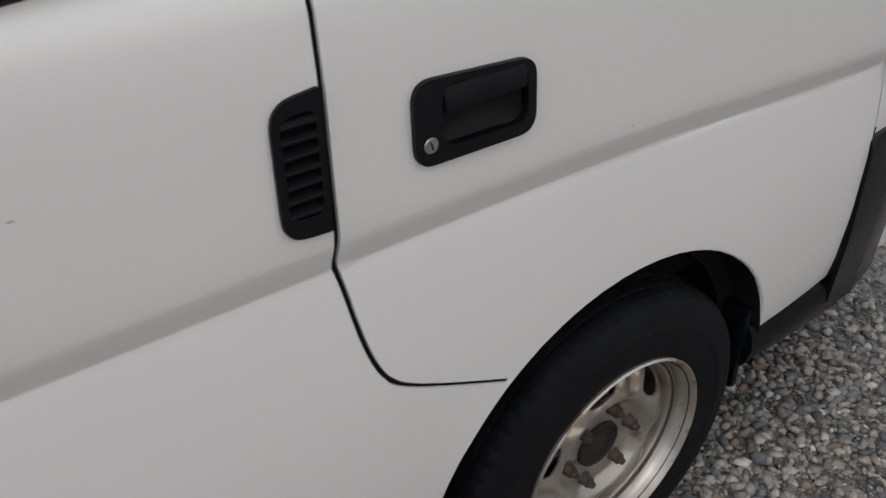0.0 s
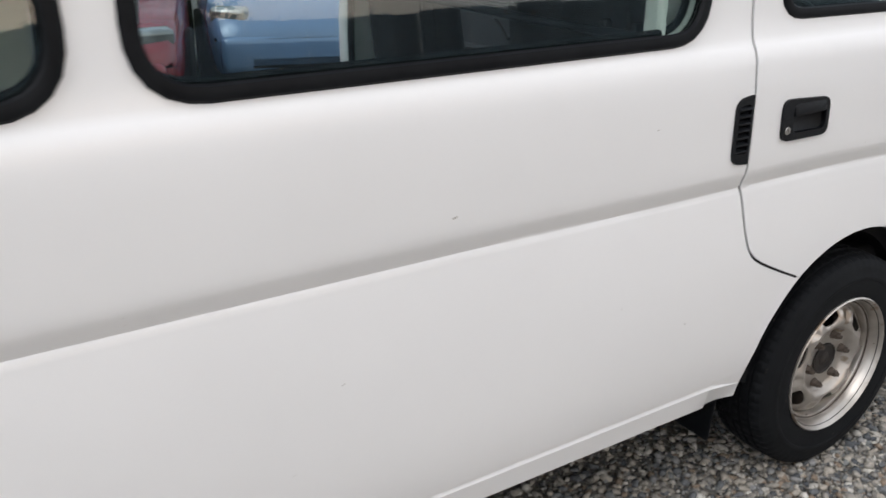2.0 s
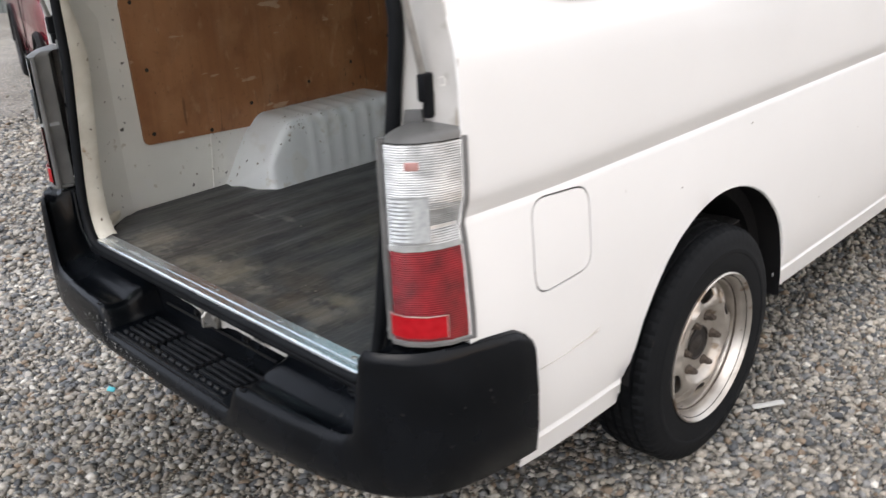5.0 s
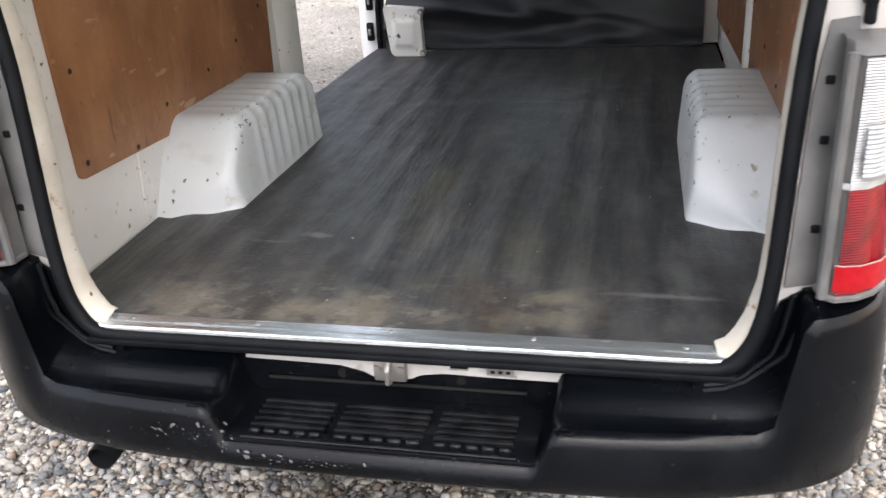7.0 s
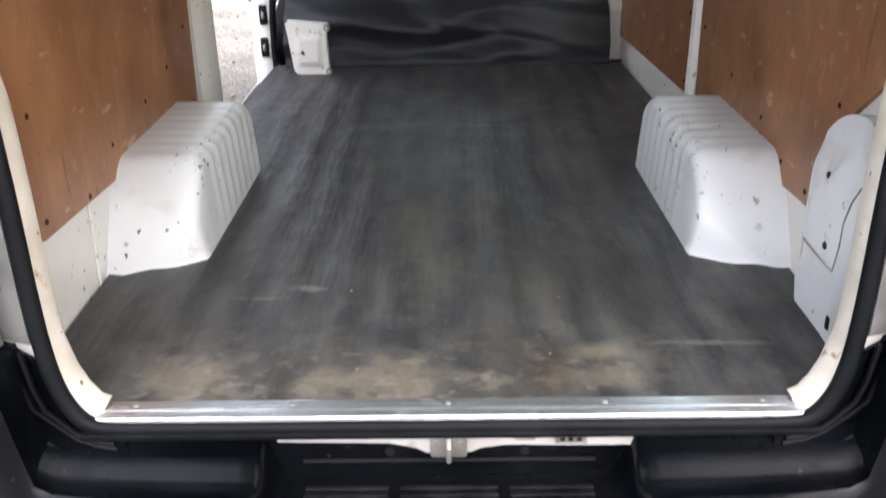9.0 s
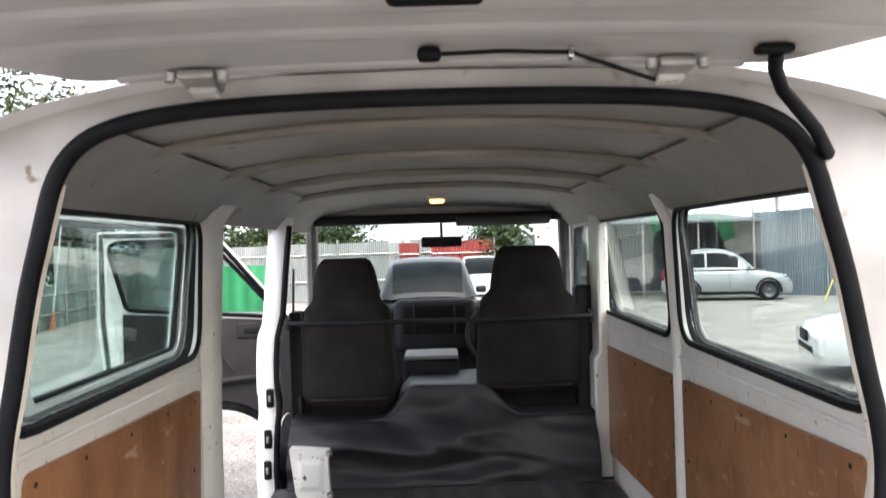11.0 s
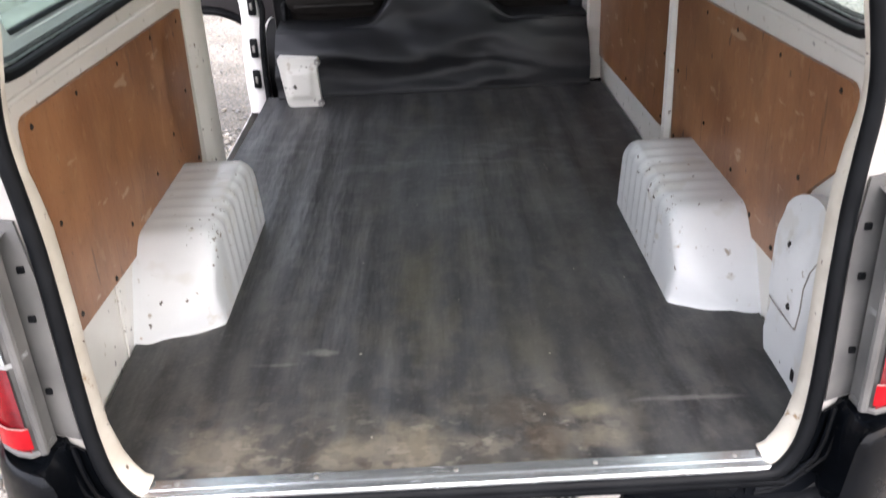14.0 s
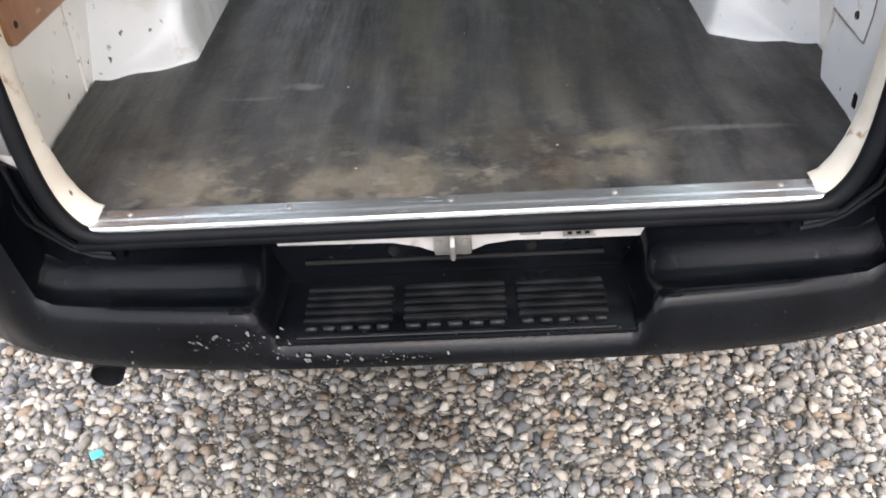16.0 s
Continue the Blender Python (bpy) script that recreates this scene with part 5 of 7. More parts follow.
# rear corner pillars, from the weather strip to the inner sides
for s in (1, -1):
    rows = []
    for x, z in [p for p in SEAL if 0.592 < p[1] < 1.83]:
        wx, wy, y0 = inner_x(min(z, 1.80)), 0.335 - 0.075 * smooth(1.22, 1.30, z), seal_y(z) + 0.010
        rows.append([(s * (x + 0.004 + (wx - x) * f), y0 + (wy - y0) * g, z) for f, g in ((0.0, 0.0), (0.10, 0.10), (0.55, 0.42), (0.88, 0.75), (1.0, 1.0))])
    part("rear_pillar", grid(rows), INNER, van, "white painted rear pillar")
    band_pts = [p for p in SEAL if p[0] > 0.58 and p[1] < 1.80]
    rows = []
    for i, (x, z) in enumerate(band_pts):
        (x0, z0), (x1, z1) = band_pts[max(0, i - 1)], band_pts[min(len(band_pts) - 1, i + 1)]
        run = math.hypot(x1 - x0, z1 - z0)
        nx, nz = -(z1 - z0) / run, (x1 - x0) / run            # towards the opening
        wide = 0.003 + 0.013 * (1 - smooth(0.60, 0.76, z))
        deep = 1 - 0.6 * smooth(1.10, 1.35, z)
        rows.append([(s * (x + nx * a), seal_y(z) + dy * deep, z + nz * a) for a, dy in ((0.006, 0.012), (0.010, 0.008), (0.011 + 0.3 * wide, 0.018), (0.012 + wide, 0.045), (0.006 + wide, 0.060))])
    part("pillar_lip", grid(rows), CREAM, van, "cream painted flange inside the door seal, rusty at its foot", smooth=60)
    foot = eased([(0.602, 0.116), (0.622, 0.118), (0.642, 0.132), (0.656, 0.158), (0.668, 0.195), (0.684, 0.240), (0.672, 0.244), (0.650, 0.205), (0.630, 0.182), (0.603, 0.170)], 1)
    part("corner_lip", sheet([(s * x, y) for x, y in foot], [], lambda x, y, d: (x, y, 0.612 + 0.45 * max(0.0, abs(x) - 0.612) - d), span(-0.69, 0.69, 0.02), span(0.12, 0.22, 0.02), 0.012), CREAM, van, "cream painted sill corner, rusty at the end")
    # raised rails round the boards
    part("waist_rail", tube([(s * (inner_x(1.255) + 0.002), y, 1.262 + 0.03 * smooth(2.8, 0.3, y)) for y in span(0.36, 1.56 if s < 0 else 2.82, 0.1)], 0.0075, 8), INNER, van)
    for y in ((1.60,) if s > 0 else ()):
        part("side_post", tube([(s * (inner_x(z) - 0.002), y, z) for z in span(0.62, 1.80, 0.1)], 0.022, 8, False, 0.9), INNER, van)
FY = 2.775
part("front_post", grid([[(0.764, FY + 0.004, z), (0.752, FY - 0.012, z), (0.698, FY - 0.016, z), (0.688, FY - 0.008, z), (0.686, FY + 0.14, z)] for z in span(0.59, 1.12, 0.1)] + [[(0.764, FY + 0.004, z), (0.752, FY - 0.012, z), (0.722, FY - 0.016, z), (0.712, FY - 0.008, z), (0.702, FY + 0.14, z)] for z in (1.15, 1.3, 1.55, 1.78)]), INNER, van, "white painted door post")
rows = []
for z in span(0.50, 1.80, 0.1):
    sx = side_x(2.8, z)
    rows.append([(-sx + 0.004, 2.87, z), (-sx + 0.004, 2.792, z), (-sx + 0.012, 2.783, z), (-sx + 0.070, 2.783, z), (-sx + 0.082, 2.792, z), (-sx + 0.086, 2.92, z)])
part("sliding_post", grid(rows), WHITE, van, "white painted middle post", smooth=50)
part("post_seal", tube([(-(side_x(2.8, z) - 0.092), 2.79, z) for z in span(0.56, 1.76, 0.1)], 0.013, 8), RUBBER, van)
for z in (0.66, 0.80, 0.985):
    catch = part("door_catch", rbox((-side_x(2.8, z) + 0.055, 2.776, z), (0.034, 0.02, 0.085), 0.008, 2), RUBBER, van)
    part("catch_pin", rbox((-side_x(2.8, z) + 0.055, 2.766, z), (0.012, 0.014, 0.03), 0.004, 2), ZINC, catch)
part("doorway_edge", tube([(-(inner_x(z) + 0.045), 1.752, z) for z in span(0.56, 1.76, 0.1)], 0.011, 8), RUBBER, van)
post_rows = []
for z in span(0.598, 1.80, 0.06):
    e = 1.742 + 0.012 * smooth(0.9, 1.5, z)
    ix = inner_x(z)
    post_rows.append([(-ix + 0.002, 1.575 - 0.02 * smooth(1.2, 1.5, z), z), (-ix + 0.020, 1.600, z), (-ix + 0.027, 1.630, z), (-ix + 0.028, e - 0.022, z), (-ix + 0.022, e - 0.006, z), (-ix + 0.008, e, z), (-side_x(1.75, z) + 0.006, e + 0.004, z)])
part("doorway_post", grid(post_rows), INNER, van, "cream painted doorway post, chipped along its edge", smooth=50)
for z in (0.86, 1.06):
    part("doorway_catch", rbox((-0.775, 1.757, z), (0.03, 0.02, 0.075), 0.006, 2), RUBBER, van)

# plywood boards with their push pins
BOARD_L = round_poly([(0.395, 0.800), (1.495, 0.748), (1.535, 1.228), (0.385, 1.262)], [0.02, 0.03, 0.03, 0.03], 4)
BOARD_R1 = round_poly([(0.60, 0.765), (1.522, 0.726), (1.548, 1.214), (0.365, 1.252), (0.368, 1.10), (0.50, 0.99)], [0.03, 0.03, 0.03, 0.03, 0.02, 0.06], 4)
BOARD_R2 = round_poly([(1.632, 0.738), (2.795, 0.694), (2.805, 1.176), (1.645, 1.210)], 0.035, 4)
PIN_ME = mesh_of("board_pin", lathe([(0, 0.0001), (0.003, 0.0001), (0.0026, 0.0045), (0, 0.0068)], 12), HUB)


def board(poly, s, pins):
    b = part("plywood_board", sheet(poly, [], lambda y, z, d: (s * (inner_x(z) - 0.010 + d), y, z), (), [1.0, 1.2, 1.235], 0.009), PLY, van, "varnished brown plywood lining board, scraped", smooth=20)
    for y, z in pins:
        part("board_pin", PIN_ME, None, b, m=pose(s * (inner_x(z) - 0.010), y, z, 0, 0, 180 if s > 0 else 0))


board(BOARD_L, -1, [(0.43, 0.83), (0.635, 0.80), (0.80, 0.86), (1.05, 0.89), (1.25, 0.93), (1.46, 0.78), (1.47, 1.20), (1.2, 1.215), (0.92, 1.22), (0.65, 1.23), (0.42, 1.235), (0.44, 1.03), (1.44, 1.0)])
board(BOARD_R1, 1, [(0.64, 0.79), (0.79, 0.805), (0.95, 0.86), (1.2, 0.90), (1.49, 0.76), (1.50, 1.185), (1.25, 1.195), (1.0, 1.205), (0.72, 1.215), (0.42, 1.225), (1.49, 0.97), (0.55, 1.0)])
board(BOARD_R2, 1, [(1.66, 0.77), (2.2, 0.745), (2.77, 0.72), (2.77, 1.15), (2.2, 1.17), (1.67, 1.185), (1.66, 0.98), (2.77, 0.95)])


# wheel boxes: pressed steel with ribs over the top and the inner face
def wheel_box(s):
    y0, y1 = 0.660, 1.475
    rows = []
    for y in span(y0, y1, 0.0115):
        h = 0.225 * (smooth(y0, 0.845, y) ** 0.62) * (1 - smooth(1.30, y1, y)) ** 0.8
        w = 0.208 * (0.15 + 0.85 * smooth(0.645, 0.735, y)) * (1 - 0.75 * smooth(1.34, y1 + 0.08, y))
        rib = 0.0052 * (0.5 + 0.5 * math.cos(2 * math.pi * (y - 0.90) / 0.062)) ** 2 * smooth(0.87, 0.91, y) * (1 - smooth(1.36, 1.40, y))
        rr = min(0.040, 0.45 * h + 0.002, 0.45 * w + 0.002)
        xb = 0.757
        sec = [(xb - w - 0.014, 0.0), (xb - w - 0.004, 0.004), (xb - w + 0.002 - rib, h * 0.3), (xb - w + 0.010 - rib, max(h - rr, h * 0.4))]
        cx, cz = xb - w + 0.010 + rr, h - rr
        for a in (160, 140, 120, 105):
            sec.append((cx + (rr + rib * 0.8) * math.cos(radians(a)), cz + (rr + rib * 0.8) * math.sin(radians(a))))
        sec += [(cx + 0.3 * (xb - cx), h + rib), (cx + 0.7 * (xb - cx), h + rib), (xb + 0.003, h)]
        rows.append([(s * x, y, FLOOR - 0.004 + z) for x, z in sec])
    b = part("wheel_box", grid(rows), BOXPAINT, van, "white painted steel wheel box with pressed ribs, chipped", smooth=60)
    part("box_seam", tube([(s * 0.752, y0 - 0.045 + 0.02 * math.sin(5 * z), FLOOR + z) for z in span(0.0, 0.20, 0.03)], 0.003, 6), INNER, b)
    chip = random.Random(21 + s)
    for i in range(64):
        y = chip.choice((chip.gauss(0.845, 0.014), chip.uniform(0.72, 1.0), 0.90 + 0.062 * chip.randrange(6)))
        row = rows[int((y - y0) / 0.0115)]
        k = chip.choice((3, 4, 4, 5, 5, 6, 7))
        p = Vector(row[k]).lerp(Vector(row[k + 1]), chip.random())
        w = 0.0009 + 0.0042 * chip.random() ** 3
        part("paint_chip", rbox(p, (w * chip.uniform(0.6, 1.8), w * chip.uniform(0.6, 3.5), w * 0.5), 0.0006, 1, (chip.random() * 90, 30, 20)), SCRATCH, b)


wheel_box(1)
wheel_box(-1)

# arched cover plate in the rear right corner
COVER = round_poly([(0.250, 0.603), (0.512, 0.603), (0.528, 0.650), (0.502, 0.748), (0.537, 0.800)] + [(0.345 + 0.193 * math.cos(radians(a)), 0.850 + 0.184 * math.sin(radians(a))) for a in range(8, 113, 8)] + [(0.250, 0.99)], [0.01, 0.012, 0.02, 0.025, 0.03] + [0.012] * 14 + [0.01], 3)


def cover_x(y, z, d):
    t = smooth(0.36, 0.14, y)
    along, across = (y - 0.398) * -0.66 + (z - 0.917) * 0.75, (y - 0.398) * 0.75 + (z - 0.917) * 0.66
    bulge = 0.013 * math.exp(-((along / 0.060) ** 4 + (across / 0.022) ** 2))                  # long pressed swelling
    panel = 0.007 * smooth(0.366, 0.374, y - 0.06 * max(0.0, 0.83 - z)) * smooth(0.738, 0.746, z) * (1 - smooth(0.83, 0.90, z + 0.5 * (0.40 - y)))
    rim = -0.010 * smooth(0.49, 0.53, y) * smooth(0.76, 0.80, z)
    return (0.757 - 0.050 - 0.045 * t - bulge - panel - rim + d, y, z)


cv = part("quarter_cover", sheet(COVER, [], cover_x, span(0.26, 0.53, 0.0125), span(0.61, 1.01, 0.0125), 0.022), BOXPAINT, van, "white painted arched cover plate")
part("cover_seam", tube([cover_x(y, z, -0.001) for y, z in ((0.500, 0.748), (0.44, 0.744), (0.372, 0.738))], 0.0016, 5), SCRATCH, cv)
part("cover_seam", tube([cover_x(y, z, -0.001) for y, z in ((0.372, 0.738), (0.362, 0.79), (0.362, 0.84), (0.345, 0.885), (0.312, 0.922))], 0.0016, 5), SCRATCH, cv)
for y, z in ((0.405, 0.775), (0.44, 0.90)):
    part("cover_screw", lathe([(0, 0.0001), (0.004, 0.0001), (0.003, 0.006), (0, 0.008)], 12), HUB, cv, m=Matrix.Translation(cover_x(y, z, 0)) @ pose(0, 0, 0, 0, 0, 180))
part("cover_dent", rbox(cover_x(0.352, 0.640, 0), (0.006, 0.016, 0.026), 0.003, 2), DARK, cv)

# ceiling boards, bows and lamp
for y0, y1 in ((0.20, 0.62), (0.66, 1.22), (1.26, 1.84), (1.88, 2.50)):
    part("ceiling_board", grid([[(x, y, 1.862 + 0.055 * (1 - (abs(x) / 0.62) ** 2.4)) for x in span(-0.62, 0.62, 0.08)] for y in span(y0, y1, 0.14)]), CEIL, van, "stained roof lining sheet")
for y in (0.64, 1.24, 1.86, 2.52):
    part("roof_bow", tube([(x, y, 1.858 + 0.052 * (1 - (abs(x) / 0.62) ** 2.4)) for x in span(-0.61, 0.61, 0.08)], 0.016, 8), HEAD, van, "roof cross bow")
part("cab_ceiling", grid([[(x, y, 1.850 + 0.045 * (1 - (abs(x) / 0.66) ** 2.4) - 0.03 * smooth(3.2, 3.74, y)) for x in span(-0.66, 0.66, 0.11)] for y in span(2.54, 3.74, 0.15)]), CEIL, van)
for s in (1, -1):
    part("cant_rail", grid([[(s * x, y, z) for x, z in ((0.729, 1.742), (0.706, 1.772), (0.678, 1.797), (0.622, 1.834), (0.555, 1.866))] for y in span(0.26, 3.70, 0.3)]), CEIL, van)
dome = part("dome_lamp", rbox((0.0, 2.95, 1.878), (0.10, 0.05, 0.022), 0.008, 2), INNER, van, "lit interior lamp")
part("dome_lens", rbox((0.0, 2.95, 1.862), (0.070, 0.036, 0.024), 0.010, 3), BULB, dome, "glowing warm lens")
part("header_trim", rbox((0.0, 3.66, 1.80), (1.36, 0.09, 0.05), 0.015, 2), TRIM, van)
part("sun_visor", rbox((0.36, 3.62, 1.785), (0.52, 0.14, 0.022), 0.01, 2, (-20, 0, 0)), TRIM, van)
mirror = part("mirror", rbox((0.02, 3.80, 1.672), (0.23, 0.025, 0.062), 0.015, 3, (8, 0, 0)), DASH, van, "dark rear-view mirror")
part("mirror_arm", tube([(0.02, 3.81, 1.70), (0.02, 3.83, 1.78)], 0.008, 8), DASH, mirror)

# white bracket by the sliding doorway
bx = round_poly([(-0.625, 0.604), (-0.478, 0.604), (-0.484, 0.63), (-0.492, 0.76), (-0.480, 0.80), (-0.655, 0.815)], [0.03, 0.008, 0.01, 0.02, 0.01, 0.012], 4)
bracket = part("floor_bracket", sheet(bx, [], lambda x, z, d: (x, 2.50 + 0.10 * (z - 0.6) + d - 0.010 * (smooth(-0.62, -0.60, x) * (1 - smooth(-0.525, -0.505, x)) * smooth(0.635, 0.655, z) * (1 - smooth(0.745, 0.765, z))), z), span(-0.64, -0.49, 0.009), span(0.61, 0.80, 0.009), 0.05), INNER, van, "white pressed steel bracket")
for z in (0.617, 0.792):
    part("bracket_lug", lathe([(0, 0.005), (0.014, 0.005), (0.016, 0.013), (0.0, 0.015)], 14), ZINC, bracket, m=pose(-0.484, 2.508, z, 0, 0, -90))

# rubber mat on the floor
mat_out = round_poly([(-0.607, 0.168), (0.607, 0.168), (0.700, 0.255), (0.742, 0.33), (0.745, 0.475), (0.748, 0.56), (0.752, 0.70), (0.752, 1.50), (0.752, 1.80), (0.740, 2.66), (-0.735, 2.66), (-0.752, 1.80), (-0.752, 1.50), (-0.752, 0.66), (-0.742, 0.33), (-0.700, 0.255)],
                     [0.01, 0.01, 0.03, 0.03, 0.02, 0.03, 0.03, 0.03, 0.03, 0.01, 0.01, 0.03, 0.03, 0.03, 0.03, 0.03], 4)


def mat_z(x, y, d):
    rib = 0.0036 * math.sin(2 * math.pi * (x + 0.05 * noise.noise((x * 1.5, y * 1.8, 0.7))) / 0.112) * smooth(0.3, 0.7, y) * (0.6 + 0.8 * noise.noise((x * 3, y * 1.2, 4.0))) + 0.004 * noise.noise((x * 5, y * 1.3, 0.3))
    fold = 0.010 * math.exp(-((y - 0.335 - 0.03 * x) / 0.022) ** 2) * smooth(0.26, 0.33, x) * (1 - smooth(0.58, 0.64, x))
    return (x, y, FLOOR + 0.004 + max(-0.003, rib) + fold - d)


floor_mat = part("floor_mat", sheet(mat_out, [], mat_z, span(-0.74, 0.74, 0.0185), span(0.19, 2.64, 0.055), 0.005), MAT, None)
tagged(floor_mat, "worn black ribbed rubber mat, dusty by the sill", "floor mat")
crumbs = random.Random(3)
for i in range(16):
    x, y = crumbs.uniform(-0.45, 0.5), crumbs.uniform(0.22, 1.7)
    w = crumbs.uniform(0.0012, 0.0032)
    c = part("crumb", rbox((x, y, mat_z(x, y, 0)[2] + 0.001), (w, w * 1.7, 0.002), 0.0006, 1, (0, 0, 180 * crumbs.random())), GRIT)
    tagged(c, "small pale grit crumb on the mat", "debris", "crumbs on the mat")

# vinyl cover draped over the step and the engine hump
rows = []
for i in range(41):
    q = i / 40
    row = []
    for x in span(-0.685, 0.685, 0.0245):
        hump = smooth(-0.27, -0.13, x) * (1 - smooth(0.17, 0.36, x))
        top = 0.868 + 0.008 * x
        if q < 0.55:
            t = q / 0.55
            y, z = 2.63 + 0.10 * t ** 1.6, FLOOR + 0.012 + (top - FLOOR - 0.012) * t
        elif q < 0.75:
            t = (q - 0.55) / 0.20
            y, z = 2.73 + 0.05 * t, top + (0.010 + 0.142 * hump) * t
        else:
            t = (q - 0.75) / 0.25
            y, z = 2.78 + 0.40 * t, top + 0.010 + 0.142 * hump + 0.015 * t
        fold = noise.noise((x * 3.1, q * 5.0, 1.7)) * 0.030 + noise.noise((x * 8 + q * 6, q * 9, 5.0)) * 0.010
        sag = (0.024 * math.sin(11 * (q - 0.25) + 3.0 * x * x + 1.4 * noise.noise((x * 2.5, q * 2, 9))) + 0.008 * (1 - abs(noise.noise((x * 2.5 + 2.0 * q, q * 5, 3.3))) * 3)) * smooth(0.0, 0.2, q)
        edge = smooth(0.0, 0.08, q)
        row.append((x, y - (fold + sag) * edge * (1 - 0.7 * smooth(0.6, 0.8, q)), z + 0.35 * fold * edge))
    rows.append(row)
cover = part("vinyl_cover", grid(rows), CLOTH, None, smooth=80)
sub = cover.modifiers.new("soft", "SUBSURF")
sub.levels = sub.render_levels = 1
hem = [rows[0][k] for k in range(len(rows[0]))]
part("hem", tube([(x, y - 0.004, z - 0.002) for x, y, z in hem], 0.005, 6), CLOTH, cover)
tagged(cover, "creased black vinyl sheet draped over the cab step and engine hump", "cover")


# seats
def cab_seat(x, w, top, head_w, foot):
    """Seat seen from behind: backrest with rounded shoulders, head restraint part, cushion and base."""
    seat = new("front_seat")
    seat.parent = van
    seat.empty_display_size = 0.1
    seat.matrix_basis = pose(x, 2.90, 0.0)
    tagged(seat, "dark grey cloth front seat")
    rows = []
    for i in range(67):
        z = foot + (top - foot) * i / 66
        q = (z - 0.90) / (top - 0.90)
        sh = 0.78 * smooth(0.66, 0.745, q) + 0.22 * smooth(0.55, 0.86, q)
        hw = w * (1 - 0.03 * (1 - smooth(0, 0.2, q)) - 0.09 * smooth(0.2, 0.7, q)) * (1 - sh) + head_w * (1 - 0.10 * smooth(0.76, 0.95, q)) * sh
        if q > 0.88:
            hw *= math.sqrt(max(0.0, 1 - ((q - 0.88) / 0.124) ** 2)) * 0.42 + 0.58
        tuck = min(1.0, (z - foot) / 0.05)
        hw *= 0.80 + 0.20 * math.sqrt(1 - (1 - tuck) ** 2)                # rounded lower corners
        th = (0.6 + 0.4 * tuck) * 0.085 * (1 - 0.25 * sh) * (1 if q < 0.96 else max(0.25, 1 - ((q - 0.96) / 0.045) ** 2))
        lean = -0.085 * q
        row = []
        for k in range(32):
            a = 2 * math.pi * k / 32
            ca, sa = math.cos(a), math.sin(a)
            row.append((hw * math.copysign(abs(ca) ** 0.45, ca), lean + th * math.copysign(abs(sa) ** 0.6, sa), z))
        rows.append(row)
    part("backrest", grid(rows, False, True, True), SEAT, seat, "dark grey cloth backrest", smooth=70)
    part("back_board", rbox((0, -0.100, 1.175), (w * 1.62, 0.020, 0.34), 0.0095, 4, (7, 0, 0)), SEAT, seat, "charcoal vinyl seat back")
    for s in (1, -1):
        part("piping", tube([(s * w * 0.93, -0.040 - 0.085 * (z - 0.90) / (top - 0.90), z) for z in span(foot + 0.05, 1.36, 0.06)], 0.006, 6), SEATBACK, seat)
    part("hem", tube([(w * 0.80 * k / 8, -0.083, foot + 0.036) for k in range(-8, 9)], 0.006, 6), SEATBACK, seat)
    part("cushion", rbox((0, 0.27, 0.93), (2 * w, 0.50, 0.14), 0.05, 4), SEAT, seat)
    part("seat_base", rbox((0, 0.25, 0.84), (1.7 * w, 0.44, 0.10), 0.02, 2), DASH, seat)
    part("recliner", rbox((-w - 0.012, 0.03, 0.93), (0.02, 0.16, 0.08), 0.02, 3), DASH, seat)


cab_seat(-0.425, 0.218, 1.605, 0.150, 0.925)
cab_seat(0.400, 0.240, 1.640, 0.165, 0.965)
part("cab_floor", rbox((0, 3.50, 0.60), (1.46, 1.30, 0.05), 0.01, 1), DARK, van)
part("engine_hump", rbox((0.0, 3.20, 0.76), (0.46, 0.80, 0.30), 0.05, 3), DARK, van)
part("load_bar", tube([(-0.69, 2.77, 1.318), (-0.3, 2.765, 1.314), (0.3, 2.765, 1.312), (0.68, 2.77, 1.316)], 0.011, 10), DASH, van, "black steel load bar")
for x in (-0.69, 0.68):
    part("bar_mount", rbox((x, 2.79, 1.316), (0.02, 0.05, 0.06), 0.008, 2), DASH, van)
console = part("console", rbox((-0.05, 3.28, 0.990), (0.275, 0.30, 0.21), 0.02, 3), DASH, van, "dark plastic console box")
part("console_lid", rbox((-0.05, 3.27, 1.102), (0.268, 0.29, 0.020), 0.008, 2), LIDGREY, console, "grey lid")
part("handbrake", tube([(0.20, 3.20, 0.96), (0.205, 3.17, 1.12), (0.205, 3.16, 1.22)], 0.016, 8), DASH, van)
part("belt", tube([(0.695, 2.92, 1.56), (0.70, 2.91, 1.2), (0.69, 2.93, 0.9)], 0.022, 8, False, 0.2), RUBBER, van)
part("belt", tube([(-0.69, 2.99, 1.56), (-0.70, 2.98, 1.2), (-0.69, 3.0, 0.9)], 0.022, 8, False, 0.2), RUBBER, van)
part("belt_box", rbox((0.715, 2.90, 1.60), (0.02, 0.05, 0.07), 0.008, 2), RUBBER, van)
part("post_trim", rbox((0.672, 2.95, 1.05), (0.085, 0.12, 0.80), 0.02, 2), DASH, van)
part("post_trim", rbox((-0.672, 2.99, 1.00), (0.085, 0.10, 0.72), 0.02, 2), DASH, van)
dash = part("dashboard", grid([[(x, y, z - 0.02 * (abs(x) / 0.75) ** 2) for x in span(-0.75, 0.75, 0.1)] for y, z in ((3.90, 0.72), (3.88, 0.95), (3.90, 1.10), (3.86, 1.22), (3.87, 1.285), (3.92, 1.318), (4.05, 1.305), (4.30, 1.18))]), DASH, van, "grey plastic dashboard", smooth=60)
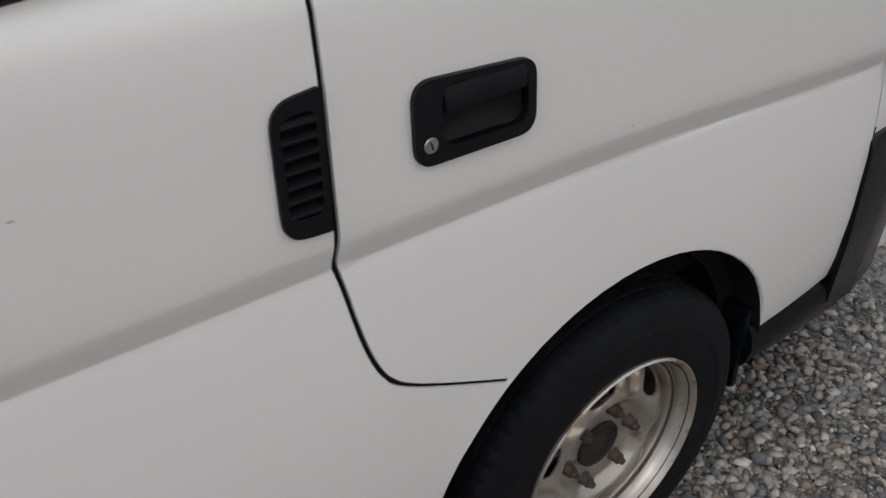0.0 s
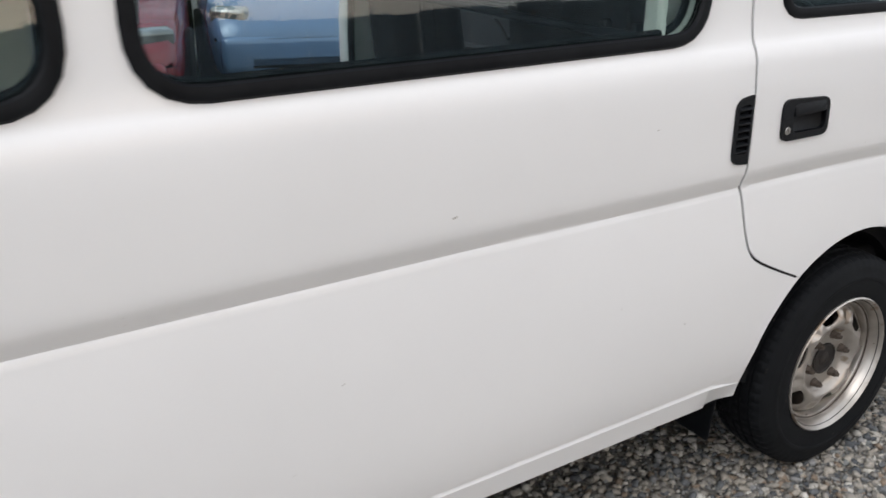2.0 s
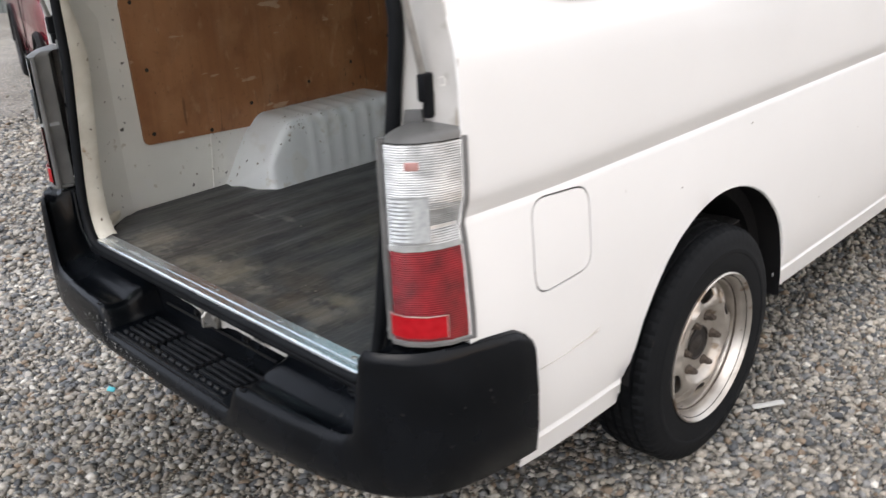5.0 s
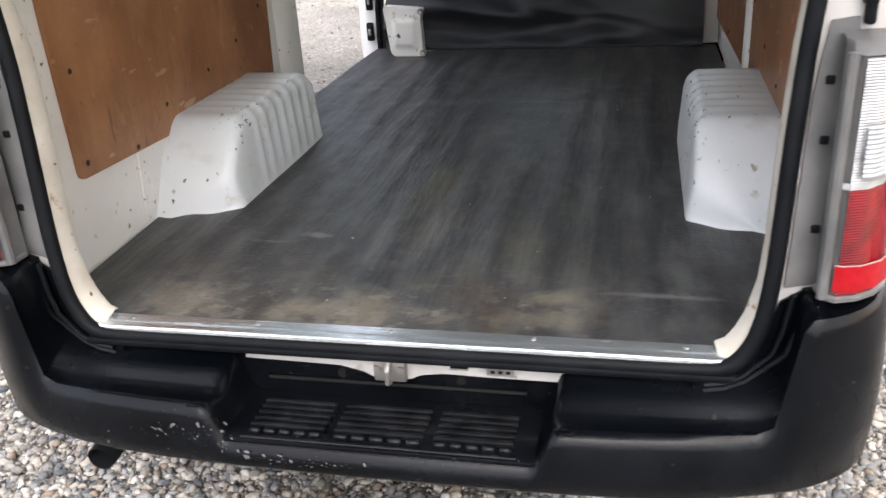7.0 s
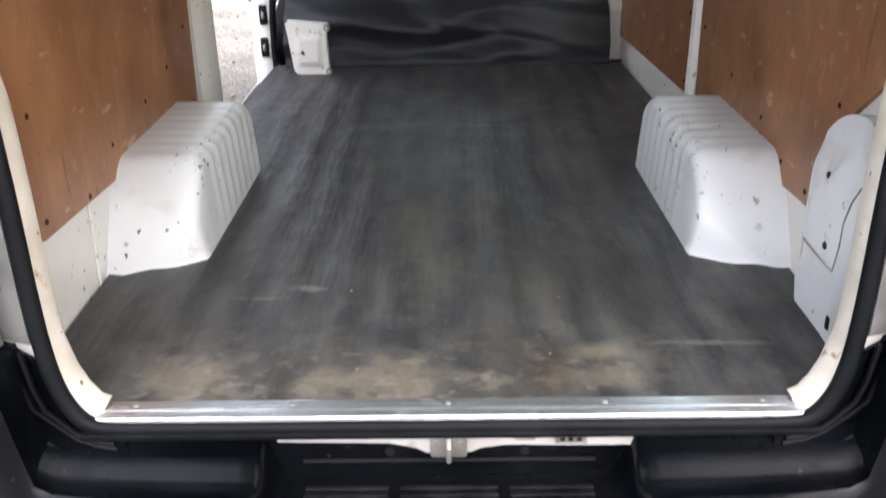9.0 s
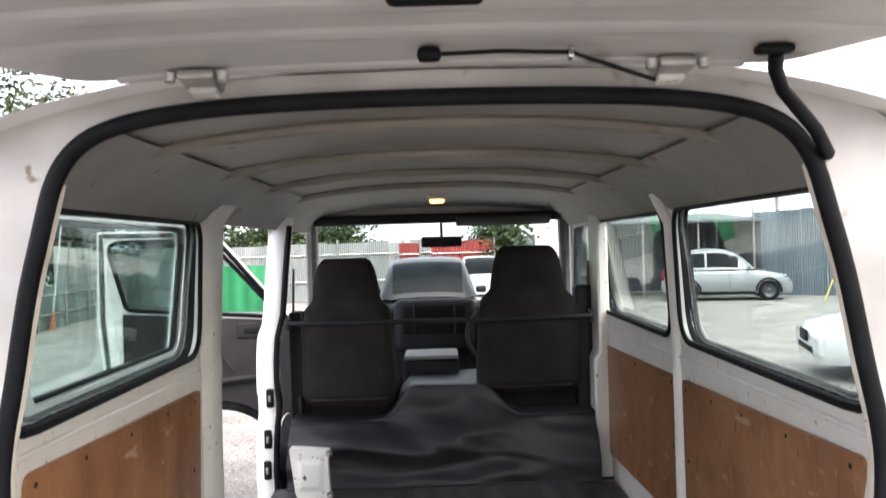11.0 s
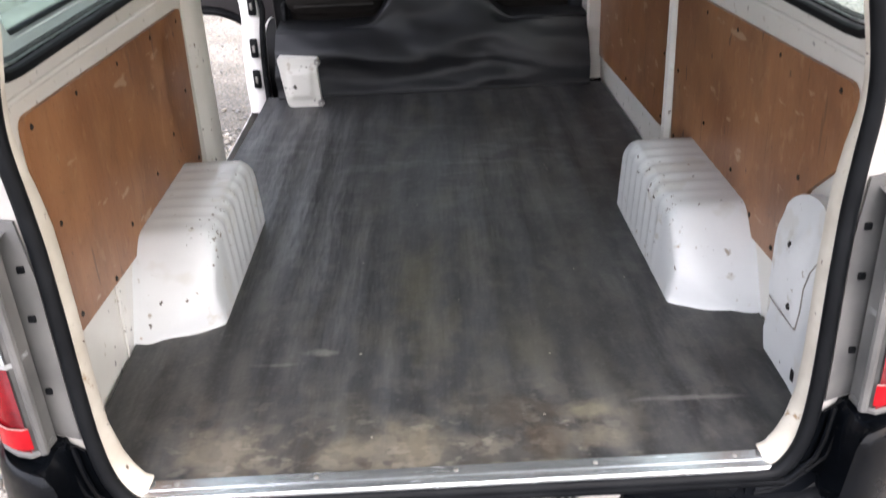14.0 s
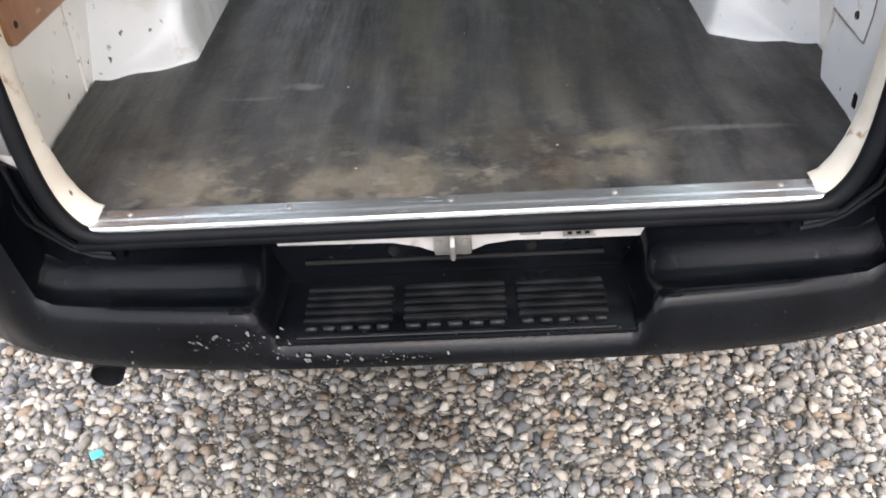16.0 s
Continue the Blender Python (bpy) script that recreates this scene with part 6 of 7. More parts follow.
centre = part("dash_centre", rbox((-0.03, 3.845, 1.195), (0.47, 0.10, 0.31), 0.05, 4, (-6, 0, 0)), DASH, dash, "grey centre panel")
part("radio_panel", rbox((-0.034, 3.812, 1.275), (0.36, 0.02, 0.075), 0.012, 3, (-6, 0, 0)), DARK, centre, "black radio panel")
part("heater_panel", rbox((-0.034, 3.802, 1.185), (0.36, 0.02, 0.075), 0.012, 3, (-6, 0, 0)), DARK, centre, "black heater panel")
for dx in (-0.115, 0.115):
    part("panel_bar", rbox((-0.034 + dx, 3.794, 1.232), (0.012, 0.012, 0.17), 0.004, 2, (-6, 0, 0)), TRIM, centre)
part("panel_bar", rbox((-0.034, 3.795, 1.230), (0.37, 0.012, 0.012), 0.004, 2), TRIM, centre)
part("lower_panel", rbox((-0.03, 3.835, 1.095), (0.40, 0.05, 0.07), 0.02, 3), DASH, centre)
ring = [(0.33 + 0.185 * math.cos(a), 3.66 + 0.10 * math.sin(a), 1.15 + 0.155 * math.sin(a)) for a in [2 * math.pi * i / 28 for i in range(28)]]
steer = part("steering_wheel", tube(ring, 0.014, 8, True), DASH, van, "black steering wheel")
part("steering_hub", rbox((0.33, 3.68, 1.14), (0.16, 0.05, 0.10), 0.02, 3, (-40, 0, 0)), DASH, steer)

# nearside front door, swung open; its lining faces the tail
door = new("open_front_door")
door.parent = van
door.empty_display_size = 0.1
door.matrix_basis = pose(-0.835, 4.05, 0, 0, 0, -66)
tagged(door, "open white front door with a grey trim panel")
D_OUT = [(-1.115, 1.775), (-1.125, 1.30), (-1.095, 0.95), (-1.03, 0.84), (-0.96, 0.78)] + [(y - 4.05, z) for y, z in arch(FRONT_AXLE, 135, 14, 14)] + [(-0.02, 0.48), (0.0, 1.20), (-0.05, 1.25), (-0.505, 1.775)]
D_WIN = round_poly([(-0.975, 1.345), (-0.165, 1.265), (-0.205, 1.355), (-0.535, 1.720), (-1.075, 1.715)], [0.05, 0.02, 0.03, 0.05, 0.06], 5)
flat = lambda off: (lambda u, v, d: (off + d - 0.05 * smooth(1.3, 1.78, v) * -1, u, v))
part("door_skin", sheet(D_OUT, [D_WIN], flat(-0.02), (), (), 0.02), WHITE, door)
part("door_frame", sheet(D_OUT, [D_WIN], flat(0.012), (), (), 0.02), INNER, door)
part("door_glass", sheet(D_WIN, [], flat(0.0), (), (), 0.004), GLASS, door).visible_shadow = False
part("door_seal", tube([(0.034 + 0.05 * smooth(1.3, 1.78, v), u, v) for u, v in resample(inset(D_OUT, 0.028), 0.05)], 0.013, 6, True), RUBBER, door)
part("arch_seal", tube([(0.030, y - 4.05, z + 0.004) for y, z in arch(FRONT_AXLE, 135, 20, 16)], 0.019, 8), RUBBER, door)
part("window_seal", tube([(0.034 + 0.05 * smooth(1.3, 1.78, v), u, v) for u, v in resample(D_WIN, 0.06)], 0.012, 6, True), RUBBER, door)
trim_out = inset(round_poly([(-1.005, 1.335), (-1.005, 0.90), (-0.88, 0.83)] + [(y - 4.05, z + 0.03) for y, z in arch(FRONT_AXLE, 110, 30, 8)] + [(-0.04, 0.60), (-0.04, 1.242)], 0.02, 3), 0.008)
panel = part("trim_panel", sheet(trim_out, [], flat(0.035), (), (), 0.015), TRIM, door, "grey plastic door lining")
part("pull_recess", rbox((0.054, -0.30, 1.195), (0.012, 0.17, 0.085), 0.02, 3), DASH, panel)
part("inner_handle", rbox((0.060, -0.30, 1.195), (0.012, 0.09, 0.032), 0.008, 2), DARK, panel)
part("window_crank", tube([(0.06, -0.42, 0.98), (0.085, -0.42, 0.98), (0.085, -0.48, 1.06), (0.11, -0.48, 1.06)], 0.010, 8), TRIM, panel)
part("armrest", tube([(0.065, -0.75, 0.93), (0.075, -0.5, 0.92), (0.065, -0.2, 0.93)], 0.018, 8), TRIM, panel)

# sliding door, pushed back along the nearside
slide = new("sliding_door")
slide.parent = van
slide.empty_display_size = 0.1
tagged(slide, "white sliding door pushed back along the nearside")
S_OUT = round_poly([(0.70, 0.46), (2.03, 0.46), (2.15, 1.79), (0.70, 1.79)], [0.05, 0.05, 0.09, 0.09], 5)
S_WIN = round_poly([(0.78, 1.315), (1.900, 1.315), (2.055, 1.740), (0.78, 1.740)], [0.06, 0.07, 0.06, 0.06], 5)
S_TRIM = round_poly([(0.78, 0.62), (1.92, 0.62), (1.92, 1.25), (0.78, 1.25)], 0.03, 4)
plane = lambda off: (lambda y, z, d: (-off + d, y, z))
part("door_skin", sheet(S_OUT, [S_WIN], plane(0.960), (), (), 0.006), WHITE, slide)
part("door_lining", sheet(inset(S_OUT, 0.012), [inset(S_WIN, -0.004)], plane(0.925), (), (), 0.008), INNER, slide)
part("door_edge", tube([(-0.942, y, z) for y, z in resample(inset(S_OUT, 0.008), 0.06)], 0.018, 8, True), WHITE, slide)
part("door_glass", sheet(S_WIN, [], plane(0.945), (), (), 0.004), GLASS, slide).visible_shadow = False
part("window_seal", tube([(-0.938, y, z) for y, z in resample(inset(S_WIN, 0.006), 0.06)], 0.008, 8, True), RUBBER, slide)
part("door_seal", tube([(-0.919, y, z) for y, z in resample(inset(S_OUT, 0.030), 0.06)], 0.009, 8, True), RUBBER, slide)
part("trim_panel", sheet(S_TRIM, [], plane(0.916), (), (), 0.010), TRIM, slide, "grey plastic door lining")
for z in (1.10, 1.19):
    part("door_catch", rbox((-0.915, 0.725, z), (0.02, 0.03, 0.04), 0.008, 2), DARK, slide)
# ---- the yard ----
def fall(x, y):
    """The yard drops a little away from the van."""
    return -0.013 * max(0.0, math.hypot(x, y) - 9.0)


g = bmesh.new()
bmesh.ops.create_grid(g, x_segments=150, y_segments=150, size=220)
for v in g.verts:
    v.co.z = max(-0.5, fall(v.co.x, v.co.y))
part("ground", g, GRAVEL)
tagged(bpy.data.objects["ground"], "grey gravel yard of mixed rounded stones", "ground", kind="structure")


def stones(name, n, regions, lo, hi, seed, label, chip=False):
    """Loose stones as squashed, uneven lumps on the ground."""
    rng = np.random.default_rng(seed)
    b = bmesh.new()
    if chip:
        bmesh.ops.create_cube(b, size=1.4)
        bmesh.ops.triangulate(b, faces=b.faces[:])
    else:
        bmesh.ops.create_icosphere(b, subdivisions=1, radius=1.0)
    base = np.array([v.co[:] for v in b.verts])
    faces = np.array([[v.index for v in f.verts] for f in b.faces])
    b.free()
    area = np.array([(x1 - x0) * (y1 - y0) for x0, x1, y0, y1 in regions])
    pick = rng.choice(len(regions), n, p=area / area.sum())
    reg = np.array(regions)[pick]
    pos = np.stack([reg[:, 0] + (reg[:, 1] - reg[:, 0]) * rng.random(n), reg[:, 2] + (reg[:, 3] - reg[:, 2]) * rng.random(n)], 1)
    pos += rng.normal(0, 0.10, (n, 2)) * (1 + 2.2 * (rng.random((n, 1)) < 0.25))     # ragged borders
    size = lo + (hi - lo) * rng.random(n) ** 3.0
    vs = base[None] * (1 + 0.25 * rng.standard_normal((n, len(base), 1)).clip(-1.4, 1.4))
    vs = vs * (size[:, None] * np.stack([rng.uniform(0.95, 1.35, n), rng.uniform(0.62, 1.0, n), rng.uniform(0.38, 0.72, n)], 1))[:, None, :]
    a, t = rng.uniform(0, 2 * np.pi, n), rng.normal(0, 0.35, n)
    ct, st = np.cos(t)[:, None], np.sin(t)[:, None]
    y, z = vs[..., 1] * ct - vs[..., 2] * st, vs[..., 1] * st + vs[..., 2] * ct
    ca, sa = np.cos(a)[:, None], np.sin(a)[:, None]
    x, y = vs[..., 0] * ca - y * sa, vs[..., 0] * sa + y * ca
    out = np.stack([x + pos[:, :1], y + pos[:, 1:], z + (size * rng.uniform(0.10, 0.75, n) - 0.013 * np.maximum(0, np.hypot(pos[:, 0], pos[:, 1]) - 9.0))[:, None]], -1)
    me = bpy.data.meshes.new(name)
    me.from_pydata(out.reshape(-1, 3).tolist(), [], (faces[None] + (np.arange(n) * len(base))[:, None, None]).reshape(-1, 3).tolist())
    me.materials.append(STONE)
    me.polygons.foreach_set("use_smooth", [True] * len(me.polygons))
    return tagged(new(name, me), label, "gravel", kind="stuff")


BEDS = [(0.55, 1.75, 0.62, 4.8), (-2.1, 1.65, -0.95, 0.62), (-1.9, -0.80, 0.62, 3.9)]
stones("gravel", 112000, BEDS[:2], 0.0040, 0.0172, 5, "loose mixed grey and tan gravel round the van")
stones("fine_gravel", 27000, [(-1.6, 1.6, -0.8, 0.42), (0.82, 1.6, 0.42, 4.7)], 0.0045, 0.0085, 8, "small angular grey and tan gravel between the larger stones", True)
stones("loose_gravel", 27000, [(-5.2, -2.1, -0.6, 2.4), BEDS[2]], 0.008, 0.022, 11, "loose mixed gravel beside the van, damp in places")
stones("coarse_gravel", 5000, [(3.5, 8.0, -2.0, 8.0), (-7.0, -1.9, -1.0, 9.0), (-2.0, 5.0, 4.8, 9.0), (-2.5, 2.6, -3.0, -0.9)], 0.008, 0.018, 6, "loose mixed gravel further off")
PALE = material("pale_plastic", (0.44, 0.44, 0.42), (0.54, 0.54, 0.52), 20, 0.4)
BLUE = material("torn_blue_plastic", (0.08, 0.42, 0.48), (0.12, 0.52, 0.58), 30, 0.5)
d = part("plastic_strip", rbox((0.885, 1.43, 0.030), (0.020, 0.10, 0.006), 0.003, 2, (4, 6, -38)), PALE)
tagged(d, "pale bent plastic strip lying on the gravel", "litter")
b = part("blue_scrap", rbox((-0.752, 0.135, 0.033), (0.026, 0.019, 0.006), 0.0028, 2, (14, 12, 37)), BLUE)
tagged(b, "torn blue plastic scrap lying on the gravel", "litter")


# parked cars
def paint(name, c):
    return material(name, tuple(0.9 * v for v in c), c, 2.0, 0.25, metal=0.15, coat=0.7, rough_var=0.05)


LAMP_GLASS = material("headlamp_plastic", (0.17, 0.175, 0.18), (0.32, 0.33, 0.34), 12, 0.1, metal=0.5, coat=0.8)


def parked_car(at, turn, body, label, length=4.1, width=1.68, height=1.46, bonnet=0.92, hatch=True, nose=0.70, low=False, upright=False):
    """A car with its nose towards its own +y: shell, glasshouse, panes, lamps, wheels, bumper."""
    car = thing("parked_car", label, "car", (*at, fall(*at)), turn, group="parked cars")
    L, hw = length, width / 2
    belt = 0.93 if not low else 0.84
    prof = [(-L / 2, 0.62, 0.93), (-L / 2 + 0.06, belt - 0.12, 0.97), (-L / 2 + 0.22, belt if not hatch else belt + 0.02, 1.0), (-L * 0.25, belt, 1.0), (0, belt - 0.02, 1.0), (L * 0.17, belt - 0.02, 1.0), (L * 0.24, belt - 0.03, 0.99),
            (L * 0.34, belt - 0.09, 0.97), (L * 0.43, belt - 0.17, 0.93), (L * 0.48, nose - 0.05, 0.86), (L / 2, nose - 0.18, 0.76)]
    rows = []
    for y, zt, wf in prof:
        w = hw * wf
        rows.append([(x * w, y, z) for x, z in ((-0.90, 0.22), (-0.97, 0.30), (-1.0, 0.52), (-0.985, zt - 0.10), (-0.93, zt - 0.02), (-0.7, zt + 0.01), (0, zt + 0.03), (0.7, zt + 0.01), (0.93, zt - 0.02), (0.985, zt - 0.10), (1.0, 0.52), (0.97, 0.30), (0.90, 0.22))])
    part("body", grid(rows, cap=True), body, car, smooth=50)
    y0, y1 = -L / 2 + (0.12 if hatch else 0.75), L * (0.33 if upright else 0.23)
    r0, r1 = -L / 2 + (0.42 if hatch else 1.25), L * 0.02
    mid = r1 + 0.30 * (r0 - r1)

    def shell(y, v, lift=0.0):
        """The cabin: v runs from -1 at one waistline over the roof to 1 at the other."""
        f = 1 - (abs(y - mid) / (y1 - mid)) ** (7.0 if upright else 2.3) if y > mid else 1 - (abs(y - mid) / (mid - y0)) ** (3.6 if hatch else 2.2)
        rise, k, e = (height - belt) * max(0.0, f), min(1.0, abs(v) / 0.6), max(0.0, (abs(v) - 0.6) / 0.4)
        zt = belt + rise
        x = hw * (0.74 * k + 0.235 * e) + lift * (0.25 + 0.75 * min(1.0, 3 * e))
        return (math.copysign(x, v), y, zt - 0.035 * k ** 3 - (rise - 0.035) * e + lift * (1 - e))

    part("cabin", grid([[shell(y, v) for v in (-1, -0.9, -0.75, -0.64, -0.56, -0.4, -0.2, 0, 0.2, 0.4, 0.56, 0.64, 0.75, 0.9, 1)] for y in np.linspace(y0, y1, 28)]), body, car, smooth=60)
    ends = lambda u: y0 + (y1 - y0) * u
    part("windscreen", grid([[shell(y, v, 0.010) for v in (-0.56, -0.4, -0.2, 0, 0.2, 0.4, 0.56)] for y in np.linspace(ends(0.86 if upright else 0.70), ends(0.99), 9)]), CAR_GLASS, car)
    part("rear_window", grid([[shell(y, v, 0.010) for v in (-0.54, -0.4, -0.2, 0, 0.2, 0.4, 0.54)] for y in np.linspace(ends(0.015), ends(0.17 if hatch else 0.36), 7)]), CAR_GLASS, car)
    for s in (1, -1):
        for ua, ub in ((0.13, 0.43), (0.455, 0.80)):
            part("side_window", grid([[shell(y, s * v, 0.010) for v in (0.67, 0.76, 0.86, 0.95)] for y in np.linspace(ends(ua), ends(ub), 9)]), CAR_GLASS, car)
        part("headlamp", rbox((s * hw * 0.70, L * (0.455 if low else 0.452), nose - (0.085 if low else 0.02)), (0.30, 0.12, 0.08 if low else 0.16), 0.035, 3, (-14, 0, -s * 24)), LAMP_GLASS, car, "clear headlamp")
        part("rear_lamp", rbox((s * hw * 0.80, -L / 2 + 0.05, belt - 0.16), (0.20, 0.12, 0.22), 0.03, 2, (0, 0, s * 14)), LENSRED, car, "red rear lamp")
        part("door_mirror", rbox((s * (hw + 0.07), L * 0.17, belt + 0.07), (0.17, 0.08, 0.11), 0.03, 3), body, car)
        part("door_line", tube([(s * hw * 1.004, L * 0.02, 0.35), (s * hw * 1.004, L * 0.02, belt - 0.1)], 0.005, 4), DARK, car)
        part("sill", rbox((s * hw * 0.96, 0, 0.24), (0.05, L * 0.44, 0.10), 0.02, 2), BLACKP, car)
        for y in (-L * 0.30, L * 0.32):
            wl = part("wheel", lathe([(-0.09, 0.18), (-0.09, 0.28), (-0.07, 0.30), (0.07, 0.30), (0.09, 0.28), (0.09, 0.19)], 28), TYRE, car, m=pose(s * (hw - 0.075), y, 0.30, 0, 0, 0 if s > 0 else 180))
            part("alloy", lathe([(0.02, 0.19), (0.085, 0.195), (0.06, 0.17), (0.05, 0.08), (0.07, 0.05), (0.07, 0.0001)], 10), ALLOY, wl)
            part("arch", tube([(s * hw * 0.998, y + 0.345 * math.cos(radians(k)), 0.31 + 0.345 * math.sin(radians(k))) for k in range(-10, 191, 12)], 0.03, 6), DARK, car)
    if low:
        part("front_plate", rbox((0, L / 2 + 0.035, 0.50), (0.40, 0.025, 0.13), 0.006, 2), DARK, car)
    part("grille", rbox((0, L / 2 - 0.015, nose - 0.20), (hw * 0.9, 0.05, 0.09), 0.02, 2), DARK, car)
    part("air_intake", rbox((0, L / 2 - 0.01, 0.36), (hw * 1.1, 0.06, 0.10), 0.02, 2), DARK, car)
    part("bumper", rbox((0, L / 2 - 0.06, 0.42), (hw * 1.62, 0.16, 0.28), 0.06, 3), body, car)
    part("rear_bumper", rbox((0, -L / 2 + 0.02, 0.48), (hw * 1.8, 0.14, 0.26), 0.05, 3), body, car)
    return car


SILVER, WHITEC, BLUEC, REDC = (paint(n, c) for n, c in (("silver_paint", (0.25, 0.26, 0.265)), ("white_car_paint", (0.60, 0.60, 0.60)), ("blue_paint", (0.10, 0.17, 0.30)), ("red_paint", (0.20, 0.015, 0.025))))
CHARCOAL = material("charcoal_paint", (0.008, 0.010, 0.011), (0.014, 0.016, 0.017), 2.0, 0.38, coat=0.08, rough_var=0.05, spec=0.25)
parked_car((8.62, 25.4), -103, SILVER, "silver hatchback parked by the metal fence", 3.65, 1.66, 1.56)
parked_car((6.44, 8.76), 77, WHITEC, "white low coupe parked on the gravel", 4.3, 1.75, 1.28, hatch=False, nose=0.66, low=True)
parked_car((-0.19, 13.6), 180, CHARCOAL, "dark charcoal boxy hatchback parked facing the van", 4.0, 1.56, 1.52, upright=True)
parked_car((1.42, 27.2), 180, WHITEC, "white hatchback parked facing the van", 4.0, 1.72, 1.52)
parked_car((-5.72, 2.84), -107, REDC, "dark red hatchback parked facing the van", 3.9, 1.66, 1.48)
parked_car((-6.35, 4.88), -108, BLUEC, "blue saloon parked beside the red hatchback", 4.3, 1.7, 1.42, hatch=False)
parked_car((-10.4, 4.6), -107, WHITEC, "white hatchback parked behind the red one", 4.0, 1.7, 1.5)


# fences of corrugated sheets
def fence(p0, p1, height, material, label, post_material=ZINC, base=0.0, sheets=0.76):
    a, b = Vector((*p0, max(-0.5, fall(*p0)))), Vector((*p1, max(-0.5, fall(*p1))))
    u = (b - a).normalized()
    nrm = Vector((-u.y, u.x, 0))
    length = (b - a).length
    f = thing("metal_fence", label, "fence", (0, 0, 0), kind="structure")
    rng = random.Random(int(length * 100))
    for k in range(max(1, round(length / sheets))):
        s0, s1 = k * sheets, min(length, (k + 1) * sheets - 0.004)
        top = height + rng.uniform(-0.05, 0.05)
        rows = [[a + u * s + nrm * (0.018 * math.sin(2 * math.pi * s / 0.076) + 0.006 * (k % 2)) + Vector((0, 0, z)) for z in (base, top * 0.5, top)] for s in span(s0, s1, 0.019)]
        part("sheet", grid(rows), material, f, smooth=80)
    for z in (height * 0.35, height * 0.8):
        part("rail", tube([a + nrm * 0.05 + Vector((0, 0, z)), b + nrm * 0.05 + Vector((0, 0, z))], 0.03, 6), post_material, f)
    for k in range(int(length / 2.4) + 1):
        p = a + u * min(length, 2.4 * k) + nrm * 0.09
        part("post", tube([p, p + Vector((0, 0, height + 0.12))], 0.035, 8), post_material, f)
    return f


BLUEGREY = material("weathered_blue_sheet", (0.125, 0.155, 0.175), (0.21, 0.245, 0.265), 1.2, 0.5, metal=0.2, random_piece=0.2, spots=[((0.20, 0.15, 0.12), 3.0, 0.68)], stretch=(1, 1, 0.3))
PALEGREY = material("pale_grey_sheet", (0.22, 0.245, 0.235), (0.33, 0.35, 0.335), 1.5, 0.5, metal=0.1, random_piece=0.15, spots=[((0.3, 0.24, 0.18), 3.0, 0.70)], stretch=(1, 1, 0.3))
GREENGREY = material("grey_green_sheet", (0.15, 0.19, 0.18), (0.23, 0.275, 0.255), 1.5, 0.5, metal=0.1, random_piece=0.15, stretch=(1, 1, 0.3))
GREEN = material("green_tarpaulin", (0.02, 0.20, 0.08), (0.03, 0.27, 0.11), 2.0, 0.5, bump=0.1, bump_scale=8)
REDBOX = material("red_sheet_paint", (0.27, 0.045, 0.04), (0.37, 0.075, 0.065), 1.5, 0.5, random_piece=0.15, stretch=(1, 1, 0.3))
RUSTY = material("dark_shed_sheet", (0.085, 0.092, 0.098), (0.16, 0.165, 0.17), 1.5, 0.6, random_piece=0.3)
fence((10.3, 27.6), (19.0, 21.5), 2.75, BLUEGREY, "weathered blue-grey corrugated metal fence")
fence((3.5, 31.0), (-11.6, 31.0), 2.15, PALEGREY, "pale grey corrugated metal fence")
fence((-11.5, 30.8), (-10.35, 22.4), 2.1, PALEGREY, "pale grey corrugated metal fence")
fence((-11.1, 29.5), (-7.95, 7.0), 1.1, GREENGREY, "low grey-green corrugated metal fence")
fence((19.0, 21.4), (20.0, -14.0), 2.6, BLUEGREY, "weathered blue-grey corrugated metal fence")
fence((20.0, -14.2), (-14.0, -14.2), 2.4, PALEGREY, "pale grey corrugated metal fence")
fence((-14.0, -14.0), (-13.5, 8.0), 2.2, PALEGREY, "pale grey corrugated metal fence")

shed = thing("shed", "dark open lean-to shed of metal sheets", "shed", (0, 0, fall(7.5, 29)))
part("roof", rbox((7.5, 29.3, 2.62), (5.8, 4.6, 0.10), 0.03, 2, (4, 0, 0)), RUSTY, shed)
part("back_wall", grid([[(4.65 + 0.05 * i, 31.5 + 0.02 * (i % 2), z) for z in (0, 1.3, 2.6)] for i in range(116)]), RUSTY, shed)
part("side_wall", grid([[(10.35 + 0.02 * (i % 2), 27.0 + 0.05 * i, z) for z in (0, 1.3, 2.6)] for i in range(90)]), RUSTY, shed)
for x in (4.8, 6.6, 8.4, 10.2):
    part("post", tube([(x, 27.2, 0), (x, 27.2, 2.6)], 0.04, 8), ZINC, shed)

fence((2.0, 30.55), (-0.28, 30.55), 2.06, REDBOX, "weathered red corrugated hoarding before the pale fence")
fence((-0.68, 30.55), (-1.44, 30.55), 2.06, REDBOX, "weathered red corrugated hoarding before the pale fence")

screen = part("green_screen", grid([[(-7.7 + 0.13 * i, 26.6 - 0.7 * i * 0.05 + 0.05 * math.sin(i * 1.7), z) for z in (-0.25, 0.5, 1.20)] for i in range(22)]), GREEN, smooth=80)
tagged(screen, "green tarpaulin screen hung along the fence", "tarpaulin")


def pole(x, y, h, r, label, material=ZINC, arms=()):
    p = thing("light_pole", label, "pole", (x, y, fall(x, y)))
    part("mast", tube([(0, 0, 0), (0, 0, h)], r, 10), material, p)
    for z, w in arms:
        part("cross_arm", rbox((0, 0, z), (w, 0.10, 0.10), 0.02, 2), material, p)
        for s in (-0.3, 0.3):
            part("floodlight", rbox((s * w, -0.12, z + 0.14), (0.30, 0.18, 0.24), 0.03, 2, (-20, 0, 0)), RUSTY, p)


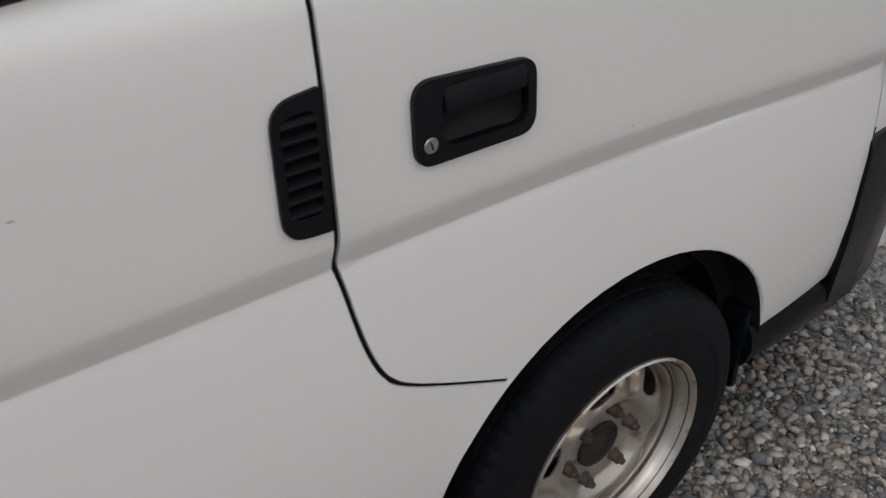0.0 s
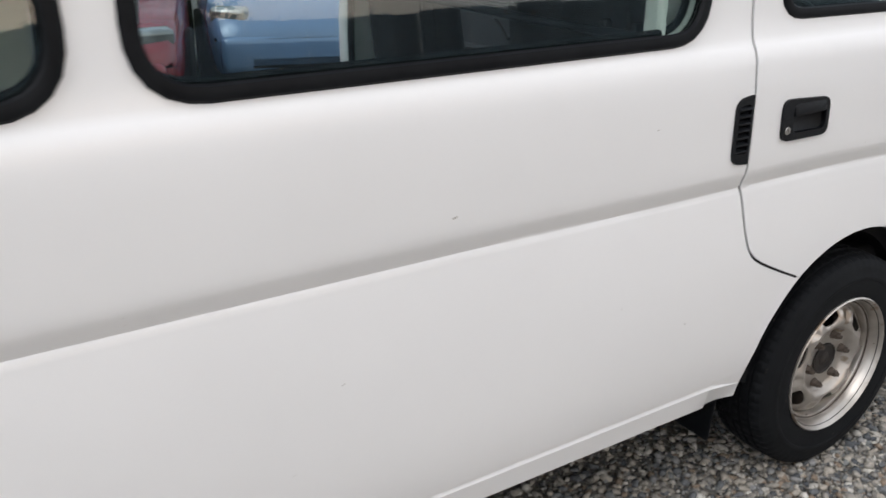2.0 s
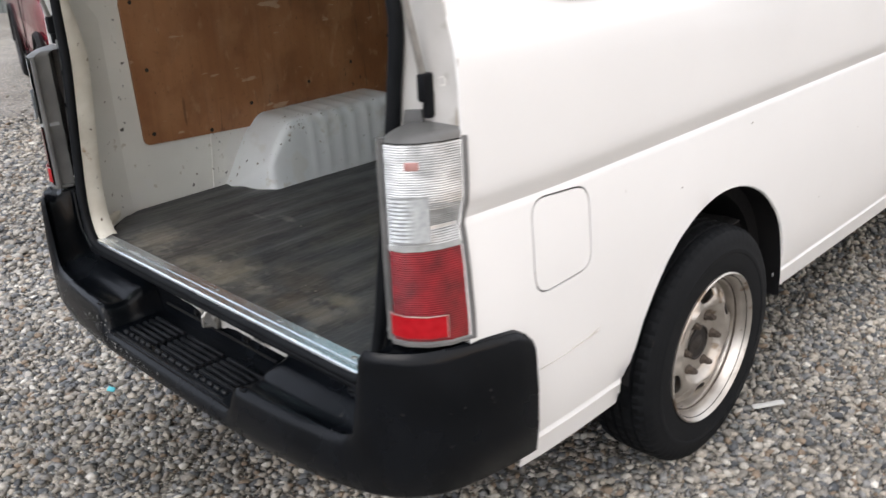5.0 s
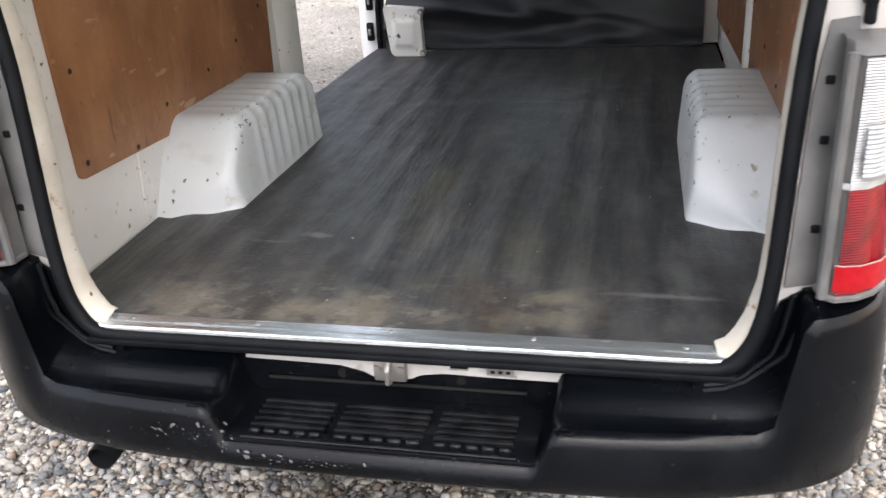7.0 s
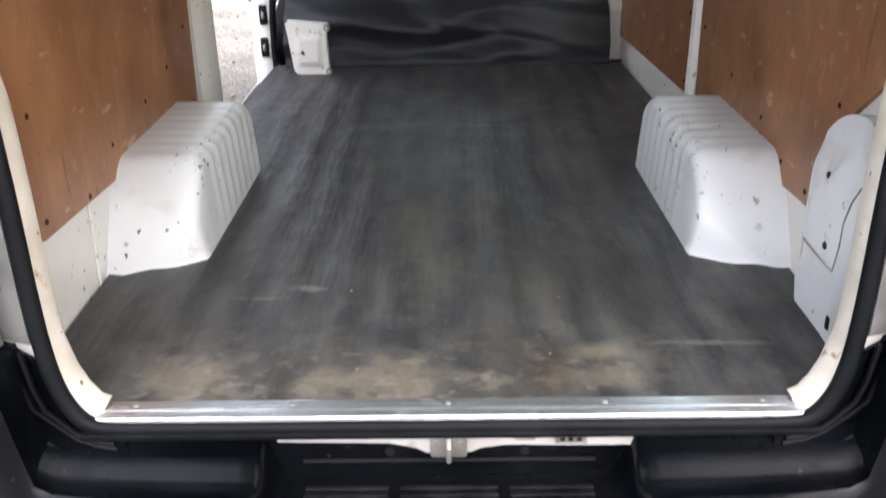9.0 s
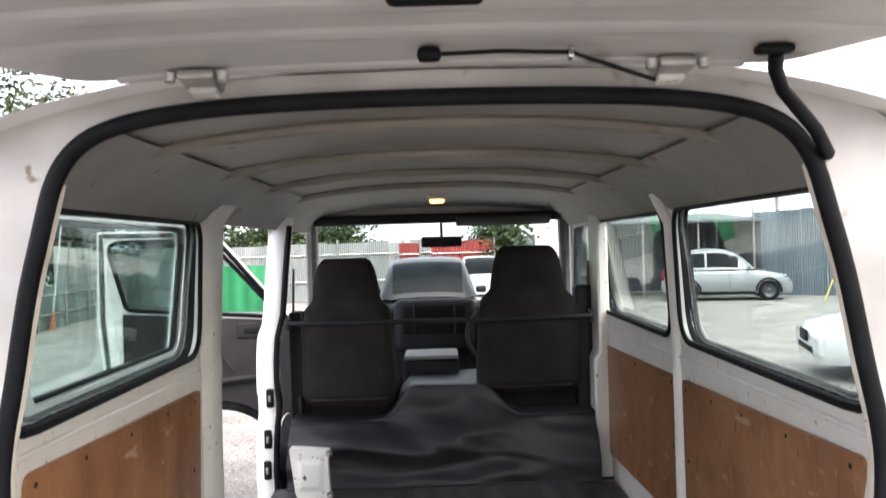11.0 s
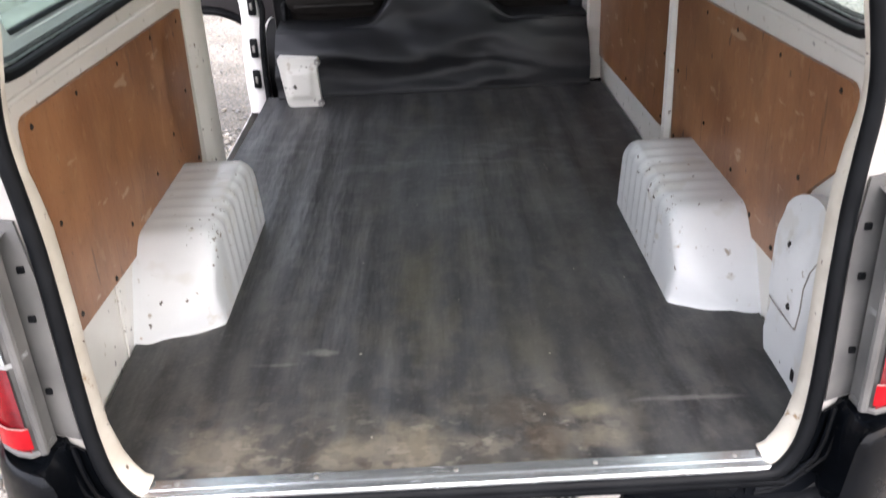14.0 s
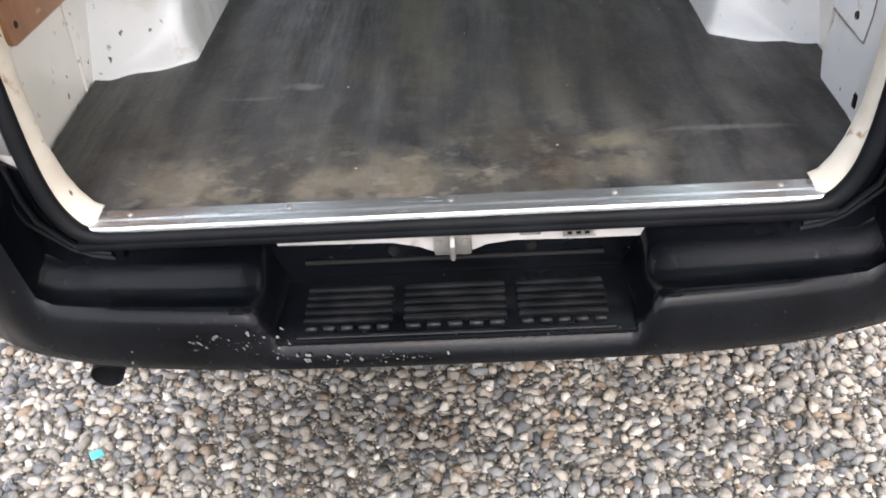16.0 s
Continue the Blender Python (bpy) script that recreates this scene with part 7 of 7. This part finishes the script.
pole(11.6, 28.8, 7.5, 0.07, "grey steel lighting mast with two floodlights", ZINC, ((4.3, 0.9),))
pole(-9.2, 34.0, 6.5, 0.10, "grey concrete utility pole", ZINC, ((6.0, 1.2),))
YELLOW = material("yellow_paint", (0.42, 0.36, 0.09), (0.52, 0.45, 0.13), 8, 0.5)
ORANGE = material("orange_plastic", (0.42, 0.10, 0.05), (0.50, 0.14, 0.07), 8, 0.5)
for p0, p1 in (((10.4, 22.6, -0.2), (11.5, 23.2, 1.7)), ((4.55, 25.5, -0.22), (4.6, 25.5, 1.7))):
    t = part("yellow_pipe", tube([p0, p1], 0.024, 8), YELLOW)
    tagged(t, "yellow painted steel pipe leaning upright", "pipe")
cone = thing("marker_post", "white marker post with an orange foot", "marker post", (-9.75, 20.9, fall(-9.75, 20.9)))
part("foot", lathe([(0, 0.085), (0.03, 0.085), (0.05, 0.065), (0.45, 0.030)], 20), ORANGE, cone, m=pose(0, 0, 0, 0, -84, 0))
part("post", tube([(0.03, 0, 0.42), (0.30, 0, 2.6)], 0.025, 8), PALE, cone)
red = part("fuel_can", rbox((3.6, 26.3, 0.0), (0.5, 0.35, 0.44), 0.05, 3), ORANGE)
tagged(red, "red plastic can standing by the shed", "can")


# trees behind the fences
BARK = material("bark", (0.06, 0.045, 0.035), (0.11, 0.085, 0.065), 6, 0.9, bump=0.4, bump_scale=20)
LEAF = material("leaf_green", (0.020, 0.040, 0.012), (0.05, 0.08, 0.022), 0.9, 0.6)


def tree(x, y, h, w, seed):
    rng = random.Random(seed)
    t = thing("tree", "dark green leafy tree behind the fence", "tree", (x, y, fall(x, y)), group="trees")
    b = tube([(0, 0, 0), (0.1, 0.05, h * 0.3), (0.0, 0.1, h * 0.6)], 0.16, 8)
    tips = []
    for k in range(9):
        a, z0 = k * 2.4 + rng.random(), h * rng.uniform(0.14, 0.6)
        tip = (w * 0.75 * math.cos(a) * rng.uniform(0.6, 1), w * 0.75 * math.sin(a) * rng.uniform(0.6, 1), z0 + h * rng.uniform(0.15, 0.36))
        tube([(0.05, 0.05, z0), (tip[0] * 0.5, tip[1] * 0.5, z0 + 0.6 * (tip[2] - z0)), tip], 0.05, 6, bm=b)
        tips.append(tip)
    part("trunk", b, BARK, t)
    verts, faces = [], []
    for k in range(120):
        c = Vector(rng.choice(tips)) * rng.uniform(0.55, 1.05) + Vector((rng.gauss(0, w * 0.26), rng.gauss(0, w * 0.26), rng.gauss(0, h * 0.10)))
        for j in range(70):
            p = c + Vector((rng.gauss(0, 0.40), rng.gauss(0, 0.40), rng.gauss(0, 0.34)))
            e, f = Vector((rng.uniform(-1, 1), rng.uniform(-1, 1), rng.uniform(-0.6, 0.6))).normalized() * 0.12, Vector((rng.uniform(-1, 1), rng.uniform(-1, 1), rng.uniform(-1, 1))).normalized() * 0.075
            i = len(verts)
            verts += [p - e, p + f, p + e, p - f]
            faces.append((i, i + 1, i + 2, i + 3))
    me = bpy.data.meshes.new("crown")
    me.from_pydata(verts, [], faces)
    me.materials.append(LEAF)
    c = new("crown", me)
    c.parent = t
    return t


for i, (x, y, h, w) in enumerate(((-12.8, 25.3, 7.5, 2.0), (-12.5, 27.4, 6.5, 1.9), (-15.5, 24.0, 7.5, 2.6), (-16.5, 19.0, 8.5, 3.0), (-15.0, 29.0, 7.0, 2.5), (-11.0, 35.0, 5.2, 2.2), (-7.5, 36.5, 4.4, 2.0), (2.15, 31.6, 2.9, 0.7), (-4.6, 36.8, 3.2, 1.6), (-17.0, 13.0, 8.0, 3.0), (-16.0, 8.0, 7.5, 2.8), (22.5, 1.0, 4.6, 1.6), (23.5, 7.5, 5.4, 2.0))):
    tree(x, y, h, w, 40 + i)
